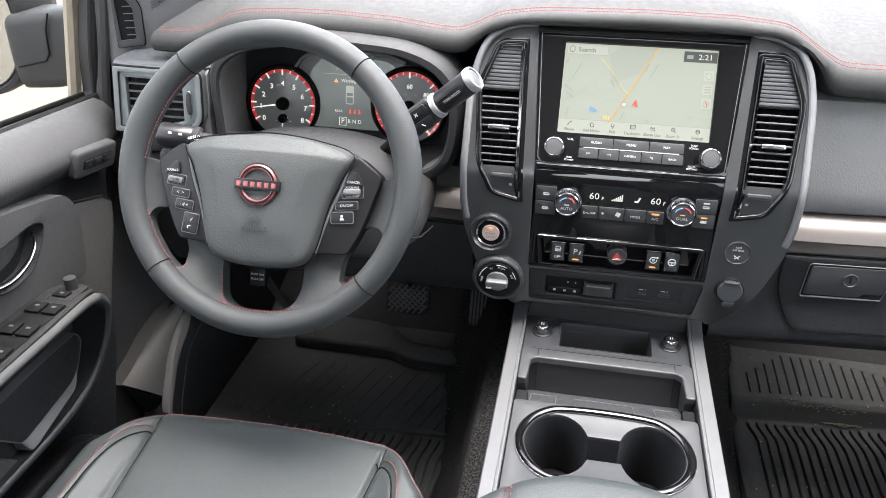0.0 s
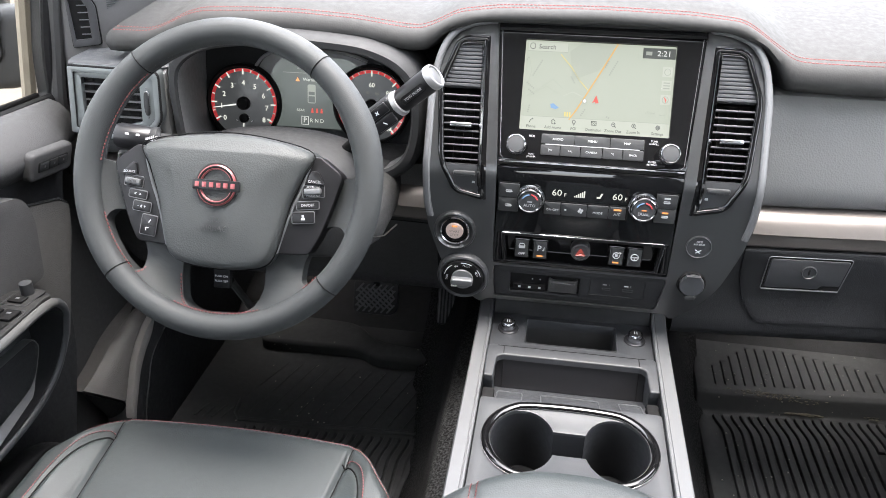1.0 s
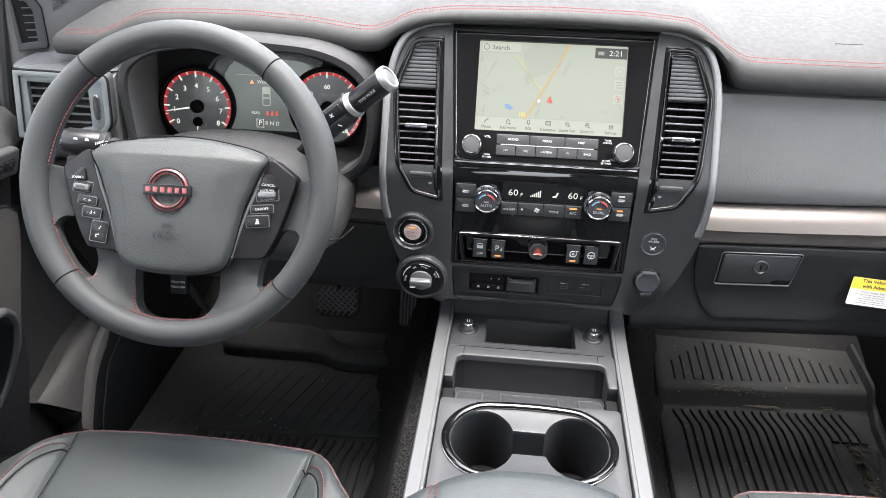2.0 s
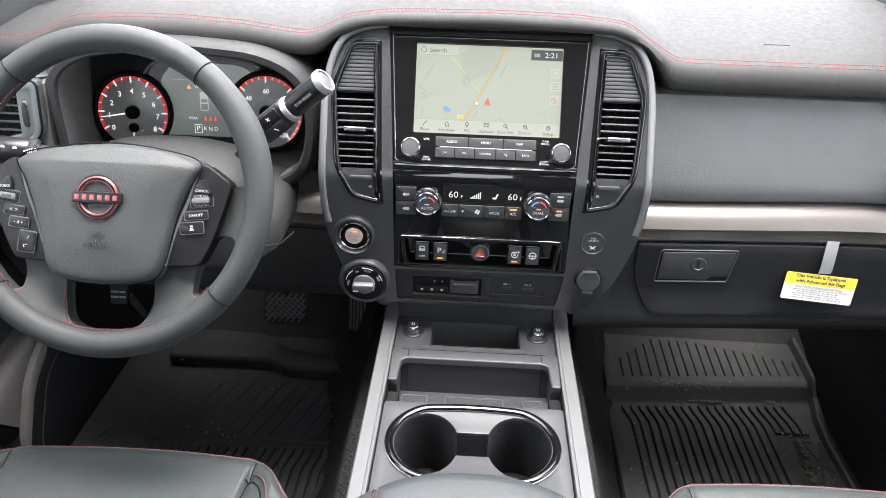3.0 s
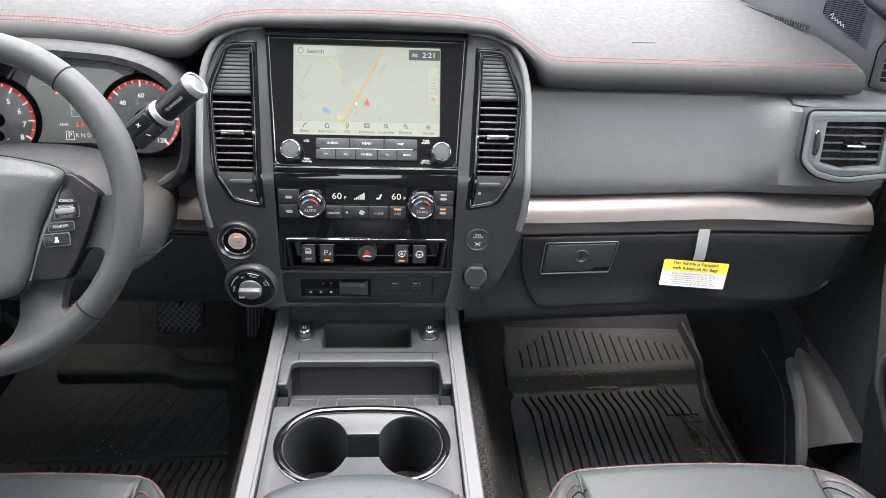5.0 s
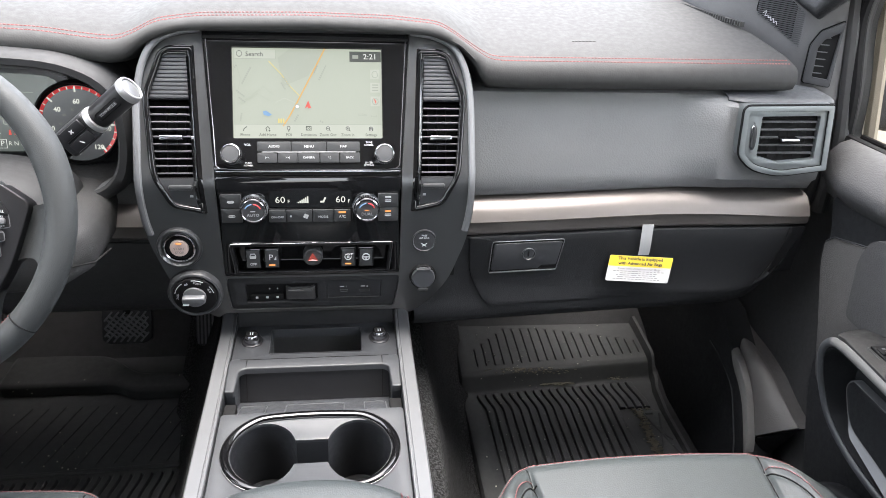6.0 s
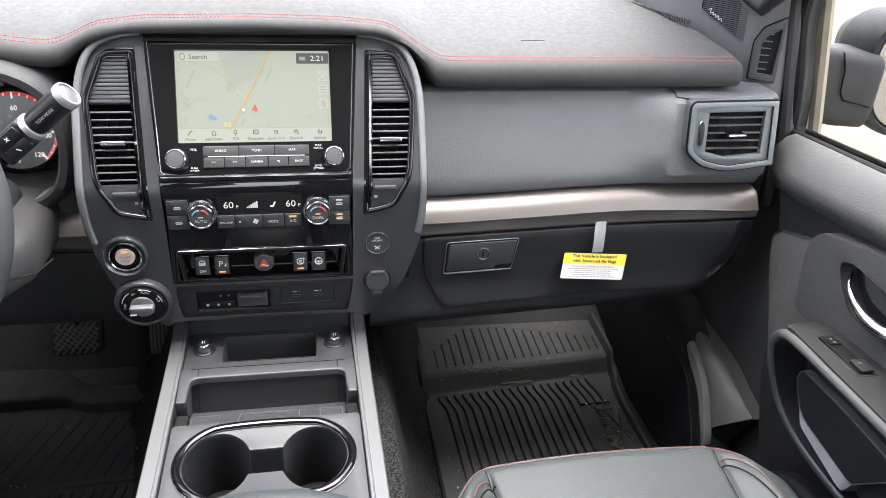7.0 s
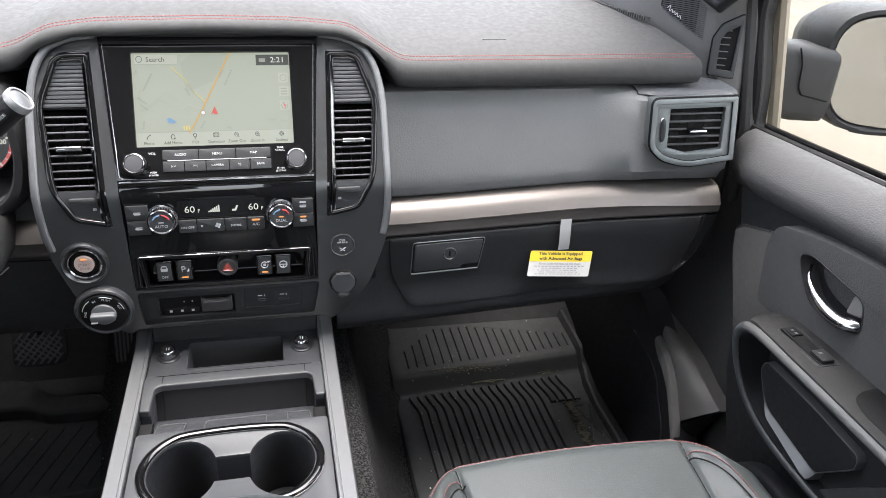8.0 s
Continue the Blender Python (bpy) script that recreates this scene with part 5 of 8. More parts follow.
for a, word in ((178, "2WD"), (115, "4H"), (76, "PUSH"), (25, "4LO")):
    lettering(word, 0.0044, m @ pose(0.0225 * math.cos(radians(a)), 0.0225 * math.sin(radians(a)), 0.0106, 0, 0, a - 90 if a < 150 else 80), PALEPRINT, base)

m = round_frame(0.1555, 0.4145, 0.004)
lampb = thing("airbag_lamp", m.translation, "round grey passenger air bag indicator", "indicator")
part("disc", put(lathe([(0.0172, -0.004), (0.0172, 0.0015), (0.0162, 0.0022), (0.0152, 0.0012), (0, 0.0012)], 40), m), GREY, lampb)
lettering("PASS\nAIR BAG", 0.0038, m @ pose(0, 0.0062, 0.0013), PALEPRINT, lampb)
part("icon", put(tube([(-0.004, -0.004, 0.0014), (0.003, -0.009, 0.0014)], 0.0006, 5), m), PALEPRINT, lampb)
part("icon", put(tube([(0.004, -0.004, 0.0014), (-0.003, -0.009, 0.0014)], 0.0006, 5), m), PALEPRINT, lampb)

m = round_frame(0.1555, 0.3565, 0.004)
sock = thing("power_socket", m.translation, "round power socket with a hinged charcoal cover", "socket")
part("collar", put(lathe([(0.0205, -0.008), (0.0195, 0.002), (0.018, 0.004), (0.0165, 0.003)], 40), m), BLACK, sock)
part("cover", put(lathe([(0.0168, 0.002), (0.0168, 0.006), (0.0155, 0.008), (0, 0.0088)], 40), m), CONSOLEGREY, sock, "domed socket cover")
part("cover_tab", put(plate(rpoly([(-0.0085, -0.016), (0.0085, -0.016), (0.0065, -0.0235), (-0.0065, -0.0235)], 0.003), 0.003, 0.0085, bevel=0.0015), m), BUTTON, sock)
part("cover_hinge", put(box(-0.0100, 0.0100, 0.0125, 0.0165, 0.004, 0.0105, 0.001), m), GREY, sock)

# ---- centre vents ----
def centre_vent(s):
    vent = thing("air_vent", face(s * 0.17, 0.50), "tall centre air vent with gloss black frame", "air vent", "air vents")
    fx = lambda pts: [(s * x, z) for x, z in pts]
    outer = VENT_OUT
    inner = rpoly([(0.1545, 0.6525), (0.1790, 0.6520), (0.1855, 0.6485), (0.2040, 0.6015), (0.1962, 0.5140), (0.1760, 0.4750), (0.1470, 0.4680)], [0.002, 0.006, 0.006, 0.010, 0.010, 0.008, 0.002])
    on_face("gloss_frame", fx(outer), -0.03, 0.0032, PIANO, vent, "gloss black frame", [fx(inner)], bevel=0.0012, segs=2)
    middle = rpoly([(0.1498, 0.6572), (0.1785, 0.6565), (0.1872, 0.6515), (0.2074, 0.6022), (0.1994, 0.5130), (0.1780, 0.4718), (0.1411, 0.4635)], [0.002, 0.007, 0.007, 0.012, 0.012, 0.009, 0.002])
    part("frame_roll", tube([face(x, z, 0.0030) for x, z in fx(middle)], 0.0040, 12, closed=True), PIANO, vent, "rounded gloss roll", sharp=60)
    # Bright loop drawn as the highlight on the frame's inner edge.
    part("frame_glint", tube([face(x, z, 0.0034) for x, z in fx(inner)], 0.0007, 6, closed=True), GLINT, vent)
    # Mirror metal set on the black frame as its bright streak of reflection.
    rows = []
    for z in np.linspace(0.480, 0.648, 12):
        xo = 0.1385 + (z - 0.47) * 0.042
        rows.append([face(s * (xo + dx), z, w) for dx, w in ((0.0035, 0.0068), (0.0045, 0.0086), (0.0085, 0.0050), (0.0100, 0.0))])
    part("frame_streak", loft(rows, closed=True, caps=True), STREAKMETAL, vent, "metal facet standing in for a reflected streak", sharp=30)
    rib = rpoly([(0.1510, 0.600), (0.1540, 0.6525), (0.1795, 0.6525), (0.1858, 0.6485), (0.2038, 0.6010), (0.2036, 0.600)], 0.001)
    panel = on_face("ribbed_panel", fx(rib), -0.012, -0.002, CONSOLEGREY, vent, "ribbed charcoal insert")
    for k in range(11):
        z = 0.6028 + 0.00465 * k
        w = 0.2032 - (z - 0.6015) * 0.385
        on_face("rib", rrect(min(s * 0.153, s * w), z - 0.0017, max(s * 0.153, s * w), z + 0.0017, 0.0003), -0.003, 0.0008, CONSOLEGREY, panel, bevel=0.0012)
    # Black plate behind the louvres, standing for shade in the duct.
    on_face("cavity_shade", fx(rrect(0.146, 0.508, 0.2035, 0.6000, 0.001)), -0.032, -0.028, BLACK, vent)
    for k in range(10):
        z = 0.5140 + 0.00850 * k
        xe = 0.1958 + (z - 0.514) * 0.086
        bm = plate(rrect(min(s * 0.1480, s * xe), z - 0.0008, max(s * 0.1480, s * xe), z + 0.0008, 0.0003), -0.006, 0.0005, bevel=0.0004)
        part("slat", shaped(bm, face), SLAT, vent, "" if k else "thin grey louvre")
    for k in range(3):
        x = 0.162 + 0.0125 * k
        on_face("vane", rrect(s * x - 0.0006, 0.512, s * x + 0.0006, 0.597, 0.0002), -0.028, -0.020, BLACK, vent)
    on_face("tab", rrect(s * 0.1755 - 0.0150, 0.5520, s * 0.1755 + 0.0150, 0.5572, 0.002), -0.004, 0.0085, CHROME, vent, "chrome tab", bevel=0.0025)
    lowp = [(0.1476, 0.4690), (0.1758, 0.4755), (0.1935, 0.5085), (0.1490, 0.5085)]
    on_face("wheel_panel", fx(lowp), -0.012, 0.0015, GREY, vent, "charcoal insert")
    on_face("thumb_wheel", rrect(s * 0.1660 - 0.0150, 0.4940, s * 0.1660 + 0.0150, 0.5000, 0.0025), -0.003, 0.0065, BUTTON, vent, "dark thumb wheel", bevel=0.0018)
    on_face("icon", rrect(s * 0.1535 - 0.0020, 0.4830, s * 0.1535 + 0.0020, 0.4860, 0.0003), 0.001, 0.0022, PALEPRINT, vent)


centre_vent(-1)
centre_vent(1)

# ================= floor console =================
console = thing("floor_console", (0, 0.7, FLOOR_Z), "charcoal floor console with cup holders and storage bin", "console")
for s in (-1, 1):
    rows = []
    for y, z in ((0.30, 0.25), (0.50, 0.25), (0.70, 0.25), (0.80, 0.2505), (0.845, 0.253), (0.875, 0.262), (0.90, 0.275)):
        rows.append([(s * a, y, z + b) for a, b in ((0.1185, -0.03), (0.1185, -0.002), (0.1205, 0.0), (0.1345, 0.0), (0.1395, -0.003), (0.1425, -0.012), (0.1435, -0.07), (0.1445, -0.16), (0.146, -0.30), (0.146, -0.385), (0.13, -0.385))])
    part("side_wall", loft(rows, closed=True, caps=True), HARD, console, "grained black side wall", sharp=40)
    rows = []
    for y, z in ((0.30, 0.25), (0.50, 0.25), (0.70, 0.25), (0.80, 0.2505), (0.845, 0.253), (0.872, 0.261)):
        rows.append([(s * a, y, z + b) for a, b in ((0.1190, 0.0005), (0.1192, 0.0034), (0.1200, 0.004), (0.1222, 0.004), (0.1228, 0.0032), (0.1236, 0.0032), (0.1242, 0.004), (0.1385, 0.0042), (0.1398, 0.0034), (0.1406, 0.001), (0.1408, -0.004), (0.139, -0.006))])
    part("side_rail", loft(rows, closed=True, caps=True), RAIL, console, "satin silver side rail", sharp=30)

# front tray panel with its pocket
part("tray_panel", plate(rrect(-0.1180, 0.770, 0.1180, 0.872, 0.003), 0.232, 0.2465, [rrect(-0.0665, 0.789, 0.0665, 0.8505, 0.004)], bevel=0.0015), TRAYGREY, console, "grey front tray panel")
bm = plate(rrect(-0.0690, 0.786, 0.0690, 0.8535, 0.004), 0.175, 0.2325, [rrect(-0.0663, 0.7892, 0.0663, 0.8503, 0.004)])
plate(rrect(-0.0690, 0.786, 0.0690, 0.8535, 0.004), 0.172, 0.176, bm=bm)
part("pocket", bm, DARK, console, "dark storage pocket")
part("pocket_rim", tube([(x, y, 0.2467) for x, y in rrect(-0.0668, 0.7887, 0.0668, 0.8508, 0.004)], 0.0009, 6, closed=True), GREY, console)
# toe of the console under the stack
part("toe", put(plate([(0.855, 0.18), (0.905, 0.18), (0.905, 0.300), (0.885, 0.290), (0.868, 0.262), (0.862, 0.2470)], -0.1175, 0.1175), frame_of((0, 0, 0), (0, 1, 0), (0, 0, 1))), HARD, console, "dark toe under the stack")
for s in (-1, 1):
    stud = part("seat_switch", put(lathe([(0.0162, 0.0), (0.0162, 0.0018), (0.0150, 0.0026), (0.0122, 0.0024)], 36), pose(s * 0.0935, 0.8225, 0.2462)), LEVERBLACK, console, "rotary seat switch with chrome cap")
    part("switch_cap", put(lathe([(0.0120, 0.001), (0.0114, 0.009), (0.0107, 0.0120), (0.0094, 0.0140), (0.0080, 0.0134)], 32), pose(s * 0.0935, 0.8225, 0.2462)), CHROME, stud)
    part("switch_top", put(lathe([(0.0085, 0.0130), (0.0080, 0.0138), (0, 0.0140)], 28), pose(s * 0.0935, 0.8225, 0.2462)), BLACK, stud)
    for dx in (-0.0016, 0.0016):
        part("mark", put(box(dx - 0.0006, dx + 0.0006, -0.003, 0.003, 0.0139, 0.0143, 0), pose(s * 0.0935, 0.8225, 0.2462)), PALEPRINT, stud)

# storage bin with its lid folded open
side = [(0.7670, 0.2500), (0.7450, 0.2500), (0.7150, 0.2475), (0.7035, 0.2465), (0.7005, 0.2270), (0.7120, 0.2220), (0.7150, 0.1700), (0.7670, 0.1700)]
for s in (-1, 1):
    bm = plate(rpoly(side, [0.002, 0.004, 0.006, 0.003, 0.003, 0.004, 0, 0]), 0, 0.0130, bevel=0.0016)
    shaped(bm, lambda y, z, w: (s * (0.1050 + w), y, z))
    part("bin_cheek", bm, TRAYGREY, console, "grey bin cheek", sharp=40)
    part("hinge_block", box(min(s * 0.101, s * 0.1175), max(s * 0.101, s * 0.1175), 0.664, 0.690, 0.215, 0.240, 0.003), BLACK, console)
frame_out = rpoly([(-0.1185, 0.7000), (-0.1185, 0.7685), (0.1185, 0.7685), (0.1185, 0.7000), (0.1055, 0.7000), (0.1030, 0.7400), (0.0960, 0.7455), (-0.0960, 0.7455), (-0.1030, 0.7400), (-0.1055, 0.7000)], [0.003, 0.009, 0.009, 0.003, 0.003, 0.006, 0.006, 0.006, 0.006, 0.003], 5)
bm = plate(frame_out, 0.2460, 0.2555, bevel=0.0026, segs=3)
for y in (0.715, 0.73):
    cut_at(bm, 1, y)
part("bin_frame", shaped(bm, lambda x, y, z: (x, y, z - 0.0035 * swell(y, 0.745, 0.70))), TRAYGREY, console, "rounded grey bin frame", sharp=50)
part("header_line", tube([(-0.1042, 0.7655, 0.2556), (0.1042, 0.7655, 0.2556)], 0.0006, 6), BLACK, console)
for s in (-1, 1):
    part("header_line", tube([(s * 0.0945, y, z) for y, z in ((0.7655, 0.2556), (0.7490, 0.2556), (0.7462, 0.2535), (0.7462, 0.2490), (0.7420, 0.222), (0.7340, 0.2070))], 0.0006, 6), BLACK, console)
# Wall darker than the floor: the bin's shade is put into its colour.
part("bin_wall", loft([[(x, y, z) for x in np.linspace(-0.1044, 0.1044, 8)] for y, z in ((0.7480, 0.250), (0.7465, 0.240), (0.7425, 0.222), (0.7340, 0.2050), (0.745, 0.195), (0.760, 0.195), (0.760, 0.250))], closed=False), PODGREY, console, "bin wall darkened for the shade inside", sharp=30)
bin_slope = lambda y: 0.2070 + (0.7290 - y) * 0.50
part("bin_floor", loft([[(x, y, z) for x in np.linspace(-0.1044, 0.1044, 6)] for y, z in ((0.736, 0.190), (0.736, bin_slope(0.736)), (0.70, bin_slope(0.70)), (0.663, bin_slope(0.663)), (0.663, 0.190))], closed=False), TRAYGREY, console, "grey bin floor", sharp=30)
for x0, x1 in ((-0.097, -0.064), (-0.037, 0.039), (0.068, 0.096)):
    bm = plate(rpoly([(x0, 0.6635), (x1, 0.6635), (x1, 0.7020), (x0, 0.7020)], [0.001, 0.001, 0.006, 0.006]), 0.0, 0.0035, bevel=0.0012)
    part("bin_tab", shaped(bm, lambda x, y, z: Vector((x, y, z + bin_slope(y) - 0.0003))), TRAYGREY, console, "raised liner tab")
    # Pale line drawn as the highlight along the tab's bevel.
    part("tab_glint", tube([(x, y, bin_slope(y) + 0.0034) for x, y in rpoly([(x0 - 0.0008, 0.6635), (x0 - 0.0008, 0.7028), (x1 + 0.0008, 0.7028), (x1 + 0.0008, 0.6635)], [0.001, 0.006, 0.006, 0.001])], 0.0007, 5), SLAT, console, "pale line for the tab's bevel highlight")

# cup holders
HOLE_X, HOLE_Y = 0.0575, 0.587
stad = lambda rx, ry, cy=0.588, flat=0.040: [(flat * (1 if math.cos(a) > 0 else -1) * min(1, abs(math.cos(a)) * 3) + rx * math.cos(a), cy + ry * math.sin(a)) for a in np.linspace(0, 2 * math.pi, 65)[:-1]]


def well_outline(grow=0.0):
    """Two rounded wells joined by a channel."""
    rx, ry, h = 0.0405 + grow, 0.0530 + grow, 0.0200
    a0 = math.asin(h / ry)
    one = [(HOLE_X + rx * math.cos(a), HOLE_Y + ry * math.sin(a)) for a in np.linspace(-math.pi + a0, math.pi - a0, 44)]
    return one + [(-HOLE_X - rx * math.cos(a), HOLE_Y + ry * math.sin(a)) for a in np.linspace(math.pi - a0, -math.pi + a0, 44)]


part("cup_plate", plate(rpoly([(-0.1175, 0.44), (0.1175, 0.44), (0.1175, 0.6605), (-0.1175, 0.6605)], [0.001, 0.001, 0.006, 0.006]), 0.2425, 0.2470, [well_outline()], bevel=0.0015), CONSOLEGREY, console, "grey cup holder plate")
wells = bmesh.new()
plate(rrect(-0.112, 0.525, 0.112, 0.650, 0.02), 0.150, 0.2427, [well_outline(0.0005)], bm=wells)
plate(rrect(-0.112, 0.525, 0.112, 0.650, 0.02), 0.146, 0.1505, bm=wells)
part("cup_well", wells, CUPLINER, console, "dark twin cup well")
for r0, r1, h, mt, name in ((0.0572, 0.0584, 0.0020, GREY, "inner_ring"), (0.0586, 0.0682, 0.0055, PIANO, "gloss_ring"), (0.0682, 0.0694, 0.0030, CHROME, "chrome_edge")):
    rows = []
    for k, z in ((0.0, 0.2440), (0.05, 0.2470 + h * 0.7), (0.3, 0.2470 + h), (0.7, 0.2470 + h), (0.95, 0.2470 + h * 0.7), (1.0, 0.2440)):
        r = r0 + (r1 - r0) * k
        rows.append([(x, y, z) for x, y in stad(r, r + 0.001)])
    part(name, loft(rows, closed=True), mt, console, "bright ring round the cup holders" if mt is CHROME else "gloss black ring")

# ================= seats =================
def seat_cushion(cx, out, name, label):
    """Cushion with side bolsters; out is the side of the door."""
    seat = thing(name, (cx, 0.4, FLOOR_Z), label, "seat", "front seats")

    def front(u):
        a = abs(u)
        return 0.625 - 0.003 * (a / 0.16) ** 2 - 0.085 * swell(a, 0.155, 0.242)

    def top(u, y):
        a = abs(u)
        z = 0.190 - 0.006 * (a / 0.17) ** 2 - 0.006 * (0.6 - y)
        z += 0.016 * swell(a, 0.160, 0.200) - 0.040 * swell(a, 0.220, 0.249)
        z -= 0.0060 * math.exp(-((a - seam_u(y)) / 0.0040) ** 2) * (0.15 + 0.85 * swell(front(u) - y, 0.004, 0.05))
        z -= 0.0032 * math.exp(-(arc_gap(a, y) / 0.0035) ** 2)
        edge = front(u) - y
        if edge < 0.03:
            z -= 0.030 * (1 - max(edge, 0) / 0.03) ** 2.4
        z += 0.0012 * noise.noise((u * 9 + cx, y * 9, 0.3)) + 0.0016 * noise.noise((u * 4 + cx, y * 5, 2.1)) * swell(y, 0.5, 0.3)
        return z

    def arc_gap(a, y):
        """Distance from the sewn arc on the bolster."""
        if y > 0.47:
            q = math.hypot((a - 0.160) / 0.037, (y - 0.470) / 0.100)
            return (q - 1) * 0.045 if a > 0.158 else 1.0
        return a - 0.197

    def seam_u(y):
        return 0.163 - 0.10 * max(0, 0.60 - y) * 0.9

    us = sorted(set(np.round(np.concatenate([np.linspace(-0.246, 0.246, 90), np.linspace(-0.215, -0.135, 34), np.linspace(0.135, 0.215, 34)]), 4)))
    rows = []
    for u in us:
        f = front(u)
        row = [(cx + u, y, top(u, y)) for y in np.concatenate([np.linspace(0.05, 0.40, 12), np.linspace(0.42, f - 0.031, 34)])]
        row += [(cx + u, f - d, top(u, f - d)) for d in (0.022, 0.014, 0.008, 0.003, 0.0)]
        z = top(u, f)
        row += [(cx + u, f + 0.001, z - 0.012), (cx + u, f - 0.004, z - 0.05), (cx + u, f - 0.02, z - 0.14), (cx + u, 0.05, z - 0.14)]
        rows.append(row)
    cushion = part("cushion", loft(rows, closed=True, caps=True), SEATLEATHER, seat, sharp=60)
    P = lambda u, y, l=0.0016: (cx + u, y, top(u, y) + l)
    # welt along the front edge, sewn lines and seams
    edge = [P(u, front(u) - 0.0125) for u in np.linspace(-0.24, 0.24, 160)]
    stitches(edge, SEATTHREAD, seat, r=0.0007)
    part("welt", tube([P(u, front(u) - 0.0095, 0.0004) for u in np.linspace(-0.242, 0.242, 120)], 0.0018, 8), SEATLEATHER, seat, "narrow leather welt")
    for s in (-1, 1):
        part("seam", tube([P(s * seam_u(y), y, 0.0002) for y in np.linspace(0.1, 0.612, 40)], 0.0010, 6), BLACK, seat, "dark sewn seam")
        arc = []
        for k in np.linspace(0, 1, 50):
            a = k * math.pi / 2
            arc.append((0.160 + 0.040 * math.sin(a), 0.575 - 0.105 * (1 - math.cos(a))))
        arc += [(0.200, y) for y in np.linspace(0.465, 0.15, 30)]
        stitches([P(s * (u + 0.002), y + 0.002, 0.0018) for u, y in arc], SEATTHREAD, seat, r=0.0008)
        part("seam", tube([P(s * (u - 0.0035), y - 0.0045, 0.0006) for u, y in arc], 0.0012, 6), BLACK, seat, "dark sewn seam")
    # backrest with side bolsters, leaning back
    rows = []
    for f in np.linspace(0, 1, 14):
        y, z = 0.10 - 0.24 * f, 0.17 + 0.64 * f
        half = 0.245 - 0.03 * f - 0.10 * swell(f, 0.88, 1.0)
        row = [(cx + half * g, y - 0.015 + 0.05 * swell(abs(g), 0.6, 0.95) - 0.07 * swell(abs(g), 0.92, 1.0), z) for g in np.linspace(-1, 1, 21)]
        rows.append(row + [(cx + half * g, y - 0.13, z - 0.02) for g in np.linspace(1, -1, 9)])
    part("backrest", loft(rows, closed=True, caps=True), SEATLEATHER, seat, "black leather backrest", sharp=60)
    part("seat_base", box(cx - 0.20, cx + 0.20, 0.06, 0.52, FLOOR_Z + 0.01, 0.06, 0.01), DARK, seat, "dark seat base")
    return seat


seat_cushion(-0.442, -1, "driver_seat", "black leather driver seat cushion with red stitching")
seat_cushion(0.442, 1, "passenger_seat", "black leather passenger seat cushion with red stitching")

# padded lid of the centre console
lid = thing("console_lid", (0, 0.3, 0.25), "black leather padded console lid with red stitching", "armrest")


def lid_top(u, y):
    f = lid_front(u)
    d = max(0.0, f - y)
    z = 0.290 - 0.010 * (abs(u) / 0.14) ** 3
    if d < 0.035:
        z -= 0.030 * (1 - d / 0.035) ** 2.2
    return z - 0.003 * math.exp(-((abs(u) - 0.105) / 0.004) ** 2)


def lid_front(u):
    return 0.520 - 0.050 * (abs(u) / 0.14) ** 2.4


rows = []
for u in np.linspace(-0.140, 0.140, 60):
    f = lid_front(u)
    rows.append([(u, 0.0, lid_top(u, 0))] + [(u, f - d, lid_top(u, f - d)) for d in (0.2, 0.1, 0.05, 0.035, 0.026, 0.018, 0.011, 0.005, 0.001)] + [(u, f, lid_top(u, f) - 0.004), (u, f - 0.006, 0.250), (u, 0.0, 0.250)])
part("lid_pad", loft(rows, closed=True, caps=True), SEATLEATHER, lid, sharp=60)
for s in (-1, 1):
    part("seam", tube([(s * 0.105, y, lid_top(s * 0.105, y)) for y in np.linspace(0.1, 0.487, 30)], 0.0008, 6), BLACK, lid)
    for q in (0.1015, 0.1085):
        stitches([(s * q, y, lid_top(s * q, y) + 0.0008) for y in np.linspace(0.1, lid_front(q) - 0.006, 60)], REDTHREAD, lid)

# ================= floor mats and footwells =================
STEP = ([0.5, 1.130, 1.138, 1.148, 1.158, 1.168, 1.20, 1.33, 1.40, 1.48], [-0.134, -0.134, -0.131, -0.118, -0.104, -0.099, -0.096, -0.087, -0.05, 0.02])


def mat_height(y):
    return ramp_at(y, *STEP)


def slope_height(x, y):
    return mat_height(y - 0.030 * (x - 0.285) / 0.40)


pm = thing("floor_mat", (0.52, 0.9, FLOOR_Z), "black ribbed rubber passenger floor mat with dried mud", "floor mat", "floor mats")
# tray with a step across it; fine grooves are sunk into the shelf above the step
SLITS = [0.327 + 0.0200 * i for i in range(20)]
SLIT_TOP = ([0, 4, 8, 19], [1.245, 1.315, 1.315, 1.262])
cols = [0.285, 0.289, 0.296, 0.310]
for c in SLITS:
    cols += [c - 0.0040, c - 0.0022, c - 0.0008, c + 0.0008, c + 0.0022]
cols += [0.719, 0.726, 0.732, 0.736]
lift = {0: -0.010, 1: 0.0, 2: 0.003, 3: 0.0, len(cols) - 4: 0.0, len(cols) - 3: 0.014, len(cols) - 2: 0.016, len(cols) - 1: -0.012}
rows = []
for i, x in enumerate(cols):
    row = []
    for y in np.concatenate([np.linspace(0.55, 1.12, 8), np.linspace(1.13, 1.21, 30), np.linspace(1.213, 1.33, 50)]):
        z = slope_height(x, y) + lift.get(i, 0.0)
        k = int(round((x - SLITS[0]) / 0.0200))
        if 0 <= k < 20 and abs(x - SLITS[k]) < 0.001:
            lo, hi = 1.186 + 0.0016 * k, ramp_at(k, *SLIT_TOP)
            z -= 0.0045 * swell(y, lo, lo + 0.004) * swell(y, hi, hi - 0.004)
        bend = 0.022 * swell(y, 1.17, 1.08) * swell(x, 0.69, 0.73)
        row.append((x - bend, y, z))
    rows.append(row)
bm = loft(rows)
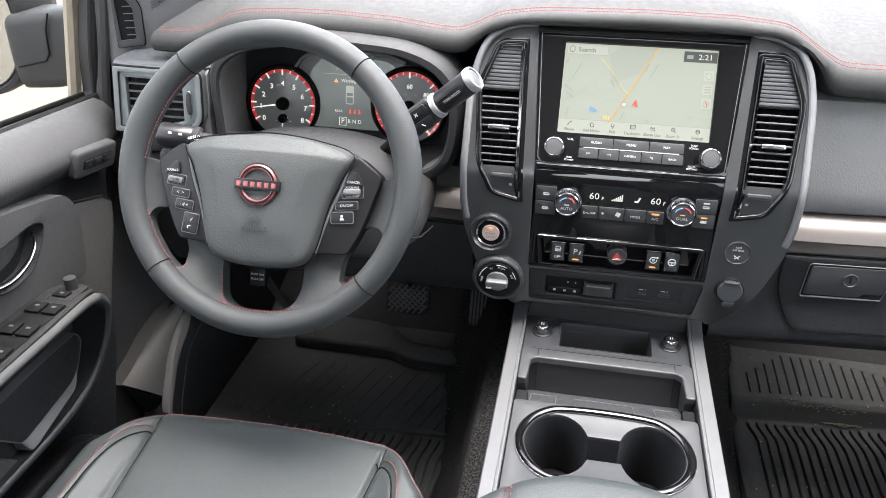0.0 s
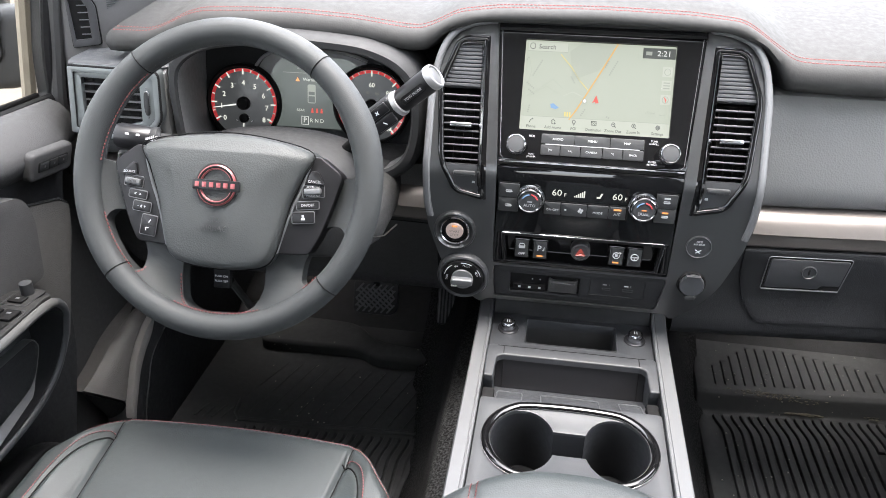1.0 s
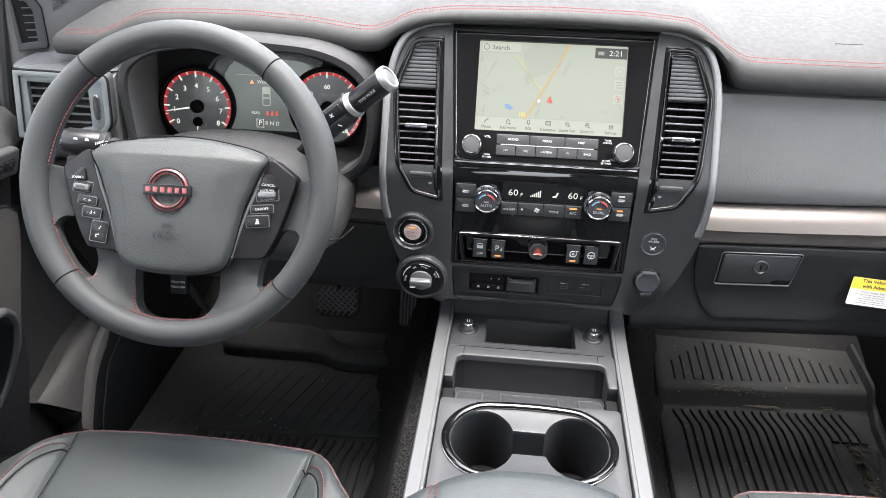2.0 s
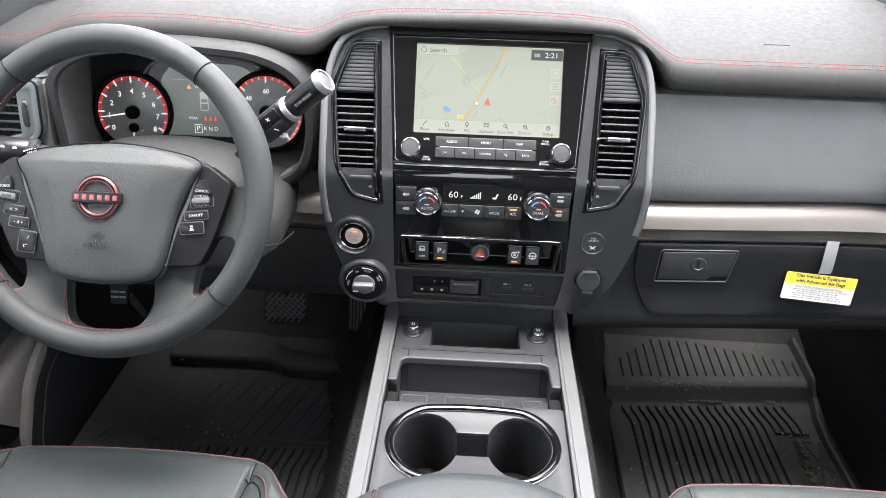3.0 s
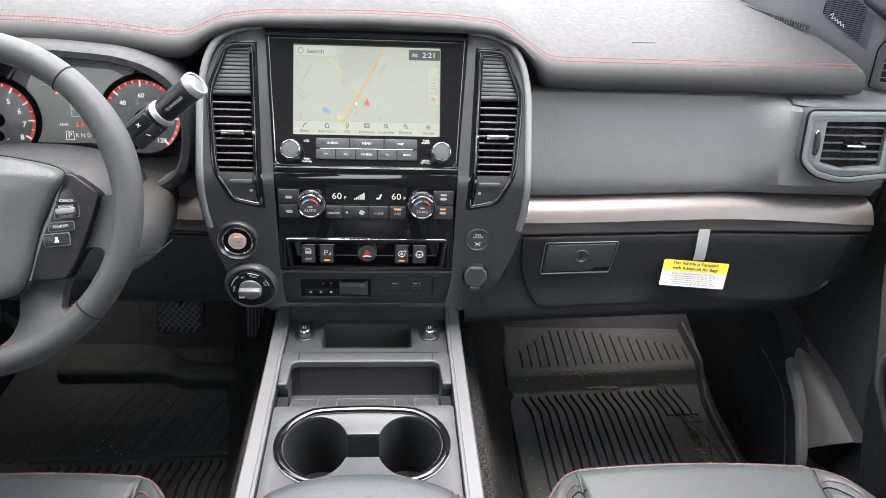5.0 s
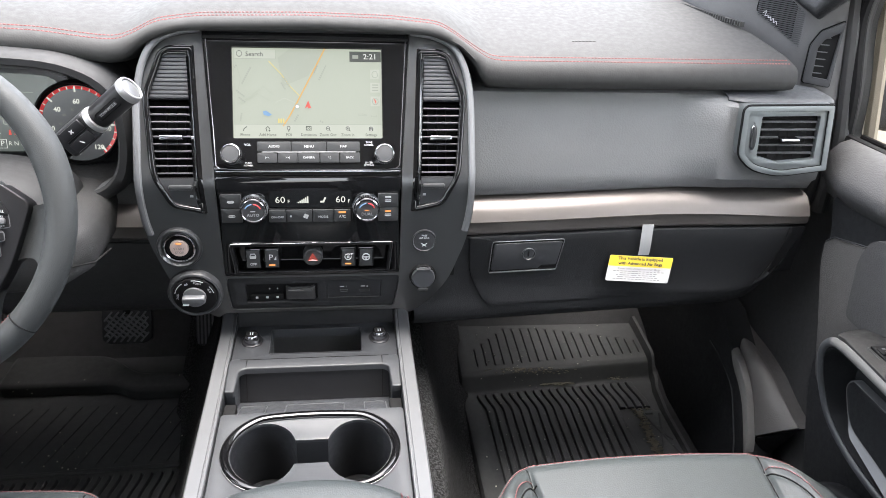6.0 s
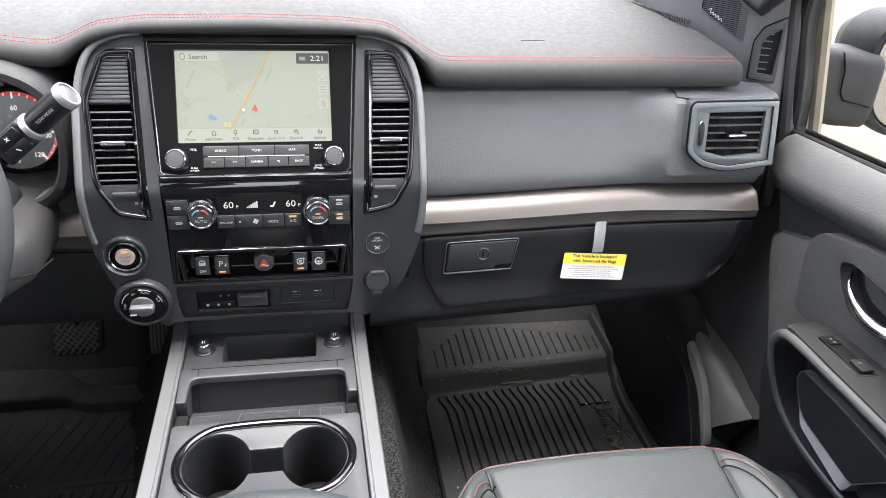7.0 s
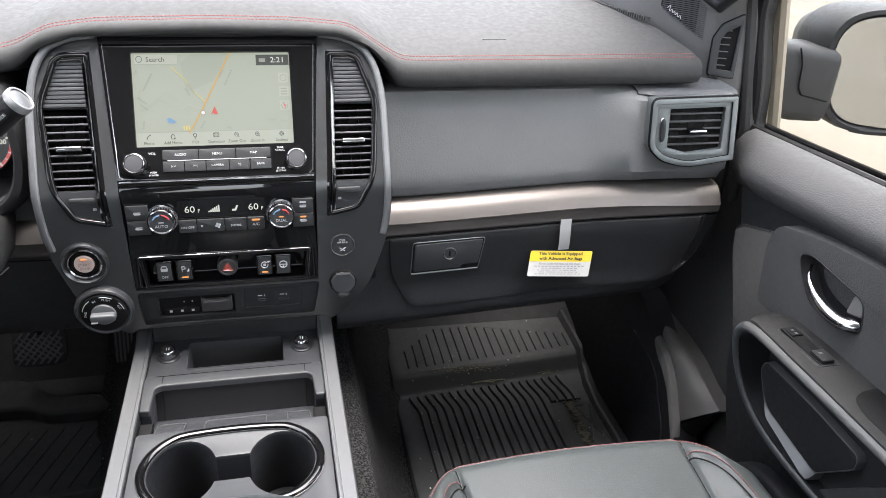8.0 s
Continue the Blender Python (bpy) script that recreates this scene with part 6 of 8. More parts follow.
thicken(bm, 0.004)
part("mat_slab", bm, RUBBER, pm, "black rubber tray", sharp=40)


def floor_rib(x, y0, y1, kink, bend, parent, half=0.0071):
    """A broad flat rib; the narrow gaps between ribs are the mat's grooves."""
    ys = np.concatenate([np.linspace(y0, kink, 4), np.linspace(kink + 0.005, y1, 8)]) if y0 < kink else np.linspace(y0, y1, 8)
    rows = []
    for y in ys:
        px, z = x - bend * swell(y, kink, y1), -0.1345
        rows.append([(px - half - 0.0003, y, z), (px - half + 0.0009, y, z + 0.0062), (px - half + 0.0020, y, z + 0.0070), (px + half - 0.0020, y, z + 0.0070), (px + half - 0.0009, y, z + 0.0062), (px + half + 0.0003, y, z)])
    return part("rib", loft(rows, closed=True, caps=True), RUBBER, parent)


for i in range(20):
    x = 0.339 + 0.0178 * i
    floor_rib(x, 0.60 if i < 16 else 1.068, 1.128 + 0.024 * i / 19, 1.075 if i < 16 else 1.08, 0.013, pm)
logo = part("badge_plate", box(0.652, 0.702, 0.90, 1.058, -0.136, -0.1295, 0.003), RUBBER, pm, "moulded rubber badge plate")
for a, b in (((0.660, 0.925), (0.694, 1.045)), ((0.694, 0.925), (0.660, 1.045)), ((0.664, 1.045), (0.680, 1.045)), ((0.678, 0.985), (0.694, 0.965))):
    part("badge_bar", tube([(a[0], a[1], -0.1292), (b[0], b[1], -0.1292)], 0.003, 6, flat=0.5), RUBBER, logo)
# dried mud, in thin broken patches
random.seed(5)
def mud_patch(x0, x1, y0, y1, zf, n, size):
    mud = bmesh.new()
    for _ in range(n):
        x, y = random.gauss((x0 + x1) / 2, (x1 - x0) / 4), random.uniform(y0, y1)
        r = size * random.uniform(0.2, 1.0) ** 1.5
        pts = [(x + r * random.uniform(0.6, 1.9) * math.cos(a), y + r * random.uniform(0.2, 0.8) * math.sin(a)) for a in np.linspace(0, 2 * math.pi, 9)[:-1]]
        z = zf(x, y)
        merge(mud, plate(pts, z - 0.001, z + 0.0004))
    tagged(part("mud", mud, MUD, pm), "pale dried mud crust", kind="stuff")
mud_patch(0.645, 0.660, 0.88, 1.056, lambda x, y: -0.1288, 330, 0.0042)
mud_patch(0.64, 0.69, 1.056, 1.064, lambda x, y: -0.1288, 40, 0.003)
mud_patch(0.36, 0.54, 1.168, 1.178, lambda x, y: slope_height(x, y) + 0.0004, 160, 0.0026)
mud_patch(0.46, 0.54, 1.150, 1.158, lambda x, y: -0.1268, 90, 0.0034)
mud_patch(0.62, 0.66, 1.160, 1.172, lambda x, y: -0.1268, 30, 0.003)

crumbs = bmesh.new()
for _ in range(190):
    x, y = random.uniform(0.30, 0.69), random.uniform(0.80, 1.32)
    r = 0.0004 + 0.0011 * random.random() ** 3
    z = -0.1275 if y < 1.13 else slope_height(x, y)
    box(x - r, x + r, y - r * 0.8, y + r * 1.4, z, z + r, 0, bm=crumbs)
for _ in range(40):
    x, y = random.uniform(-0.64, -0.26), random.uniform(0.85, 1.2)
    r = random.uniform(0.0005, 0.0013)
    box(x - r, x + r, y - r, y + r, mat_height(y) + 0.003, mat_height(y) + 0.003 + r, 0, bm=crumbs)
tagged(part("crumbs", crumbs, material("pale_grit", (0.26, 0.245, 0.21), 0.9, var=0.3)), "pale grit scattered on the mats", "grit", kind="stuff")

dm = thing("floor_mat", (-0.44, 0.9, FLOOR_Z), "black ribbed rubber driver floor mat", "floor mat", "floor mats")
rows = []
for x, l in ((-0.752, -0.012), (-0.748, 0.010), (-0.738, 0.008), (-0.72, 0.0), (-0.56, 0.0), (-0.40, 0.0), (-0.262, 0.0), (-0.250, 0.003), (-0.240, 0.012), (-0.234, 0.014), (-0.230, -0.012)):
    rows.append([(x - 0.03 * swell(x, -0.5, -0.23) * swell(y, 0.98, 0.80), y, -0.134 + l + 0.03 * swell(y, 1.20, 1.32)) for y in np.linspace(0.55, 1.32, 30)])
bm = loft(rows)
thicken(bm, 0.004)
part("mat_slab", bm, RUBBER, dm, "black rubber tray", sharp=50)
ridge = [(-0.640, 1.015, -0.131), (-0.636, 0.975, -0.131), (-0.622, 0.957, -0.131), (-0.25, 0.972, -0.131), (-0.246, 0.965, -0.131), (-0.262, 0.72, -0.131)]
part("ridge", tube(ridge, 0.0045, 8), RUBBER, dm, "moulded rubber ridge")
for i in range(20):
    floor_rib(-0.618 + 0.0180 * i, 0.60, 0.940 + 0.014 * i / 19, 0.89, -0.012, dm)
for i in range(12):
    x = -0.640 + 0.0315 * i
    part("rib", tube([(x, 0.985 + (0.03 if i < 1 else 0.0), -0.1338), (x + 0.056, 1.15, -0.1338)], 0.0017, 6), RUBBER, dm)
# moulded badge on the outer edge
for k in range(4):
    part("badge_bar", tube([(-0.715 + 0.018 * k, 0.955, -0.1335), (-0.700 + 0.018 * k, 0.995, -0.1335)], 0.003, 6, flat=0.5), RUBBER, dm)
# raised heel rest: a long step with a broad pad beside it
part("heel_step", plate(rpoly([(-0.665, 1.190), (-0.43, 1.192), (-0.395, 1.167), (-0.245, 1.168), (-0.233, 1.215), (-0.395, 1.226), (-0.46, 1.29), (-0.66, 1.31)], [0.02, 0.03, 0.02, 0.015, 0.015, 0.03, 0.03, 0.02]), -0.136, -0.107, bevel=0.022, segs=6), RUBBER, dm, "moulded heel step")

# ---- pedals ----
# Tread rubber paled to make up for the dim light in the footwell.
TREAD = material("paled_tread_rubber", (0.12, 0.12, 0.123), 0.6, var=0.15)
def pedal(cx, cz, wx, hz, y, tread, label):
    p = thing("pedal", (cx, y, cz - hz), label, "pedal", "pedals")
    m = frame_of((cx, y, cz), (1, 0, 0), (0, 0.45, 1))
    part("pad", put(plate(rpoly([(-wx, -hz * 0.75), (-wx * 0.72, -hz), (wx * 0.72, -hz), (wx, -hz * 0.75), (wx, hz), (-wx, hz)], 0.008), -0.012, 0.0, bevel=0.003), m), DARK, p, "black rubber pad")
    bm = bmesh.new()
    if tread:
        turn = radians(50)
        for i in range(-5, 6):
            # long diagonal ribs, cut to the pad, with short studs between them
            inside = [d for d in np.linspace(-0.08, 0.08, 161) if abs(0.0135 * i + d * math.cos(turn)) < wx - 0.006 and abs(d * math.sin(turn)) < hz - 0.005]
            if len(inside) > 8:
                merge(bm, put(box(inside[0], inside[-1], -0.0017, 0.0017, -0.001, 0.0045, 0.001), Matrix.Translation((0.0135 * i, 0, 0)) @ Matrix.Rotation(turn, 4, "Z")))
            for j in range(-3, 4):
                x, z = 0.0135 * (i + 0.5) + 0.0085 * j * math.cos(turn), 0.0085 * j * math.sin(turn)
                if abs(x) < wx - 0.009 and abs(z) < hz - 0.007:
                    merge(bm, put(box(-0.0020, 0.0020, -0.0032, 0.0032, -0.001, 0.0035, 0.001), Matrix.Translation((x, z, 0)) @ Matrix.Rotation(turn, 4, "Z")))
    else:
        for i in range(-2, 3):
            box(i * 0.0075 - 0.0016, i * 0.0075 + 0.0016, -hz * 0.9, hz * 0.9, -0.001, 0.0035, 0.0008, bm=bm)
    part("tread", put(bm, m), TREAD, p, "raised tread")
    part("pedal_arm", tube([(cx, y + 0.015, cz + hz * 0.6), (cx + 0.01, y + 0.07, cz + 0.12), (cx + 0.01, y + 0.10, cz + 0.28)], 0.009, 8), BLACK, p)


pedal(-0.408, -0.008, 0.050, 0.037, 1.25, True, "wide black brake pedal with diagonal tread")
pedal(-0.249, -0.005, 0.0195, 0.048, 1.25, False, "narrow black accelerator pedal with ribs")

# parking brake handle
pb = thing("parking_brake_pedal", (-0.612, 0.95, 0.2), "black parking brake pedal pad with white lettering", "pedal")
m = frame_of((-0.612, 0.955, 0.200), (1, 0, 0), (0, 0.35, 1))
part("pad", put(plate(rrect(-0.0150, -0.0180, 0.0150, 0.0180, 0.003), -0.012, 0.0, bevel=0.002), m), HARD, pb)
lettering("PUSH ON", 0.0056, m @ pose(0, 0.0035, 0.0003), WHITE, pb)
lettering("PUSH OFF", 0.0056, m @ pose(0, -0.0055, 0.0003), WHITE, pb)
part("arm", tube([(-0.600, 0.965, 0.19), (-0.595, 1.02, 0.10), (-0.59, 1.12, 0.05)], 0.007, 8), DARK, pb)

# ---- kick panels and sills ----
SILL_IN = ([0.80, 0.826, 0.840, 0.853, 0.870, 0.890, 0.915, 0.95, 1.06, 1.30], [-0.10, -0.030, 0.0, 0.022, 0.050, 0.070, 0.086, 0.095, 0.105, 0.14])
for s in (-1, 1):
    k = thing("kick_panel", (s * 0.79, 1.0, FLOOR_Z), "dark footwell side panel with grey sill trim", "trim panel", "footwell side panels")
    # dark side of the footwell
    rows = []
    for y in (0.822, 0.83, 0.84, 0.853, 0.87, 0.89, 0.915, 0.95, 1.02, 1.10, 1.20, 1.30, 1.42, 1.52):
        z = ramp_at(y, *SILL_IN) - 0.006 + 0.050 * swell(y, 0.925, 1.03) + 0.25 * swell(y, 1.12, 1.3)
        x = 0.757 - 0.02 * swell(y, 1.2, 1.5)
        rows.append([(s * (x - 0.006), y, FLOOR_Z - 0.02), (s * (x + 0.003), y, FLOOR_Z + 0.04), (s * (x + 0.002), y, (FLOOR_Z + z) / 2), (s * (x - 0.001), y, z - 0.012), (s * (x + 0.003), y, z), (s * (x + 0.05), y, z), (s * (x + 0.05), y, FLOOR_Z - 0.02)])
    part("side_panel", loft(rows, closed=True, caps=True), HARD, k, sharp=50)
    arc = smooth_loop([(s * 0.7560, 0.860, -0.11), (s * 0.757, 0.866, -0.058), (s * 0.7575, 0.895, -0.008), (s * 0.7575, 0.923, 0.034), (s * 0.757, 0.975, 0.058), (s * 0.756, 1.03, 0.066)], 8, False)
    part("panel_line", tube(arc, 0.0014, 6), GREY, k, "thin raised line")
    # sill cover: a grained ramp, its lower end cut away over a dark recess
    inner = smooth_loop([(0.770, 0.838, -0.008), (0.770, 0.852, 0.026), (0.770, 0.869, 0.055), (0.770, 0.890, 0.080), (0.770, 0.914, 0.097), (0.776, 0.96, 0.102), (0.786, 1.05, 0.105), (0.790, 1.20, 0.110), (0.790, 1.38, 0.120)], 5, False)
    outer = smooth_loop([(0.800, 0.775, 0.065), (0.801, 0.802, 0.068), (0.802, 0.838, 0.078), (0.803, 0.862, 0.087), (0.803, 0.886, 0.095), (0.803, 0.942, 0.104), (0.805, 1.05, 0.108), (0.806, 1.20, 0.112), (0.806, 1.38, 0.120)], 5, False)
    rows = []
    for p, q in zip(inner, outer):
        p, q = Vector(p), Vector(q)
        row = [p + Vector((0, 0.004, -0.012)), p]
        for g in (0.12, 0.3, 0.5, 0.7, 0.9):
            row.append(p.lerp(q, g) + Vector((-0.004, -0.006, 0.007)) * math.sin(math.pi * g))
        row += [q, q + Vector((0.004, 0.002, -0.004)), q + Vector((0.045, 0.006, -0.010)), q + Vector((0.045, 0.03, -0.03))]
        rows.append([(s * v.x, v.y, v.z) for v in row])
    part("sill_cover", loft(rows, closed=True, caps=True), KICK, k, "grained grey sill cover", sharp=50)
    # Black sheet hung below the cut edge in place of shade.
    part("recess_shade", loft([[(x, y + d, z - 0.004 - 2 * d) for x, y, z in rows[0][1:9]] for d in (0.004, 0.02, 0.05)]), BLACK, k, "black sheet for the shade under the sill cover")
    # paler edge strip along it, bending down at its rear end
    rows = []
    for y, z in smooth_loop([(0.824, -0.13), (0.825, -0.06), (0.829, -0.024), (0.840, 0.0), (0.853, 0.022), (0.870, 0.050), (0.890, 0.071), (0.915, 0.088), (0.95, 0.098), (1.04, 0.103), (1.20, 0.108), (1.38, 0.118)], 4, False):
        rows.append([(s * (a + 0.016 * swell(y, 0.92, 1.05)), y + c, z + b) for a, b, c in ((0.756, -0.02, 0.004), (0.756, -0.002, 0.001), (0.758, 0.0015, 0), (0.768, 0.003, 0), (0.7705, 0.0015, 0), (0.7705, -0.02, 0.004))])
    part("sill_edge", loft(rows, closed=True, caps=True), SILLEDGE, k, "paler sill edge", sharp=40)
    part("sill", box(min(s * 0.768, s * 0.86), max(s * 0.768, s * 0.86), -0.4, 0.815, FLOOR_Z - 0.02, -0.06, 0.012), DARK, k, "dark sill")

# ---- air bag tag hanging from the glove box ----
tag = thing("warning_tag", (0.50, 0.86, 0.33), "white and yellow air bag warning tag on the glove box", "tag")
m = frame_of((0.4995, 0.8560, 0.3380), (1, -0.05, -0.055), (0, 0.50, 1)) @ Matrix.Diagonal((1, 0.82, 1, 1))
strap = [[(x + sh, y, z) for x in (-0.0088, 0.0088)] for sh, y, z in ((-0.001, 0.8600, 0.412), (-0.001, 0.8590, 0.400), (0.0, 0.8590, 0.38), (0.001, 0.8605, 0.366), (0.001, 0.8620, 0.358))]
bm = loft([[(0.5035 + x, y, z) for x, y, z in r] for r in strap])
thicken(bm, 0.0005)
part("strap", bm, PAPER, tag, "white paper strap")
card = plate(rpoly([(-0.0535, -0.0265), (0.0475, -0.0265), (0.0545, 0.0225), (-0.0475, 0.0225)], 0.003), -0.0005, 0.0, bevel=0.0)
part("card", put(card, m), PAPER, tag, "white card")
part("yellow_field", put(plate(rpoly([(-0.0503, 0.002), (0.0512, 0.002), (0.0543, 0.0223), (-0.0473, 0.0223)], 0.002), 0.0001, 0.0004), m), YELLOW, tag, "yellow warning field")
lettering("This Vehicle is Equipped", 0.0080, m @ pose(0.0015, 0.0170, 0.0004), BLACKINK, tag, wide=0.92, bold=0.00022)
lettering("with Advanced Air Bags", 0.0080, m @ pose(0.0015, 0.0078, 0.0004), BLACKINK, tag, wide=0.92, bold=0.00022)
lettering("Even with Advanced Air Bags", 0.0058, m @ pose(0, -0.0022, 0.0003), INK, tag)
for k, wd in enumerate((0.084, 0.060, 0.072, 0.066, 0.080)):
    bm = bmesh.new()
    n = int(wd / 0.006)
    for i in range(n):
        x = -wd / 2 + i * 0.006 - 0.0005 * k
        box(x, x + random.uniform(0.003, 0.0055), -0.0078 - 0.0037 * k, -0.0064 - 0.0037 * k, 0.0001, 0.0003, 0, bm=bm)
    part("small_print", put(bm, m), INK, tag)
for k in range(6):
    part("small_print", put(box(-0.0052, 0.0052, -0.0006, 0.0006, 0, 0.0002, 0), frame_of((0.5040, 0.8600, 0.398 - 0.0055 * k), (1, 0, 0), (0, 0.3, 1))), INK, tag)

# ================= steering wheel =================
WHEEL = frame_of((-0.4345, 0.6590, 0.5345), (1, 0, 0), (0, math.sin(radians(27)), math.cos(radians(27))))
wheel = thing("steering_wheel", WHEEL.translation, "charcoal leather steering wheel with red stitching", "steering wheel")


def rim_ring(a, n=22):
    """The rim's section at angle a, thicker at the thumb rests."""
    grip = math.exp(-((math.degrees(a) % 180 - 22) / 14) ** 2) if math.sin(a) > 0 else 0
    grip = max(grip, math.exp(-((math.degrees(a) - 158) / 14) ** 2))
    rx, rw = 0.0158 + 0.0018 * grip, 0.0172 + 0.001 * grip
    ring = []
    for k in range(n):
        b = 2 * math.pi * k / n
        r = 0.1762 + rx * math.cos(b)
        w = rw * math.sin(b)
        ring.append((r * math.cos(a), r * math.sin(a), w))
    return ring


rows = [rim_ring(a) for a in np.linspace(0, 2 * math.pi, 145)[:-1]]
rows.append(rows[0])
bm = loft(rows, closed=True)
bmesh.ops.remove_doubles(bm, verts=bm.verts, dist=1e-5)
part("rim", put(bm, WHEEL), WHEELLEATHER, wheel, "grained leather rim", sharp=60)
for deg in (52.5, 130.5, 222.5, 319.5):
    a = radians(deg)
    part("rim_joint", put(tube([(r * math.cos(a), r * math.sin(a), w) for r, w in [(0.1762 + 0.0160 * math.cos(b), 0.0174 * math.sin(b)) for b in np.linspace(0, 2 * math.pi, 25)[:-1]]], 0.0008, 6, closed=True), WHEEL), BLACK, wheel, "joint between leather panels")


def rim_stitch(lo, hi, r=0.1624, w=0.0085):
    grip = lambda a: math.exp(-((a - 22) / 14) ** 2) + math.exp(-((a - 158) / 14) ** 2)
    pts = [WHEEL @ Vector(((r - 0.0017 * grip(a)) * math.cos(radians(a)), (r - 0.0017 * grip(a)) * math.sin(radians(a)), w)) for a in np.linspace(lo, hi, 160)]
    stitches(pts, REDTHREAD, wheel, r=0.0009, length=0.0034, gap=0.0012)


rim_stitch(131, 176, 0.1592, 0.0030)
rim_stitch(198, 226, 0.1596, 0.0000)
rim_stitch(250, 290, 0.1596, 0.0010)
rim_stitch(311, 319, 0.1596, 0.0000)
stitches([WHEEL @ Vector((0.1618 * math.cos(radians(a)), 0.1618 * math.sin(radians(a)), 0.005)) for a in np.linspace(53, 127, 200)], SEATLEATHER, wheel, r=0.0009, length=0.004, gap=0.0022, label="dark thread stitching")

# spokes: dished below the rim, with four openings
arc = [(0.166 * math.cos(a), 0.166 * math.sin(a)) for a in np.linspace(radians(5.5), radians(174.5), 40)]
upper = arc + [(-0.153, 0.0135), (-0.141, 0.0115), (-0.125, 0.0165), (-0.10, 0.036), (0.10, 0.036), (0.125, 0.0165), (0.141, 0.0115), (0.153, 0.0135)]
left = rpoly([(-0.1240, -0.0450), (-0.1450, -0.0450), (-0.1515, -0.0570), (-0.1455, -0.0760), (-0.1270, -0.1035), (-0.1100, -0.1185), (-0.1000, -0.1150), (-0.0995, -0.0945), (-0.1060, -0.0780)], [0.012, 0.008, 0.012, 0.03, 0.03, 0.008, 0.008, 0.02, 0.03])
right = [(-x, y) for x, y in left]
bottom = rpoly([(-0.0530, -0.060), (-0.0525, -0.128), (-0.0450, -0.1500), (-0.0260, -0.1610), (0.0260, -0.1610), (0.0450, -0.1500), (0.0525, -0.128), (0.0530, -0.060)], [0.01, 0.03, 0.02, 0.02, 0.02, 0.02, 0.03, 0.01])
bm = plate(circle(0, 0, 0.174, 128), -0.034, -0.015, [upper, left, right, bottom], bevel=0.006, segs=3)
for c in np.arange(-0.17, 0.171, 0.012):
    cut_at(bm, 0, c)
    cut_at(bm, 1, c)


def dished(x, y, w):
    """Spokes bend up to the rim, with a soft ridge along each lower spoke."""
    r = math.hypot(x, y)
    ridge = 0.005 * math.exp(-((abs(x) - 0.078 + (y + 0.10) * 0.12) / 0.016) ** 2) * swell(-y, 0.07, 0.10)
    return Vector((x, y, w + 0.016 * swell(r, 0.135, 0.172) + (ridge if w > -0.03 else 0)))


part("spokes", put(shaped(bm, dished), WHEEL), WHEELLEATHER, wheel, "charcoal spokes", sharp=50)


def on_spokes(pts, off):
    return [WHEEL @ (dished(x, y, -0.0185) + Vector((0, 0, off))) for x, y in pts]


def outset(pts, d):
    """Moves a loop outwards by d."""
    n, out = len(pts), []
    cx, cy = sum(p[0] for p in pts) / n, sum(p[1] for p in pts) / n
    for i in range(n):
        t = Vector(pts[(i + 1) % n]) - Vector(pts[i - 1])
        v = Vector((t.y, -t.x)).normalized()
        if v.dot(Vector(pts[i]) - Vector((cx, cy))) < 0:
            v = -v
        out.append(tuple(Vector(pts[i]) + v * d))
    return out


for loop, keep in ((bottom, lambda x, y: y < -0.085 and x < 0.030), (left, lambda x, y: y < -0.108 and x > -0.125)):
    line = outset(loop, 0.0022)
    first = next(i for i in range(len(line)) if keep(*line[i]) and not keep(*line[i - 1]))
    line = [p for p in line[first:] + line[:first] if keep(*p)]
    stitches(on_spokes(line, 0.0034), REDTHREAD, wheel, r=0.0011, length=0.0034, gap=0.0012)

# airbag cover: crowned, with crisp shoulders
pad = smooth_loop([(-0.105, 0.0370), (-0.058, 0.0505), (0.0, 0.0565), (0.058, 0.0520), (0.107, 0.0385), (0.0970, 0.010), (0.0845, -0.020), (0.0775, -0.048), (0.0705, -0.077), (0.0600, -0.0960), (0.035, -0.1040), (0, -0.106), (-0.035, -0.1035), (-0.0590, -0.0945), (-0.0690, -0.076), (-0.0762, -0.046), (-0.0840, -0.018), (-0.0955, 0.011)], 5)
COVER = ([0.0, 0.2, 0.45, 0.58, 0.70, 0.80, 0.86, 0.91, 0.95, 0.985, 1.0], [0.0228, 0.0228, 0.0225, 0.0218, 0.0205, 0.0195, 0.0188, 0.0178, 0.0160, 0.0105, 0.002])


def cover_height(x, y, k):
    """Crowned, with flat chamfers along the top and down both sides."""
    top = max(0, y - 0.033 + 0.05 * max(0, abs(x) - 0.06)) * 0.62
    flank = max(0, abs(x) - 0.050 - 0.20 * max(0, y + 0.03)) * 0.22
    return ramp_at(k, *COVER) - top - flank


rows = [[(x, y, -0.030) for x, y in pad]]
for k in [1.0, 0.993, 0.985, 0.97, 0.95] + list(np.linspace(0.93, 0.03, 46)):
    rows.append([(x * k, -0.014 + (y + 0.014) * k, cover_height(x * k, -0.014 + (y + 0.014) * k, k)) for x, y in pad])
cover = part("airbag_cover", put(loft(rows, closed=True, caps=True), WHEEL), PADPLASTIC, wheel, "pebbled airbag cover", sharp=40)
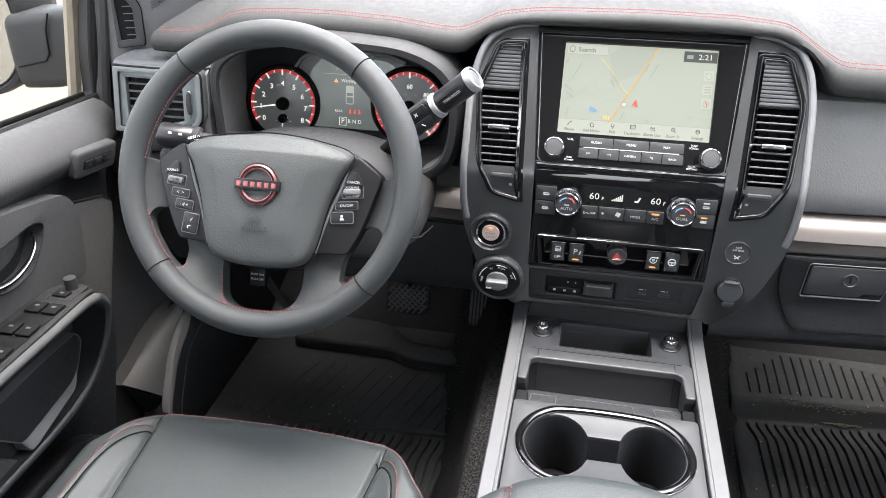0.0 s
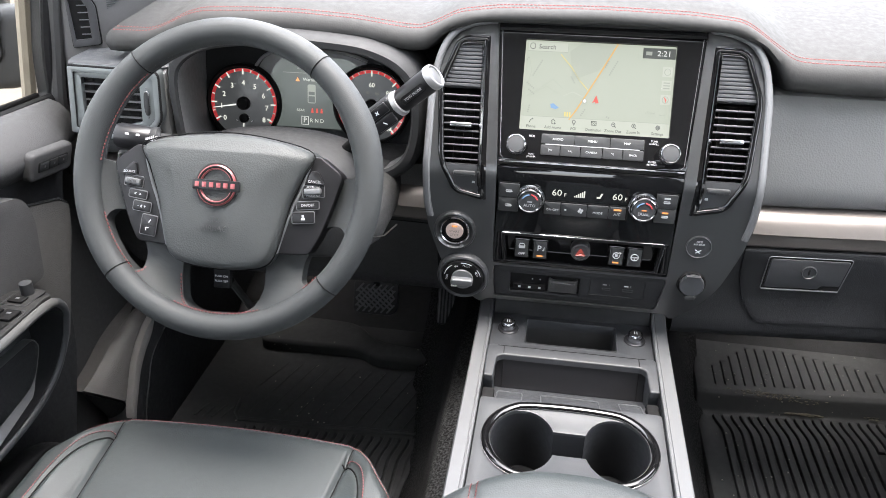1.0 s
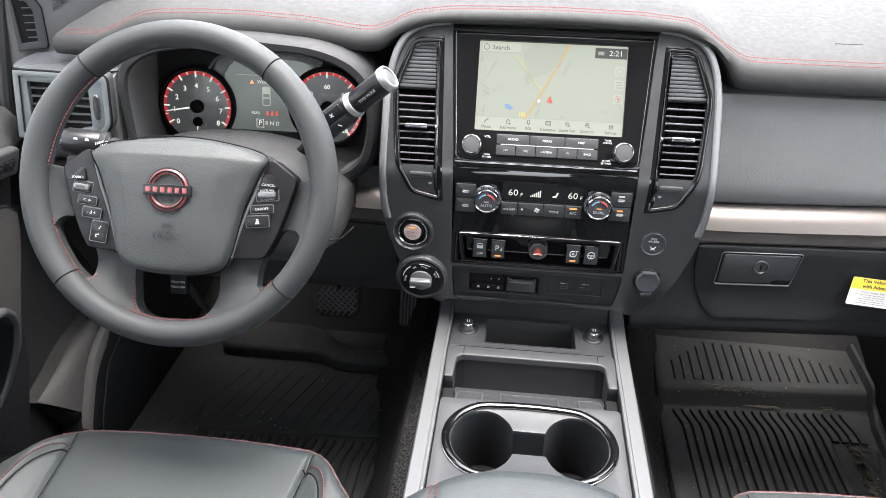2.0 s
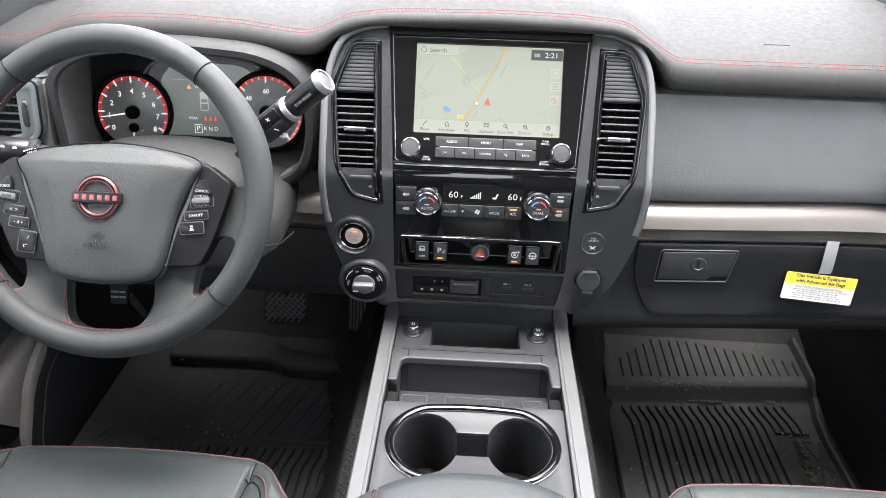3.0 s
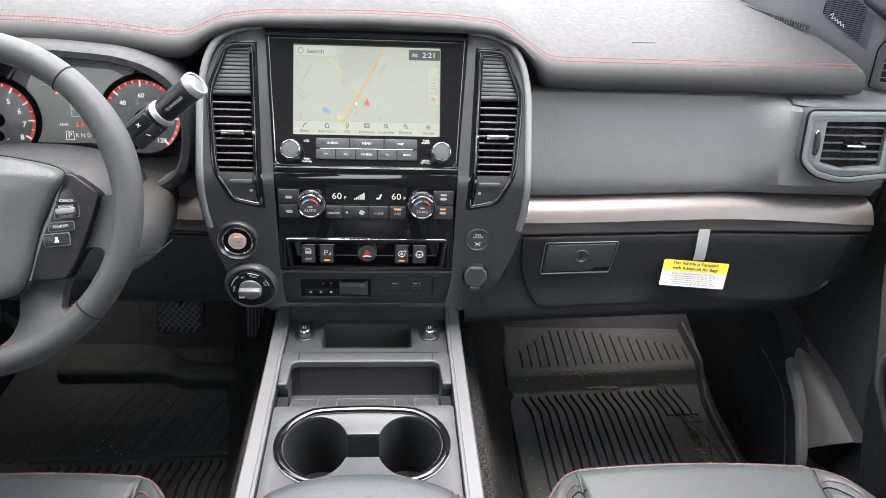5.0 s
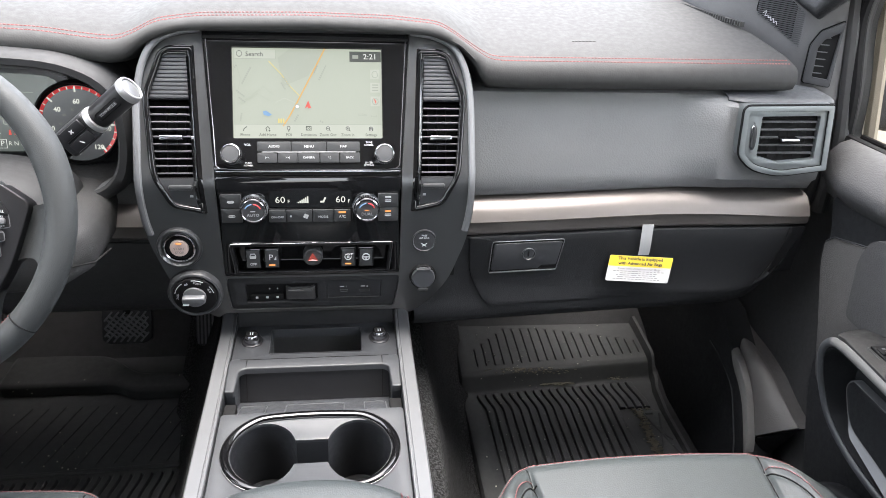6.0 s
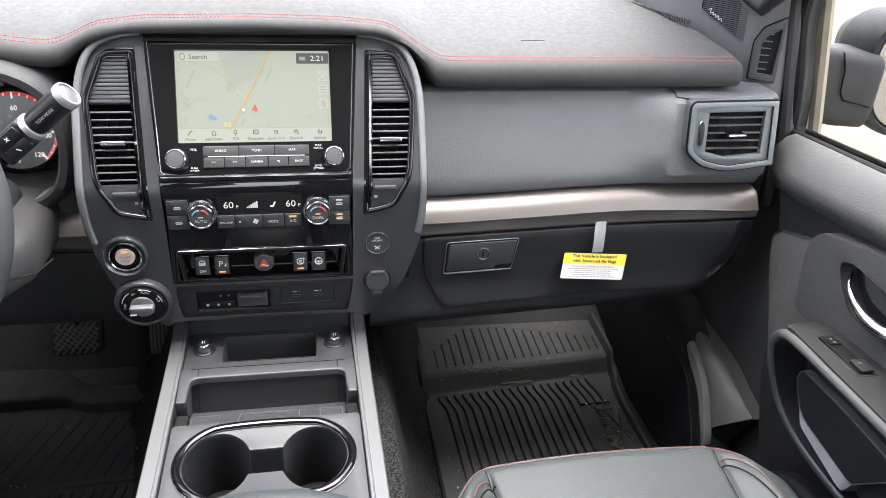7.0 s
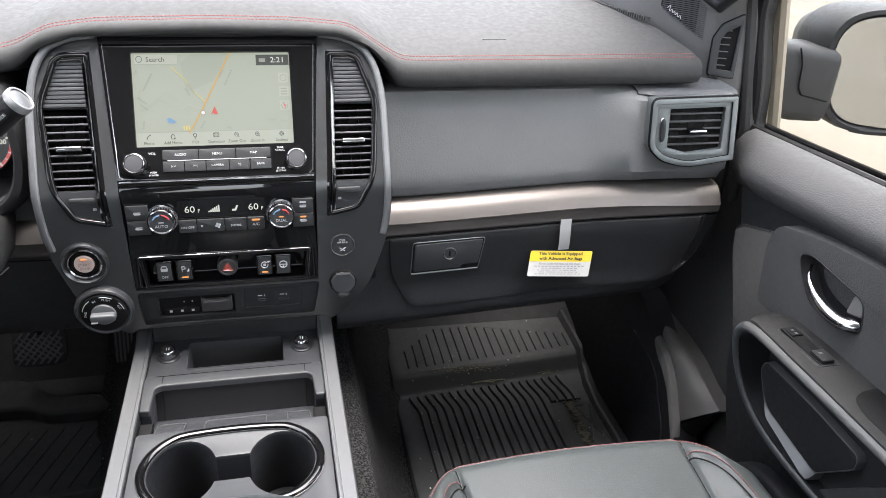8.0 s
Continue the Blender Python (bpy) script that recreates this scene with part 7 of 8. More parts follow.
# badge: ring and bar
mb = WHEEL @ pose(0.0005, -0.0073, 0.0236)
part("badge_well", put(lathe([(0.0262, -0.004), (0.0262, 0.0002), (0.0255, -0.0002), (0, -0.0004)], 40), mb), PADPLASTIC, cover)
badge = part("badge", put(lathe([(0.0240, -0.001), (0.0240, 0.002), (0.0225, 0.0032), (0.0195, 0.0030), (0.0185, 0.0018), (0.0185, -0.001)], 48), mb), REDMETAL, cover, "red-edged round badge")
part("badge_ring", put(lathe([(0.0226, 0.0030), (0.0219, 0.0036), (0.0206, 0.0036), (0.0198, 0.0030)], 48), mb), BLACK, badge)
part("badge_bar", put(plate(rrect(-0.0285, -0.0062, 0.0285, 0.0062, 0.0015), 0.0, 0.0042, bevel=0.001), mb), LEVERBLACK, badge, "dark badge bar")
for k in range(6):
    part("badge_mark", put(box(-0.0250 + 0.0087 * k, -0.0198 + 0.0087 * k, -0.0030, 0.0030, 0.0040, 0.0046, 0.0006), mb), REDMETAL, badge)
for k, word in enumerate(("SRS", "AIRBAG")):
    lettering(word, 0.0095, WHEEL @ pose(0, -0.0475 - 0.0105 * k, 0.0241 - 0.0004 * k), GREY, cover, extrude=0.0004)
for s in (-1, 1):
    part("horn_mark", put(tube([(s * 0.0490 - 0.003, 0.003, 0), (s * 0.0490 + 0.003, 0.003, 0), (s * 0.0490 + 0.003, -0.003, 0)], 0.0005, 5), WHEEL @ pose(0, -0.006, 0.0216)), GREY, cover)

part("cover_gap", put(tube([(x * 1.004, y * 1.004, 0.0015) for x, y in pad], 0.0008, 6, closed=True), WHEEL), BLACK, cover, "dark gap round the cover")

# switch pods on both spokes
pod = [(0.1050, 0.0345), (0.1140, 0.0365), (0.1440, 0.0150), (0.1330, -0.0220), (0.1215, -0.0560), (0.1080, -0.0810), (0.0680, -0.0835), (0.0755, -0.0540), (0.0835, -0.0290), (0.0930, -0.0050)]
PW = -0.0015
for s in (-1, 1):
    pts = rpoly([(s * x, y) for x, y in pod], [0.003, 0.006, 0.008, 0.02, 0.02, 0.006, 0.004, 0.01, 0.01, 0.01])
    p = part("switch_pod", put(plate(pts, -0.026, PW, bevel=0.003, segs=3), WHEEL), PODGREY, wheel, "dark switch pod")
    edge = [(s * x, y, PW - 0.0005) for x, y in smooth_loop([(0.1050, 0.0330), (0.0940, -0.0045), (0.0845, -0.0285), (0.0765, -0.0535), (0.0690, -0.0820)], 6, False)]
    part("pod_trim", put(tube(edge, 0.0024, 8), WHEEL), SILVER, p, "satin silver line")
    def pod_key(x, y, w, h, word, name="button", size=0.0045, tilt=-16, mat=None, hi=0.0175):
        m = WHEEL @ pose(s * x, y, PW - 0.0005, 0, 0, -s * tilt * 0.4)
        b = part(name, put(plate(rrect(-w / 2, -h / 2, w / 2, h / 2, 0.002), 0, hi - 0.0140, bevel=0.001), m), mat or LEVERBLACK, p)
        part("key_edge", put(tube([(u, v, hi - 0.0150) for u, v in rrect(-w / 2 - 0.0004, -h / 2 - 0.0004, w / 2 + 0.0004, h / 2 + 0.0004, 0.002)], 0.0005, 5, closed=True), m), SILVER, b, "satin key edge")
        if word:
            lettering(word, size, m @ pose(0, 0, hi - 0.0140), PALEPRINT, b)
        return m, b
    if s > 0:
        m = WHEEL @ pose(0.1100, 0.0085, PW - 0.0005)
        b = part("button", put(plate(rpoly([(-0.0115, -0.006), (0.0135, -0.006), (0.0035, 0.010), (-0.0045, 0.010)], 0.003), 0, 0.0035, bevel=0.001), m), LEVERBLACK, p)
        lettering("CANCEL", 0.0042, m @ pose(0.0005, -0.0025, 0.0036), PALEPRINT, b)
        m, b = pod_key(0.1093, -0.0053, 0.026, 0.014, "", hi=0.0158)
        part("roller", put(box(-0.0105, 0.0105, -0.0035, 0.0035, 0.001, 0.0065, 0.002), m), SILVER, b, "chrome roller")
        lettering("ACCEL/RES", 0.0034, m @ pose(0, 0.0052, 0.0019), PALEPRINT, b)
        lettering("COAST/SET", 0.0034, m @ pose(0, -0.0054, 0.0019), PALEPRINT, b)
        pod_key(0.1040, -0.0222, 0.027, 0.0090, "ON/OFF", size=0.0045)
        m, b = pod_key(0.0995, -0.0370, 0.027, 0.0130, "")
        part("icon", put(plate(rpoly([(-0.0026, -0.003), (0.0026, -0.003), (0.0014, 0.0005), (-0.0014, 0.0005)], 0.0004), 0.003, 0.0040), m), PALEPRINT, b)
        part("icon", put(box(-0.0014, 0.0014, 0.0012, 0.0030, 0.003, 0.004, 0), m), PALEPRINT, b)
    else:
        m = WHEEL @ pose(-0.1205, 0.0040, PW - 0.0005)
        b = part("button", put(plate(rpoly([(-0.0125, -0.005), (0.0095, -0.005), (0.0065, 0.0095), (0.0010, 0.0095)], 0.003), 0, 0.0035, bevel=0.001), m), LEVERBLACK, p)
        lettering("SOURCE", 0.0040, m @ pose(-0.001, -0.002, 0.0036), PALEPRINT, b)
        m, b = pod_key(0.1161, -0.0092, 0.0235, 0.013, "", hi=0.0158)
        part("roller", put(box(-0.0100, 0.0100, -0.0035, 0.0035, 0.001, 0.0065, 0.002), m), SILVER, b, "chrome roller")
        lettering("ENTER", 0.0040, m @ pose(0, 0, 0.0066), BLACKINK, b)
        for word, y, h in (("<  >", -0.0247, 0.0095), ("- d +", -0.0391, 0.0115)):
            pod_key(0.1090 - (-0.0247 - y) * 0.42, y, 0.0225, h, word, size=0.0056)
        m, b = pod_key(0.0930, -0.0612, 0.0195, 0.0240, "")
        part("icon", put(tube([(-0.002, -0.007, 0.0037), (-0.003, -0.004, 0.0037), (0.001, -0.003, 0.0037)], 0.0007, 5), m), PALEPRINT, b)
        part("icon", put(tube([(0.0, 0.003, 0.0037), (0.002, 0.007, 0.0037)], 0.0007, 5), m), PALEPRINT, b)
        part("icon", put(box(-0.0085, 0.0085, -0.0003, 0.0003, 0.003, 0.0038, 0), m), BLACK, b)

# ================= front doors =================
def door(s):
    """Door panel: s is -1 for the driver's side, 1 for the passenger's."""
    name = "driver" if s < 0 else "passenger"
    d = thing("door_1" if s < 0 else "door_2", (s * 0.80, 0.3, FLOOR_Z), "black %s door panel with armrest and chrome handle" % name, "door", kind="structure")
    X = lambda x, y, z: (s * x, y, z)
    ys = list(np.linspace(-0.42, 0.60, 14)) + list(np.linspace(0.64, 0.90, 14))
    # padded shoulder under the window
    rows = []
    for y in ys:
        r = (0.84 - y) * 0.088
        tip = 0.03 * swell(y, 0.80, 0.92)
        rows.append([X(0.842, y, 0.46 + r), X(0.842, y, 0.532 + r * 0.85), X(0.822, y, 0.539 + r * 0.85), X(0.798 + tip * 0.3, y, 0.534 + r * 0.9), X(0.778 + tip * 0.5, y, 0.520 + r), X(0.764 + tip, y, 0.503 + r), X(0.759 + tip, y, 0.491 + r), X(0.762 + tip, y, 0.480 + r), X(0.776 + tip, y, 0.466 + r), X(0.790 + tip * 0.6, y, 0.452 + r)])
    part("shoulder", loft(rows, closed=True, caps=True), DOORSOFT, d, "soft charcoal door shoulder", sharp=60)
    def side_plate(nm, pts, x0, x1, mat, label="", holes=(), bevel=0.0, parent=d, segs=3):
        """A piece on the door, in (y, z), from x0 on the skin to x1 towards the seat."""
        bm = plate(pts, 0.0, abs(x0 - x1), holes, bevel, segs)
        for v in bm.verts:
            v.co = Vector((s * (x0 - v.co.z), v.co.x, v.co.y))
        return part(nm, bm, mat, parent, label, 45)

    part("belt_seal", tube([X(0.845, y, 0.541 + (0.84 - y) * 0.0748) for y in np.linspace(-0.4, 0.905, 12)], 0.0045, 8), BLACK, d, "black rubber belt seal")
    # main skin
    # Black in place of the shadow that darkens the infill's surface low down.
    side_plate("skin", rpoly([(-0.42, -0.12), (0.690, -0.12), (0.705, 0.0), (0.735, 0.075), (0.772, 0.16), (0.786, 0.27), (0.830, 0.41), (0.850, 0.462), (-0.42, 0.575)], [0.01, 0.01, 0.05, 0.1, 0.1, 0.1, 0.03, 0.01, 0.01]), 0.83, 0.783, HARD, "grained door skin, black for the shadow below the infill", bevel=0.004)
    # grained infill ahead of the bolster
    side_plate("infill", rpoly([(0.745, 0.190), (0.756, 0.200), (0.781, 0.265), (0.822, 0.360), (0.828, 0.398), (0.806, 0.412), (0.700, 0.442), (0.62, 0.190)], [0.004, 0.01, 0.08, 0.02, 0.008, 0.004, 0.004, 0.01]), 0.787, 0.776, INFILL, "grained charcoal infill", bevel=0.003)
    part("infill_line", tube([X(0.7745, 0.821, 0.399), X(0.7745, 0.806, 0.4135), X(0.7745, 0.705, 0.4435)], 0.0012, 6), GREY, d)
    # leather bolster with the handle cup
    cup = smooth_loop([(0.6520, 0.4410), (0.6430, 0.4500), (0.6250, 0.4530), (0.5900, 0.4500), (0.5550, 0.4475), (0.5340, 0.4430), (0.5250, 0.4280), (0.5215, 0.4090), (0.5300, 0.4000), (0.5670, 0.3890), (0.5950, 0.3900), (0.6170, 0.3960), (0.6410, 0.4200)], 4)
    bolster = side_plate("bolster", rpoly([(0.712, 0.335), (0.725, 0.425), (0.710, 0.462), (0.600, 0.485), (0.40, 0.505), (-0.38, 0.560), (-0.38, 0.335)], [0.01, 0.02, 0.025, 0.03, 0.05, 0.02, 0.01]), 0.786, 0.757, DOORSOFT, "soft leather bolster", [cup], bevel=0.014, segs=4)
    side_plate("handle_cup", [(0.667, 0.465), (0.50, 0.475), (0.50, 0.375), (0.667, 0.385)], 0.792, 0.786, HARD, "dark handle recess", parent=bolster)
    part("cup_rim", tube([X(0.7575, y, z) for y, z in cup], 0.0013, 6, closed=True), HARD, bolster)
    side_plate("cup_paddle", rpoly([(0.626, 0.452), (0.622, 0.428), (0.600, 0.414), (0.560, 0.408), (0.545, 0.416), (0.545, 0.446)], [0.008, 0.010, 0.02, 0.01, 0.006, 0.004]), 0.786, 0.772, DARK, "dark paddle in the recess", bevel=0.003, parent=bolster)
    pts = smooth_loop([(0.771, 0.6440, 0.4330), (0.758, 0.6290, 0.4235), (0.752, 0.6080, 0.4140), (0.749, 0.5830, 0.4080), (0.749, 0.5600, 0.4055), (0.752, 0.5400, 0.4075), (0.760, 0.5260, 0.4130)], 6, False)
    n = len(pts)
    part("handle", tube([X(*p) for p in pts], [0.0020 + 0.0066 * swell(k / n, 0.0, 0.75) - 0.005 * swell(k / n, 0.86, 1.0) for k in range(n)], 14, flat=0.62), CHROME, bolster, "chrome pull handle")
    lever = plate(rpoly([(-0.012, -0.013), (0.014, -0.009), (0.010, 0.014), (-0.010, 0.012)], 0.004), 0.0, 0.014, bevel=0.004, segs=3)
    part("lock_lever", put(lever, frame_of(X(0.774, 0.5420, 0.4260), (0, -1, 0.12), (s * 0.25, 0.1, 1)) if s > 0 else frame_of(X(0.774, 0.5420, 0.4260), (0, 1, 0.12), (s * 0.25, 0.1, 1))), LEVERGREY, bolster, "grey lock lever")
    # armrest: a rounded frame standing off the skin, a cap on it, a sunk panel inside it
    lip = smooth_loop([(0.6865, -0.38, 0.3475), (0.6865, 0.30, 0.3475), (0.6865, 0.52, 0.3475), (0.6885, 0.60, 0.3450), (0.6920, 0.632, 0.3395), (0.6950, 0.650, 0.331), (0.6970, 0.661, 0.316), (0.700, 0.664, 0.298), (0.710, 0.662, 0.262), (0.720, 0.647, 0.224), (0.725, 0.622, 0.202), (0.730, 0.587, 0.186), (0.735, 0.544, 0.176), (0.740, 0.488, 0.170), (0.742, 0.30, 0.169), (0.742, -0.38, 0.169)], 5, False)
    rows, inner = [], []
    for i, (x, y, z) in enumerate(lip):
        a, b = lip[max(i - 1, 0)], lip[min(i + 1, len(lip) - 1)]
        t = Vector((b[1] - a[1], b[2] - a[2])).normalized()
        n = Vector((-t.y, t.x))
        q = lambda d: (y + n.x * d, z + n.y * d)
        k = swell(z, 0.31, 0.335)  # 1 along the top strip, 0 along the lower lip
        back = 0.776 - 0.010 * (1 - k)
        inner.append([X(c, *q(e)) for c, e in ((back, -0.0045), (x + 0.0040, -0.0045), (x + 0.0040, -0.0020), (back, -0.0010))])
        sect = [(x + 0.012, -0.002), (x + 0.005, -0.0022), (x + 0.0015, -0.001), (x, 0.0025), (x + 0.0010 + 0.0012 * k, 0.0075 - 0.0005 * k), (x + 0.0040 + 0.0010 * k, 0.0110 - 0.0005 * k), (x + 0.012, 0.0118 - 0.0025 * k), (0.790, 0.016 - 0.008 * k)]
        rows.append([X(c, *q(e)) for c, e in sect])
    # One frame in two tones: paler where lit on top, darker where shaded.
    turn = next(i for i, p in enumerate(lip) if p[1] > 0.645)
    armrest = part("armrest", loft(rows[turn:], closed=True, caps=True), CONSOLEGREY, d, "armrest frame, lower run in the shaded tone", sharp=50)
    part("armrest_strip", loft(rows[:turn + 1], closed=True, caps=True), STRIP, armrest, "armrest frame, top run in the lit tone", sharp=50)
    # Black on the inner wall stands for the shade inside the frame.
    part("recess_wall", loft(inner, closed=True, caps=True), HARD, armrest, "recess wall blackened for its shade", sharp=50)
    side_plate("recess_panel", rpoly([(0.655, 0.345), (0.658, 0.262), (0.640, 0.222), (0.600, 0.192), (0.52, 0.178), (-0.38, 0.178), (-0.38, 0.345)], [0.01, 0.03, 0.03, 0.03, 0.04, 0.01, 0.01]), 0.790, 0.760, HARD, "black sunk armrest side", parent=armrest)
    side_plate("rear_panel", rpoly([(0.500, 0.165), (0.430, 0.240), (0.402, 0.268), (0.340, 0.345), (-0.38, 0.345), (-0.38, 0.165)], [0.004, 0.01, 0.02, 0.02, 0.01, 0.01]), 0.764, 0.752, DARK, "dark side of the armrest behind the recess", bevel=0.003, parent=armrest)
    insert = rpoly([(0.652, 0.256), (0.645, 0.272), (0.547, 0.275), (0.452, 0.270), (0.450, 0.252), (0.502, 0.196), (0.512, 0.195), (0.615, 0.209), (0.632, 0.223)], [0.010, 0.010, 0.05, 0.008, 0.008, 0.010, 0.012, 0.02, 0.03])
    side_plate("insert_panel", insert, 0.762, 0.7470, HARD, "black insert panel", bevel=0.0012, parent=armrest)
    part("insert_line", tube([X(0.7476, y, z) for y, z in outset(insert, 0.0008)], 0.0007, 6, closed=True), STRIP, armrest)
    # raised lip round the insert, wide and standing out along its foot
    rows = [[], [], [], []]
    for (y, z), (yo, zo) in zip(insert, outset(insert, 1.0)):
        ny, nz = yo - y, zo - z
        k = swell(-nz, 0.45, 1.0) * swell(y, 0.640, 0.580) * swell(ny, -0.6, -0.1)
        for row, x, w in zip(rows, (0.7490, 0.7475 - 0.0095 * k, 0.7480 - 0.0075 * k, 0.7620), (0.0008, 0.0014 + 0.0110 * k, 0.0018 + 0.0135 * k, 0.0020 + 0.0150 * k)):
            row.append(X(x, y + ny * w, z + nz * w))
    # Paler than the panel beside it: the caught light is in the colour.
    part("insert_lip", loft(rows, closed=True), RAIL, armrest, "insert lip paled for the light it catches", sharp=50)
    # cap on top of the armrest
    cap_z = lambda y: 0.354 + 0.006 * swell(y, 0.66, 0.55)
    cap = plate(rpoly([(0.790, 0.672), (0.744, 0.6665), (0.720, 0.6610), (0.7000, 0.6480), (0.6960, 0.6200), (0.6915, 0.560), (0.6910, -0.38), (0.790, -0.38)], [0.002, 0.02, 0.02, 0.02, 0.03, 0.03, 0.002, 0.002], 6), 0.0, 0.0180, bevel=0.0045, segs=4)
    for y in (0.30, 0.50, 0.54, 0.57, 0.60, 0.62, 0.64, 0.652, 0.660):
        cut_at(cap, 1, y)
    if s < 0:
        bmesh.ops.scale(cap, vec=(-1, 1, 1), verts=cap.verts)
        bmesh.ops.reverse_faces(cap, faces=cap.faces)
    shaped(cap, lambda x, y, z: (x, y, z + cap_z(y) - 0.0170 - 0.012 * swell(y, 0.625, 0.672)))
    part("armrest_cap", cap, CAPGREY, armrest, "grained charcoal armrest cap", sharp=60)
    # switches on the cap
    def bed(y0, y1, x0, x1):
        bm = plate(rrect(x0, y0, x1, y1, 0.004), 0, 0.003, bevel=0.001)
        for v in bm.verts:
            v.co = Vector((s * v.co.x, v.co.y, cap_z(v.co.y) - 0.0015 + v.co.z))
        return part("switch_bed", bm, CAPGREY, armrest, "switch surround")
    def rocker(yc, xc, ly, lx, hgt=0.0065, mat=None):
        bm = box(xc - lx / 2, xc + lx / 2, yc - ly / 2, yc + ly / 2, 0.0035, hgt, 0.0015)
        for v in bm.verts:
            v.co = Vector((s * v.co.x, v.co.y, cap_z(v.co.y) - 0.0015 + v.co.z))
        return part("switch", bm, mat or BLACK, armrest, "black window switch; low flat ones are finger-well shade")
    def mark(yc, xc, a=0.003, up=0.0090):
        part("mark", box(min(s * (xc - a), s * (xc + a)), max(s * (xc - a), s * (xc + a)), yc - 0.0018, yc + 0.0018, cap_z(yc) + up - 0.0034, cap_z(yc) + up - 0.0030, 0.0002), SLAT, armrest)
    def outline(y0, y1, x0, x1):
        pts = [X(x, y, cap_z(y) + 0.0014) for x, y in rrect(x0, y0, x1, y1, 0.004)]
        part("bed_rim", tube(pts, 0.0006, 6, closed=True), GREY, armrest, "satin rim")
    if s > 0:
        bed(0.519, 0.605, 0.712, 0.744)
        outline(0.519, 0.605, 0.712, 0.744)
        part("switch_well", box(0.7165, 0.7375, 0.521, 0.604, cap_z(0.56) - 0.0015, cap_z(0.56) + 0.0022, 0.0008), BLACK, armrest, "black switch bed")
        rocker(0.5910, 0.7275, 0.017, 0.017, 0.0070)
        for dy in (0.004, -0.004):
            mark(0.5910 + dy, 0.7275, 0.0020, 0.0088)
        rocker(0.5345, 0.7280, 0.024, 0.018, 0.0085, HARD)
        mark(0.538, 0.7275, 0.0026, 0.0103)
        # Flat black plate on the cap, standing for the shaded pull recess.
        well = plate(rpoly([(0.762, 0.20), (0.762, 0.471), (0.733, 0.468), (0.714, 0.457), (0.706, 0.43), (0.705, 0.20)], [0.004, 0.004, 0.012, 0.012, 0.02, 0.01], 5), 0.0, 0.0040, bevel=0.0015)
        part("grip_shade", put(well, pose(0, 0, cap_z(0.4) - 0.0022)), BLACK, armrest, "flat black patch for the pull recess's shade")
    else:
        bed(0.604, 0.648, 0.707, 0.743)
        outline(0.604, 0.648, 0.707, 0.743)
        rocker(0.617, 0.726, 0.015, 0.021)
        mark(0.617, 0.726, 0.0026, 0.0084)
        part("mirror_knob", put(lathe([(0.0090, 0.003), (0.0080, 0.010), (0.0084, 0.014), (0.0080, 0.021), (0, 0.0215)], 24), pose(-0.726, 0.637, cap_z(0.637) - 0.003)), GREY, armrest, "round mirror knob")
        bed(0.40, 0.594, 0.698, 0.746)
        outline(0.40, 0.594, 0.698, 0.746)
        for y in (0.577, 0.528, 0.479, 0.43):
            for x in (0.7340, 0.7105):
                rocker(y, x, 0.024, 0.0205, 0.0075)
                mark(y + 0.002, x, 0.0030, 0.0094)
            # Low black patch for the shade in the finger well.
            rocker(y - 0.0240, 0.722, 0.022, 0.044, 0.0038)
        at = frame_of((-0.763, 0.782, 0.486), (0, 1, -0.14), (0.25, 0.0, 1))
        seatmem = part("memory_panel", put(plate(rrect(-0.046, -0.021, 0.046, 0.021, 0.009, 5), 0, 0.013, bevel=0.005, segs=4), at), DOORSOFT, d, "raised seat memory panel")
        part("button_bed", put(plate(rrect(-0.033, -0.0075, 0.033, 0.0075, 0.003), 0.012, 0.0136, bevel=0.0006), at), BLACK, seatmem, "black button bed")
        for k in range(3):
            part("memory_button", put(box(-0.0095, 0.0095, -0.0060, 0.0060, 0.0130, 0.0150, 0.001), at @ pose(-0.021 + 0.021 * k, 0, 0)), HARD, seatmem)
            part("mark", put(box(-0.0012, 0.0012, -0.0016, 0.0016, 0.0150, 0.0153, 0), at @ pose(-0.021 + 0.021 * k, 0, 0)), SLAT, seatmem)
    # map pocket at the foot of the door
    side_plate("map_pocket", rpoly([(0.70, 0.02), (0.62, 0.10), (-0.38, 0.12), (-0.38, -0.10), (0.68, -0.10)], [0.05, 0.05, 0.02, 0.02, 0.05]), 0.788, 0.755, HARD, "black map pocket", bevel=0.012)


door(-1)
door(1)

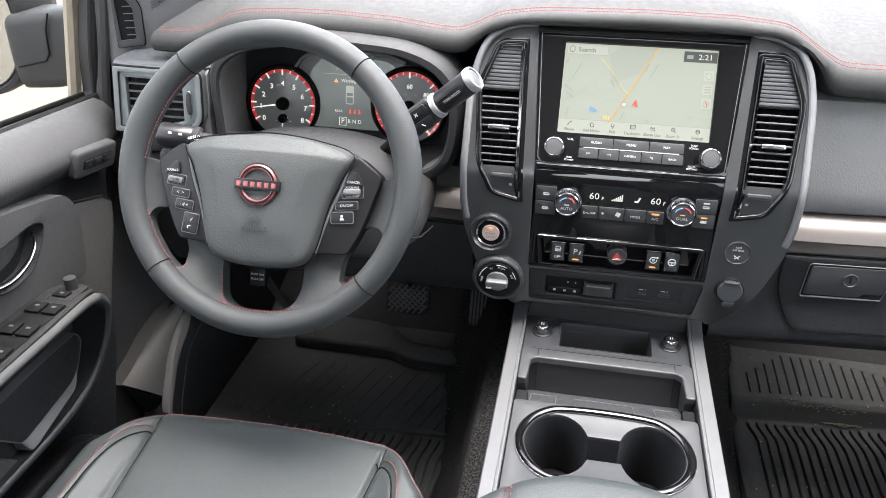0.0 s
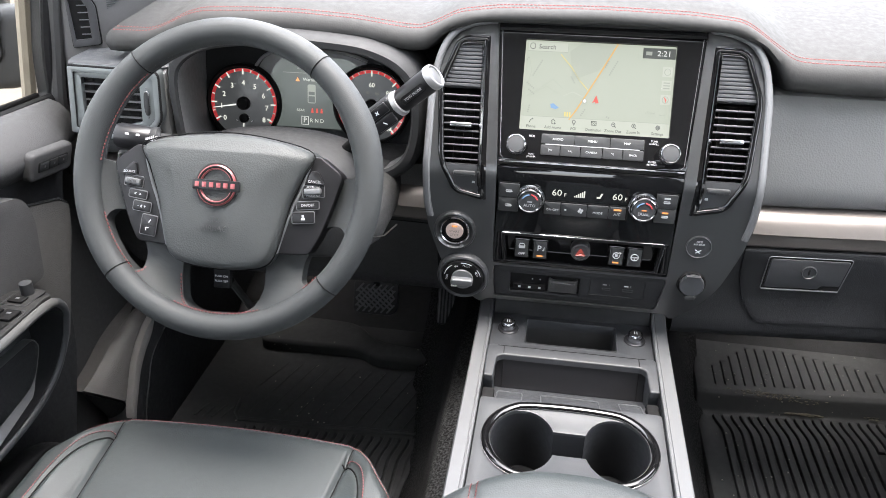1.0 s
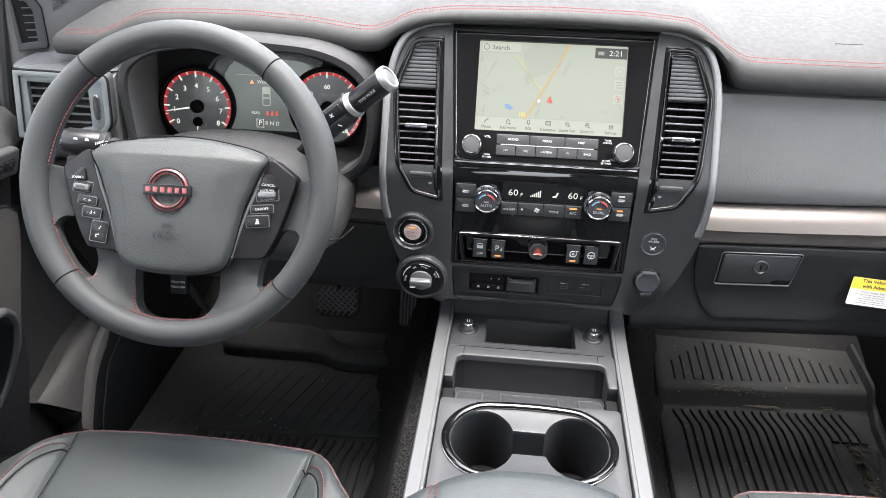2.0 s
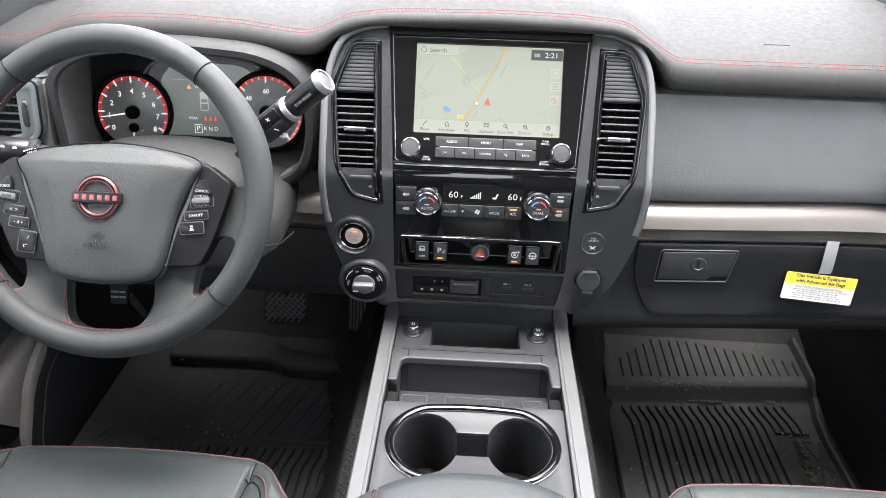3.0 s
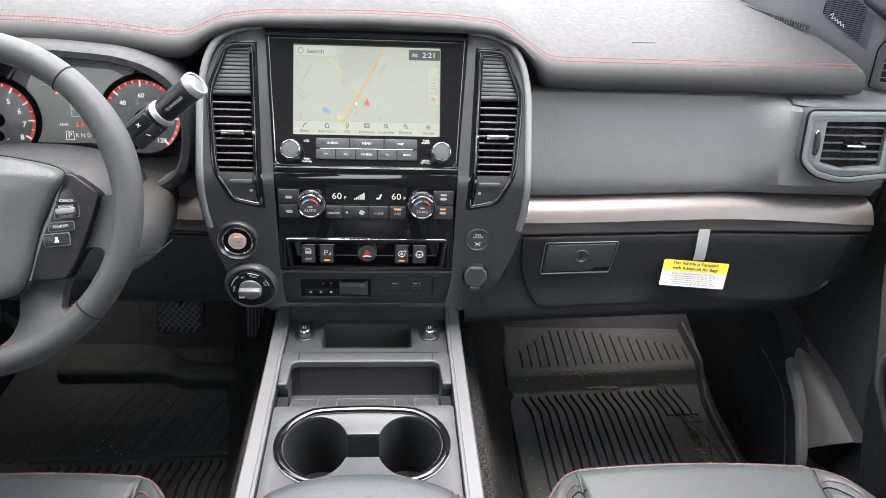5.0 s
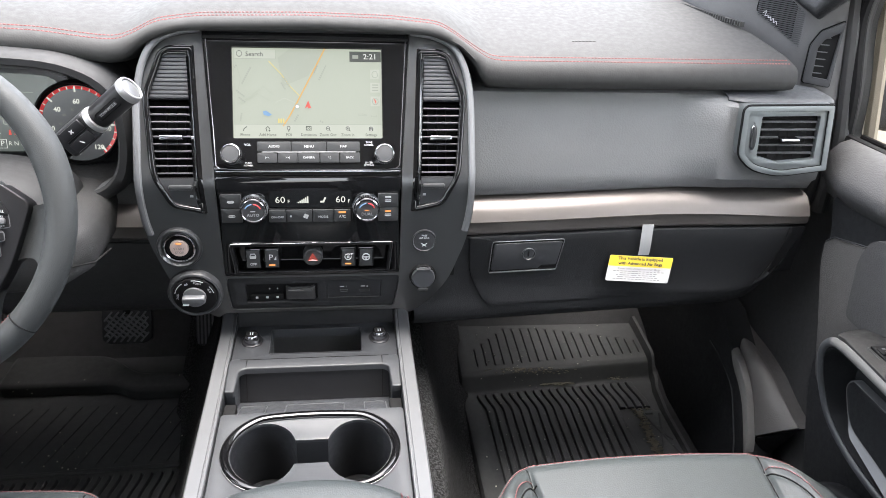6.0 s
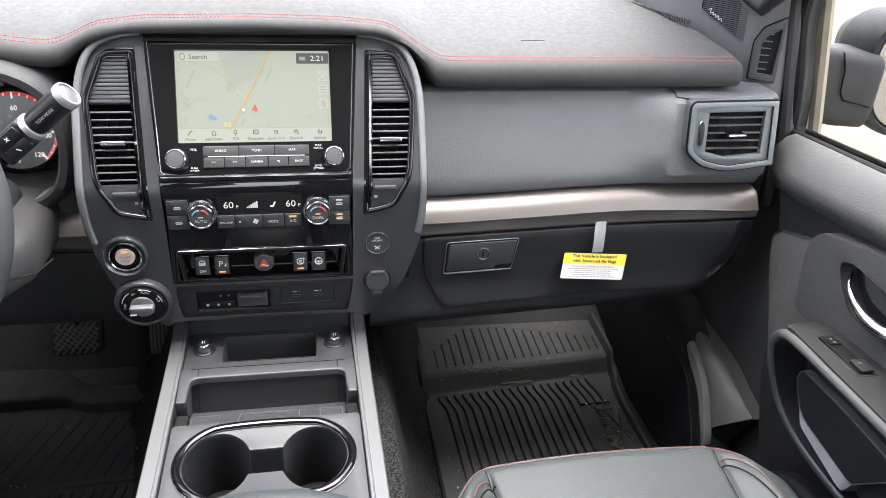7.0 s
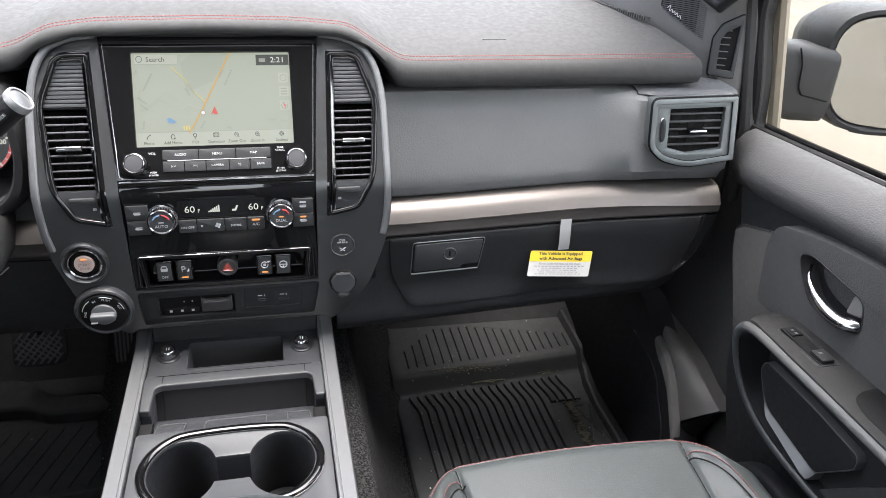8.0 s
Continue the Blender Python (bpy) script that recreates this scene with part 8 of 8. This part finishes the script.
# ================= pillars with tweeter and demist vent =================
for s in (-1, 1):
    X = lambda x, y, z: (s * x, y, z)
    pillar = thing("pillar_trim", (s * 0.75, 1.0, 0.60), "dark windscreen pillar trim with tweeter grille and demist vent", "pillar trim", "windscreen pillars", kind="structure")
    rows = []
    for z, dx, dy in ((0.56, 0.0, 0.0), (0.60, 0.0, 0.0), (0.66, -0.004, 0.0), (0.72, -0.012, 0.0), (0.80, -0.03, -0.02), (0.95, -0.07, -0.10), (1.13, -0.12, -0.22)):
        k = ramp_at(z, [0.72, 0.80, 0.95, 1.13], [1, 0.62, 0.42, 0.4])
        rows.append([X(0.775 + (x - 0.775) * k + dx, 0.955 + (y - 0.955) * k + dy, z) for x, y in ((0.60, 1.28), (0.655, 1.06), (0.690, 1.005), (0.722, 0.965), (0.738, 0.942), (0.785, 0.925), (0.800, 0.930), (0.815, 0.965), (0.80, 1.3))])
    part("trim", loft(rows, closed=True, caps=True), PILLAR, pillar, "dark grained pillar trim", sharp=40)
    # grab handle root
    part("grab_handle", tube([X(0.715, 0.965, 0.735), X(0.735, 0.935, 0.722), X(0.745, 0.915, 0.745), X(0.73, 0.88, 0.82), X(0.70, 0.82, 0.93)], [0.010, 0.016, 0.016, 0.014, 0.013], 14), HARD, pillar, "pillar grab handle")
    # tweeter grille with fine ribs
    g = frame_of(X(0.706, 0.981, 0.690), (0.062 * s, -0.078, 0), (-0.14 * s, 0, 1)) if s > 0 else frame_of(X(0.706, 0.981, 0.690), (0.062, 0.078, 0), (0.14, 0, 1))
    tri = rpoly([(-0.038, 0.034), (-0.040, 0.012), (0.030, -0.024), (0.040, -0.018), (0.040, 0.020), (0.010, 0.040)], 0.006) if s > 0 else rpoly([(0.038, 0.034), (0.040, 0.012), (-0.030, -0.024), (-0.040, -0.018), (-0.040, 0.020), (-0.010, 0.040)], 0.006)
    gr = part("tweeter_grille", put(plate(tri, -0.004, 0.004, bevel=0.0015), g), BLACK, pillar, "black ribbed tweeter grille")
    bm = bmesh.new()
    for k in range(-9, 14):
        z = 0.003 * k
        lo = max(-0.037, -0.036 if z > 0.012 else -0.040 + (0.012 - z) * 1.9)
        hi = 0.036 if z < 0.022 else 0.036 - (z - 0.022) * 1.6
        if hi > lo:
            a, b = (lo, hi) if s > 0 else (-hi, -lo)
            box(a, b, z - 0.0007, z + 0.0007, 0.0035, 0.0055, 0, bm=bm)
    part("grille_ribs", put(bm, g), CONSOLEGREY, gr)
    part("grille_badge", put(tube(smooth_loop([(-0.0305, 0.0085, 0.006), (-0.0255, 0.0125, 0.006), (-0.0270, 0.0045, 0.006), (-0.0225, 0.0065, 0.006), (-0.0215, 0.0025, 0.006), (-0.0180, 0.0042, 0.006), (-0.0165, -0.0008, 0.006), (-0.0135, 0.0030, 0.006), (-0.0120, -0.0030, 0.006), (-0.0085, -0.0005, 0.006), (-0.0070, -0.0052, 0.006)], 4, False), 0.00055, 6), g @ pose(0.004 if s > 0 else -0.004, 0.004, 0)), PALEPRINT, gr, "pale badge stroke")
    # demist vent
    v = frame_of(X(0.7595, 0.9335, 0.6560), (0.047 * s, -0.017, 0), (0, 0, 1)) if s > 0 else frame_of(X(0.7595, 0.9335, 0.6560), (0.047, 0.017, 0), (0, 0, 1))
    q = (lambda pts: pts) if s > 0 else (lambda pts: [(-x, z) for x, z in pts])
    vent = part("demist_vent", put(plate(q(rpoly([(-0.021, -0.043), (-0.023, 0.012), (-0.013, 0.033), (0.016, 0.050), (0.018, -0.047)], 0.004)), -0.004, 0.007, [q(rpoly([(-0.010, -0.034), (-0.012, 0.010), (-0.006, 0.022), (0.013, 0.034), (0.013, -0.036)], 0.002))], bevel=0.0025), v), GREY, pillar, "charcoal demist vent")
    # Black plates drawn as the vent's shadow outline and its shaded inside.
    part("vent_shadow", put(plate(q(rpoly([(-0.0225, -0.0445), (-0.0245, 0.0125), (-0.0142, 0.0345), (0.0165, 0.052), (0.0195, -0.0485)], 0.004)), -0.004, 0.0035), v), BLACK, vent)
    part("vent_cavity_shade", put(plate(q(rrect(-0.012, -0.037, 0.014, 0.035, 0.001)), -0.003, 0.0012), v), BLACK, vent)
    for k in range(6):
        z = -0.028 + 0.0105 * k
        part("slat", put(plate(q(rrect(-0.011, z - 0.0007, 0.003, z + 0.0007, 0.0003)), 0.001, 0.0045), v), SLAT, vent)
    # door seal and inner door frame beside the pillar
    for off, r, mt, nm in ((0.0, 0.010, RUBBER, "door_seal"), (0.022, 0.012, DARK, "door_frame_edge")):
        line = [leaning(s * (0.812 + off * 0.5), 0.948 - off, z) for z in np.linspace(0.40, 0.75, 12)]
        part(nm, tube(line, r, 10), mt, pillar)
    # far strip of the dash top: demist grille
    grill = bmesh.new()
    for k in range(90):
        y = 0.995 + 0.005 * k
        x = ramp_at(y, *PAD_END) - 0.004
        zt = 0.6920 + 0.012 * swell(y, 1.0, 1.4)
        box(min(s * (x - 0.007), s * x), max(s * (x - 0.007), s * x), y, y + 0.0025, zt - 0.012, zt - 0.0045, 0, bm=grill)
    part("dash_top_grille", grill, DARK, dash, "fine ribbed speaker edge")

# ================= door mirrors =================
def door_mirror(s):
    mir = thing("door_mirror", (s * 1.0, 1.08, 0.50), "large black towing door mirror", "mirror", "door mirrors")
    X = lambda x, y, z: (s * x, y, z)
    body = MIRRORSHELL
    # arm from the door
    rows = []
    for x, y0, y1, z0, z1 in ((0.885, 1.000, 1.075, 0.525, 0.650), (0.93, 1.010, 1.085, 0.512, 0.643), (0.98, 1.018, 1.10, 0.500, 0.634), (1.02, 1.020, 1.12, 0.496, 0.628), (1.045, 1.022, 1.13, 0.494, 0.624), (1.09, 1.06, 1.14, 0.50, 0.61)):
        rows.append([X(x, y, z) for y, z in rpoly([(y0, z0), (y1, z0), (y1, z1), (y0, z1)], 0.02, 4)])
    part("arm", loft(rows, closed=True, caps=True), body, mir, "black mirror arm", sharp=50)
    part("arm_joint", tube([X(0.955, 1.012, 0.634), X(0.967, 1.0130, 0.606), X(0.972, 1.014, 0.566), X(0.984, 1.0175, 0.551), X(1.043, 1.0215, 0.536)], 0.0016, 6), BLACK, mir)
    # head: rounded shell, open to the rear, with the mirror glass in it
    def head_ring(y, k, dz=0.0):
        return [X(1.185 + 0.145 * k * cx - 0.02 * cz * k, y - 0.030 * cx, 0.583 + dz + 0.112 * k * cz) for cx, cz in [(math.copysign(abs(math.cos(a)) ** 0.55, math.cos(a)), math.copysign(abs(math.sin(a)) ** 0.6, math.sin(a))) for a in np.linspace(0, 2 * math.pi, 49)[:-1]]]
    part("shell", loft([head_ring(1.17, 0.45), head_ring(1.155, 0.80), head_ring(1.10, 0.99), head_ring(1.03, 1.02), head_ring(1.01, 1.0), head_ring(1.008, 0.94), head_ring(1.02, 0.90)], closed=True, caps=True), body, mir, "black mirror shell", sharp=50)
    g = loft([head_ring(1.018, 0.895), head_ring(1.015, 0.88)], closed=True, caps=True)
    part("mirror_glass", g, MIRROR, mir, "mirror glass")


door_mirror(-1)
door_mirror(1)
